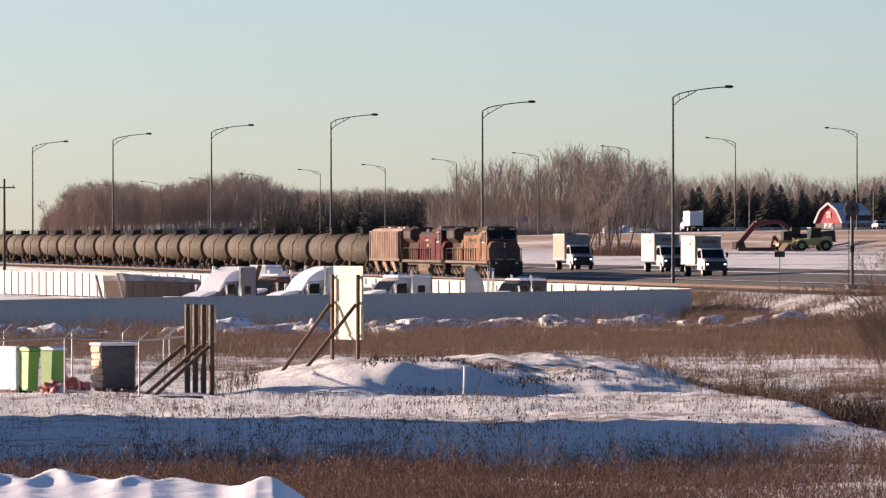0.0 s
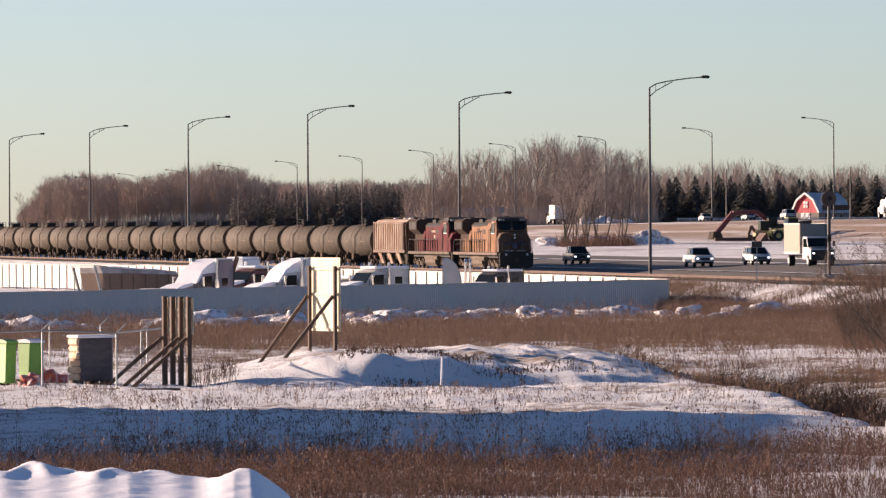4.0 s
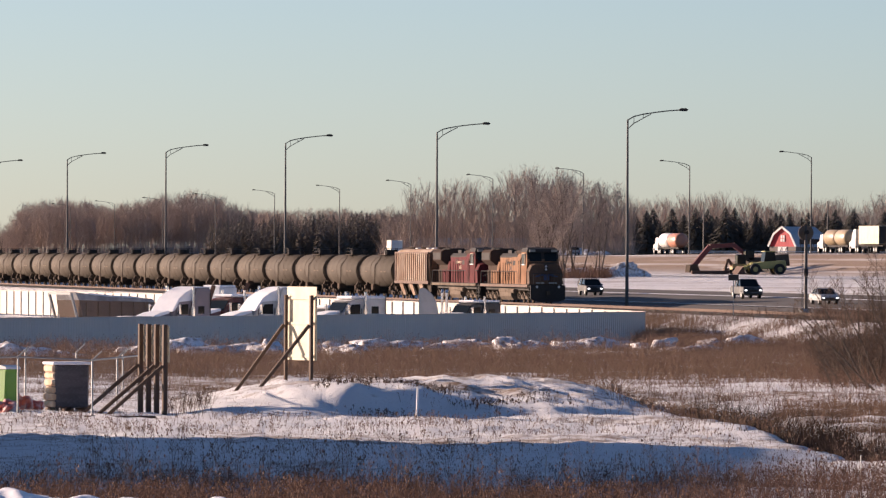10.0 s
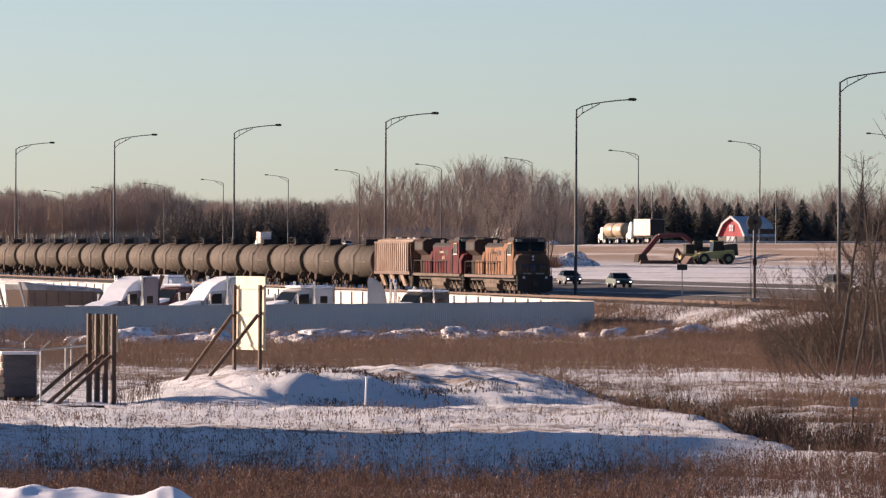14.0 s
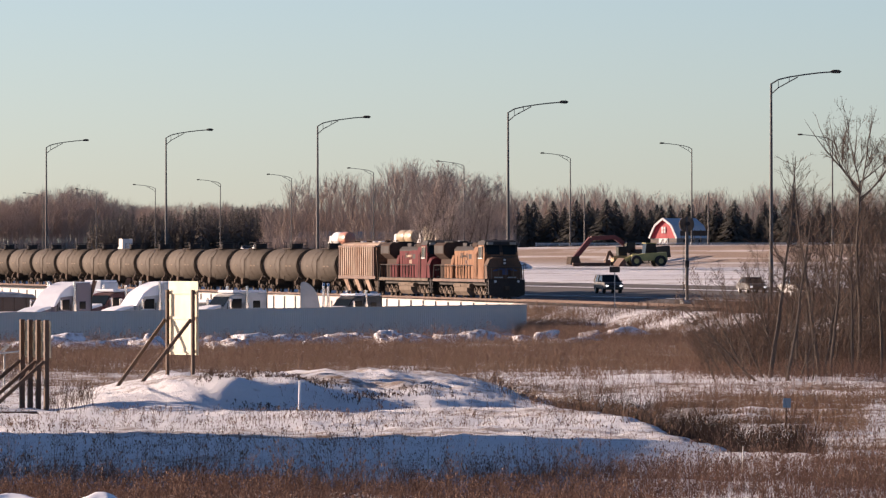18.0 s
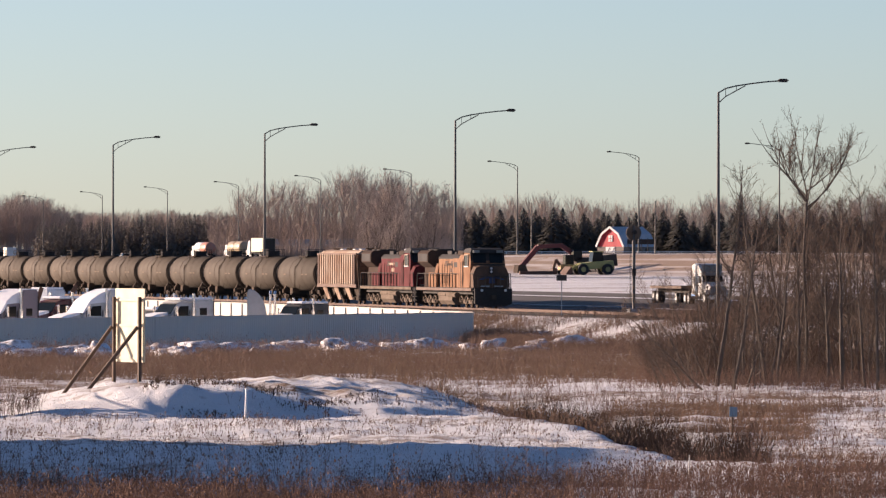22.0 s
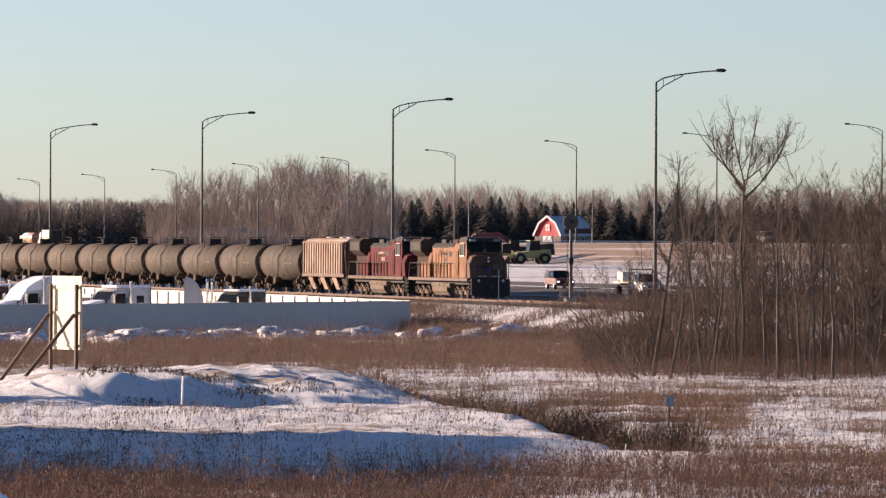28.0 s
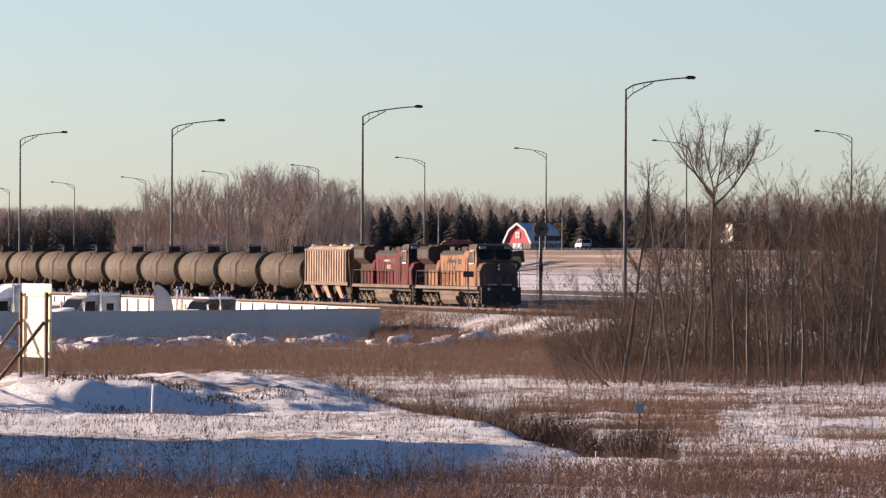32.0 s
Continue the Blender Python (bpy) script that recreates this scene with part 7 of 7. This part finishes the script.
def vase_tree(seed, height, fork, limbs):
    """A straight trunk that forks high up into a fan of rising limbs with short spurs."""
    r = random.Random(seed)
    wood, wf, tw, tf = [], [], [], []

    def rnd(s):
        return Vector((r.uniform(-s, s), r.uniform(-s, s), r.uniform(-s, s)))

    n = 10
    pts = [Vector((0.05 * math.sin(k * 0.8), 0.05 * math.cos(k * 1.1), -0.2 + (fork + 0.2) * k / (n - 1))) for k in range(n)]
    tube(wood, wf, pts, [0.082 * (1 - 0.4 * k / (n - 1)) for k in range(n)], 7)
    top = pts[-1]

    def spurs(path, count, size):
        for _ in range(count):
            i = r.randrange(len(path) - 1)
            q = path[i].lerp(path[i + 1], r.random())
            d = (path[i + 1] - path[i]).normalized()
            e = (d * 0.7 + rnd(0.9)).normalized() * size * r.uniform(0.4, 1.2)
            sliver(tw, tf, q, q + e, 0.008)
            for _ in range(2):
                w = q + e * r.uniform(0.3, 1)
                sliver(tw, tf, w, w + (d + rnd(0.9)).normalized() * size * r.uniform(0.15, 0.4), 0.007)

    def limb(p, d, length, rad, depth):
        path, q = [p.copy()], p.copy()
        for k in range(6):
            d = (d + rnd(0.13) + Vector((0, 0, 0.12))).normalized()
            q = q + d * length / 6
            path.append(q.copy())
        tube(wood, wf, path, [rad * (1 - 0.82 * k / 6) for k in range(7)], 4)
        spurs(path, 6 if depth else 4, 0.42)
        if depth < 2:
            for k in range(4):
                i = r.randrange(1, 5)
                limb(path[i], (d + rnd(0.75) + Vector((0, 0, 0.15))).normalized(), length * r.uniform(0.3, 0.55), rad * 0.5, depth + 1)

    for k in range(limbs):
        a = 2 * math.pi * (k + 0.5 * r.random()) / limbs
        limb(top - Vector((0, 0, 0.12 * k)), Vector((math.cos(a), math.sin(a), (0.35, 1.5, 0.6, 1.0)[k % 4])), (height - fork) * r.uniform(0.8, 1.05), 0.038, 0)
    for k in range(16):
        z = fork * r.uniform(0.35, 0.95)
        a = r.uniform(0, 2 * math.pi)
        limb(Vector((0, 0, z)), Vector((math.cos(a), math.sin(a), 0.5)), r.uniform(0.5, 1.1), 0.016, 2)
    return mesh_of("trunk", wood, wf, M_BARK), mesh_of("crown", tw, tf, M_TWIG)


def grove():
    kinds = [vase_tree(11, 12.8, 8.3, 8), aspen(12, 9.0, 64, 0.22, 1.9), aspen(13, 8.0, 58, 0.2, 1.8), aspen(14, 9.6, 70, 0.24, 2.1), aspen(15, 5.5, 40, 0.12, 1.4), aspen(16, 6.0, 46, 0.08, 1.4), aspen(17, 8.6, 60, 0.16, 2.2), aspen(18, 10.2, 66, 0.3, 1.7), aspen(19, 9.6, 40, 0.4, 1.5, 1.35), aspen(20, 8.4, 34, 0.36, 1.6, 1.3)]
    tall = (1, 2, 3, 6, 7)
    r = random.Random(5)

    def plant(kind, u, d, scale, turn, tilt=0):
        x, y = polar(deg(u), d)
        t = thing("aspen_tree", pose(x, y, gz(x, y), r.uniform(-6, 6) * (kind > 0), r.uniform(-11, 7) * (kind > 0) + tilt, turn if not tilt else 0), "bare pale-barked aspen with fine winter twigs" if kind not in (4, 5) else "slender bare sapling with brown twigs", "tree", "trees of the grove")
        t.scale = (scale, scale, scale)
        for me in kinds[kind]:
            o = new(me.name.split(".")[0], me)
            o.parent = t

    plant(0, 1742, 300, 1.0, 30)
    for k in range(88):
        u = 1548 + 552 * ((k + r.random()) / 88) ** 0.85
        edge = min(1.0, 0.5 + (u - 1500) / 420)
        plant(tall[k % 5], u, r.uniform(292, 350), r.uniform(0.72, 1.06) * edge, r.uniform(0, 360))
    for k in range(76):
        u = 1470 + 625 * ((k + r.random()) / 76)
        plant(4 + k % 2, u, r.uniform(284, 340), r.uniform(0.4, 1.0), r.uniform(0, 360))
    for k, u in enumerate((1590, 1622, 1668, 1690, 1738, 1776, 1803, 1842, 1875, 1902, 1940, 1975, 2010, 2052)):
        plant(8 + k % 2, u + r.uniform(-8, 8), r.uniform(284, 296), r.uniform(0.8, 1.08), r.uniform(0, 360))
    for u, s, tilt in ((1490, 0.55, -26), (1508, 0.75, -40), (1530, 0.9, -34), (1552, 1.0, -24), (1560, 0.9, -46), (1575, 0.95, -16), (1640, 0.9, 15), (1610, 1.0, -20)):
        plant(5, u, r.uniform(280, 300), s, 0, tilt)
    for k in range(22):
        plant(tall[k % 5], 1930 + 8 * k, r.uniform(300, 350), r.uniform(0.88, 1.12), r.uniform(0, 360))
    grass("bank_thicket", patchy(scatter(5500, 14.2, H1, 430, 515), 0.1, -0.25), 6, 0.4, 1.3, 0.03, 0.3, 0.3, M_RUSSET, "brown thicket on the bank behind the bare trees")
    weeds("grove_brush", scatter(4800, 14.25, H1, 292, 360), 0.5, 2.0, 9, M_SHRUB, "brown underbrush beneath the bare trees", 0.010, 0.02, 0.3)
    weeds("grove_grass", patchy(scatter(12000, 14.0, H1, 274, 318, lambda h, d: np.clip((d - 274) / 24, 0, 1) * np.interp(h, [14.0, 14.8], [0.3, 1])), 0.28, -0.12), 0.2, 0.8, 6, M_RUSSET, "russet grass and brush at the foot of the bare trees", 0.009, 0.02, 0.4)


grove()


def far_tree_arrays(seed, h, wid, dens, style, fine=1.0):
    """One far tree as vertex and triangle arrays."""
    g = np.random.default_rng(seed)
    v, f = [], []

    def add(p, q, w):
        a = g.uniform(0, 2 * np.pi)
        s = np.array([np.cos(a), np.sin(a), 0]) * w
        i = len(v)
        v.extend([p - s, p + s, q])
        f.append((i, i + 1, i + 2))

    if style == "poplar":
        # bare trunk, steep limbs that fork, and a haze of fine twigs in the upper half
        sway = np.array([g.normal(0, 0.5), g.normal(0, 0.5), 0])
        foot, tip = np.array([0, 0, -0.3]), np.array([sway[0], sway[1], h * 0.93])
        for _ in range(3):
            add(foot, tip, 0.11)
        for k in range(dens):
            u = g.uniform(0.3, 0.93)
            p = foot + (tip - foot) * u
            a = g.uniform(0, 2 * np.pi)
            reach = wid * (0.35 + 0.65 * np.sin(np.pi * (u - 0.1) / 0.95)) * g.uniform(0.4, 1)
            q = p + np.array([np.cos(a) * reach * 0.8, np.sin(a) * reach * 0.8, reach * g.uniform(1.2, 2.4)])
            q[2] = min(q[2], h * g.uniform(0.86, 1.04))
            add(p, q, 0.055)
            for _ in range(3):
                b = p + (q - p) * g.uniform(0.25, 0.9)
                e = b + (q - p) * 0.35 * g.uniform(0.6, 1.3) + g.normal(0, 0.45, 3) * np.array([1, 1, 0.6])
                add(b, e, 0.03)
                for _ in range(2):
                    c = b + (e - b) * g.uniform(0.3, 1)
                    add(c, c + np.array([g.normal(0, 0.3), g.normal(0, 0.3), g.uniform(0.2, 0.9)]), 0.02)
    elif style == "bare":
        add(np.array([0, 0, -0.3]), np.array([g.normal(0, .3), g.normal(0, .3), h * 0.95]), 0.13)
        add(np.array([0, 0, -0.3]), np.array([g.normal(0, .3), g.normal(0, .3), h * 0.9]), 0.13)
        for k in range(dens):
            z = h * g.uniform(0.2, 0.9)
            a = g.uniform(0, 2 * np.pi)
            reach = wid * (0.35 + 0.65 * np.sin(np.pi * min(1, z / h)) ** 0.7) * g.uniform(0.5, 1)
            p = np.array([0, 0, z])
            q = p + np.array([np.cos(a) * reach, np.sin(a) * reach, reach * g.uniform(0.6, 1.6)])
            q[2] = min(q[2], h * g.uniform(0.92, 1.05))
            add(p, q, 0.05)
            for _ in range(5):
                s = p + (q - p) * g.uniform(0.3, 1)
                e = s + np.array([g.normal(0, 0.5), g.normal(0, 0.5), g.uniform(0.3, 1.5)])
                add(s, e, 0.028)
    else:
        n = dens
        for k in range(n):
            u = (k + g.uniform(0, 1)) / n
            z = h * (0.06 + 0.94 * u)
            a = k * 2.4 + g.uniform(-0.5, 0.5)
            reach = wid * (1 - u) ** 0.75 * g.uniform(0.45, 1.2) + 0.15
            p = np.array([0, 0, z + 0.35]) if fine == 1 else np.array([np.cos(a) * reach * 0.45, np.sin(a) * reach * 0.45, z + g.normal(0, 0.25)])
            q = np.array([np.cos(a) * reach, np.sin(a) * reach, z - 0.25 * reach])
            s = np.array([-np.sin(a), np.cos(a), 0]) * (0.12 + 0.17 * reach) * fine
            m = p * 0.5 + q * 0.5
            i = len(v)
            v.extend([p, m + s, q, m - s])
            f.extend([(i, i + 1, i + 2), (i, i + 2, i + 3)])
        add(np.array([0, 0, -0.3]), np.array([0, 0, h]), 0.16)
    return np.array(v), np.array(f)


def wood(name, spots, templates, material, label):
    vs, fs, base = [], [], 0
    for x, y, z, s, k in spots:
        v, f = templates[int(k) % len(templates)]
        a = rng.uniform(0, 2 * np.pi)
        c, sn = math.cos(a), math.sin(a)
        w = v * s
        w = np.stack([w[:, 0] * c - w[:, 1] * sn + x, w[:, 0] * sn + w[:, 1] * c + y, w[:, 2] + z], -1)
        vs.append(w)
        fs.append(f + base)
        base += len(v)
    return sheet(name, np.concatenate(vs), np.concatenate(fs), material, label, "stuff", "woods")


def spots(n, u0, u1, d0, d1, size):
    out = []
    for k in range(n):
        u = u0 + (u1 - u0) * (k + rng.uniform(0, 1)) / n
        d = rng.uniform(d0, d1)
        x, y = polar(deg(u), d)
        out.append((x, y, gz(x, y), size(u) * rng.uniform(0.7, 1.12), rng.integers(0, 100)))
    return out


BARE = [far_tree_arrays(s, 14.0, 3.0, 96, "bare") for s in range(6)]
CONE = [far_tree_arrays(20 + s, 12.0, 3.2, 300, "cone", 0.5) for s in range(5)]
bump = lambda u, c, w: math.exp(-((u - c) / w) ** 2)
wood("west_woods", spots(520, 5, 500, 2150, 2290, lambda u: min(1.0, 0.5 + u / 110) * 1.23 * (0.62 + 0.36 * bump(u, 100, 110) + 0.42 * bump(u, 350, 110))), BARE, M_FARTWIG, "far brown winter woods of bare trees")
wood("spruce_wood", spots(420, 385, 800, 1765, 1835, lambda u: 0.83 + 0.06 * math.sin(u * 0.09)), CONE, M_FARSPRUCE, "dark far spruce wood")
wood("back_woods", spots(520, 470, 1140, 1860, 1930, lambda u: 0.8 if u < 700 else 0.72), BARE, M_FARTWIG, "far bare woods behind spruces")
POPLAR = [far_tree_arrays(60 + s, 14.0, 2.9, 46, "poplar") for s in range(8)]
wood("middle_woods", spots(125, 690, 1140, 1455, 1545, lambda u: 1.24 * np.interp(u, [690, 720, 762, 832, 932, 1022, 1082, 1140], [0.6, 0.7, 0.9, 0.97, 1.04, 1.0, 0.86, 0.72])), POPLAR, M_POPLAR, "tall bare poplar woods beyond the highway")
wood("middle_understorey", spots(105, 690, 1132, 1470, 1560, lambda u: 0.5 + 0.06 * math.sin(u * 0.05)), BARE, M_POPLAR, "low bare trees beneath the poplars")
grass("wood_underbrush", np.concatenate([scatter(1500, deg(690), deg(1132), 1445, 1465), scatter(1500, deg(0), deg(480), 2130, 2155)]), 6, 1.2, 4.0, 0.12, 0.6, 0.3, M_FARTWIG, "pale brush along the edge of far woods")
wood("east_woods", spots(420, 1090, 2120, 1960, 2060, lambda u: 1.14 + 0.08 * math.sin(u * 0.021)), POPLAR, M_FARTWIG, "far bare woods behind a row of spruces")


def spruces():
    meshes = []
    for s in range(3):
        v, f = far_tree_arrays(40 + s, 12.0, 4.4, 1500, "cone", 0.34)
        meshes.append(mesh_of("crown", [Vector(p) for p in v], [tuple(int(i) for i in t) for t in f], M_SPRUCE))
    bm = B()
    rod(bm, (0, 0, -0.3), (0, 0, 3.0), 0.2, 6, 0.12)
    tm = bpy.data.meshes.new("trunk")
    bm.to_mesh(tm)
    bm.free()
    tm.materials.append(M_TIMBER)
    r = random.Random(3)

    def plant(u, d, s, wide=1.2):
        x, y = polar(deg(u), d)
        t = thing("spruce_tree", pose(x, y, gz(x, y), 0, 0, r.uniform(0, 360)), "dark green spruce in a windbreak row", "tree", "row of spruces")
        t.scale = (s * wide, s * wide, s * 0.9)
        for me in (meshes[r.randrange(3)], tm):
            o = new(me.name.split(".")[0], me)
            o.parent = t

    u = 1128
    while u < 2100:
        plant(u, r.uniform(1740, 1800), r.choice((0.85, 0.95, 1.05, 1.1)) * r.uniform(0.9, 1.08))
        u += r.choice((8, 12, 16, 21))
    plant(1627, 1500, 1.3, 0.62)
    u = 1120
    while u < 2100:
        plant(u, r.uniform(1830, 1900), r.uniform(0.75, 0.98))
        u += r.choice((9, 14, 19))


spruces()


def copse():
    kinds = [bare_tree(31, 12.0, 18, 0.5, 0.22, 0.02), bare_tree(32, 10.5, 17, 0.55, 0.18, 0.02)]
    for _, crown in kinds:
        crown.materials[0] = M_POPLAR
    r = random.Random(8)
    grass("copse_brush", scatter(900, deg(965), deg(1090), 885, 935), 5, 0.4, 1.8, 0.06, 0.4, 0.25, M_WEED, "brown brush round the roadside copse")
    for k in range(20):
        u = 965 + 120 * r.random()
        x, y = polar(deg(u), r.uniform(890, 930))
        t = thing("poplar_tree", pose(x, y, gz(x, y), 0, 0, r.uniform(0, 360)), "bare roadside poplar with upright branches", "tree", "roadside copse")
        s = r.uniform(0.85, 1.2)
        t.scale = (s, s, s)
        for me in kinds[k % 2]:
            o = new(me.name.split(".")[0], me)
            o.parent = t
    x, y = polar(deg(22), 2100)
    t = thing("lone_tree", pose(x, y, gz(x, y)), "lone bare tree at the end of the woods", "tree")
    t.scale = (1.04, 1.04, 1.04)
    for me in kinds[0]:
        o = new(me.name.split(".")[0], me)
        o.parent = t


copse()


# ---- what moves ----
NOSE = [(0, 610.0), (5, 591.3), (9, 575.8), (13, 560.4), (19, 538.2), (23, 524.0), (28, 507.2), (32, 494.3)]
CONVOY = []      # things with their distance behind the front of the train


def build_train():
    lead = locomotive("lead_locomotive", M_YELLOW, "grimy yellow diesel freight locomotive, its nose coloured darker for shade", M_RUST, M_NOSE)
    CONVOY.append((lead, 11.15))
    second = locomotive("second_locomotive", M_RED, "red diesel freight locomotive coupled behind the leading one", M_DUSTY, M_RED)
    CONVOY.append((second, 33.45))
    CONVOY.append((hopper_car(), 53.75))
    first = tank_car()
    for k in range(23):
        CONVOY.append((first if k == 0 else copy_thing(first, pose(TRACK_X, 2000, RAIL_Z)), 62.9 + 9.05 + 18.1 * k))


build_train()


def road_z(x, y):
    return gz(x, min(max(y, 200), 2700)) + 0.10


# lane, place along the road at 0 s, speed along +Y
TRAFFIC = [
    (box_truck(P_BROWN, "grey-brown box truck on the highway"), 140.5, 671.6, -26.7),
    (box_truck(P_CREAM, "white box truck with a small emblem on the highway", M_TAIL), 140.5, 630.4, -28.41),
    (box_truck(P_CREAM, "white box truck with a round red emblem on the highway", M_TAIL), 136.5, 595.7, -25.15),
    (car("suv", P_WHITE, "white suv on the highway", "suv"), 140.5, 706.7, -30.59),
    (car("pickup", P_WHITE, "white pickup on the highway", "pickup"), 136.5, 704.8, -28.82),
    (car("suv", P_BLUE, "dark blue suv on the highway", "suv"), 140.5, 805.4, -29.08),
    (car("pickup", P_DARK, "charcoal pickup on the highway", "pickup"), 136.5, 751.8, -27.74),
    (car("sedan", P_SILVER, "silver saloon car on the highway", "sedan"), 136.5, 825.5, -28.9),
    (car("pickup", P_DARK, "black pickup on the highway", "pickup"), 140.5, 878.1, -29.86),
    (car("suv", P_DARK, "dark suv on the highway", "suv"), 138.5, 909.0, -27.56),
    (car("sedan", P_GREEN, "dark green saloon car on the highway", "sedan"), 138.5, 978.9, -27.07),
    (car("sedan", P_DARK, "black saloon car on the highway", "sedan"), 140.5, 952.0, -23.05),
    (car("pickup", P_WHITE, "white pickup with a dark grille on the highway", "pickup"), 136.5, 1037.3, -29.38),
    (car("suv", P_DARK, "black suv on the highway", "suv"), 136.5, 1074.8, -28.05),
    (semi_tractor(P_WHITE, "white road tractor hauling an empty flatbed"), 138.5, 1137.6, -27.79),
    (flat_trailer("empty dark flatbed trailer behind a white tractor"), 138.5, 1137.6, -27.79),
    (car("sedan", P_WHITE, "white saloon car on the highway", "sedan"), 140.5, 1279.7, -28.7),
    (service_truck(), 136.5, 1250.9, -26.14),
    (car("suv", P_MAROON, "maroon suv on the highway", "suv"), 140.5, 1352.0, -28.2),
    (car("suv", P_DARK, "charcoal suv on the highway", "suv"), 136.5, 1474.1, -32.13),
    (car("sedan", P_WHITE, "white saloon car with dark windows on the highway", "sedan"), 136.5, 1318.2, -25.87),
    (box_truck(P_CREAM, "cream-white box truck on the far carriageway", length=5.0, rear=M_WHITE), 264.0, 1163.1, 23.48),
    (tank_truck(M_WHITE, paint_of("tank_orange", (0.5, 0.22, 0.14)), "white and orange tank truck on the far carriageway"), 264.0, 915.4, 22.89),
    (tank_truck(paint_of("tank_tan", (0.36, 0.27, 0.16)), paint_of("tank_buff", (0.42, 0.32, 0.2)), "tan tank truck on the far carriageway"), 264.0, 737.0, 29.3),
    (semi_box("cream trailer truck, its rear doors coloured for shade, on the far carriageway"), 264.0, 719.0, 28.93),
    (car("suv", P_WHITE, "white van on the far carriageway", "suv"), 264.0, 334.7, 21.50),
    (box_truck(P_CREAM, "tall white truck on the far carriageway", length=4.0), 260.5, 28.5, 28.0),
    (car("sedan", P_WHITE, "white saloon car on the far carriageway", "sedan"), 264.0, 1032.0, 25.7),
    (car("sedan", P_SILVER, "silver saloon car on the far carriageway", "sedan"), 264.0, 1010.0, 23.4),
    (car("suv", P_SILVER, "silver suv on the far carriageway", "suv"), 260.5, 966.0, 24.0),
]


def motions():
    for ob, back in CONVOY:
        walk(ob, [(t, pose(TRACK_X, y + back, RAIL_Z)) for t, y in NOSE])
    for ob, lane, start, speed in TRAFFIC:
        if ob.name.split(".")[0] in ("suv", "pickup", "sedan", "flatbed_truck"):
            ob.scale = (0.88, 0.88, 0.88)
        elif ob.name.startswith("road_tractor"):
            ob.scale = (0.84, 0.84, 0.84)
        turn = 0 if speed < 0 else 180
        walk(ob, [(t, pose(lane, start + speed * t, road_z(lane, start + speed * t), 0, 0, turn)) for t in range(0, 33, 4)])


motions()
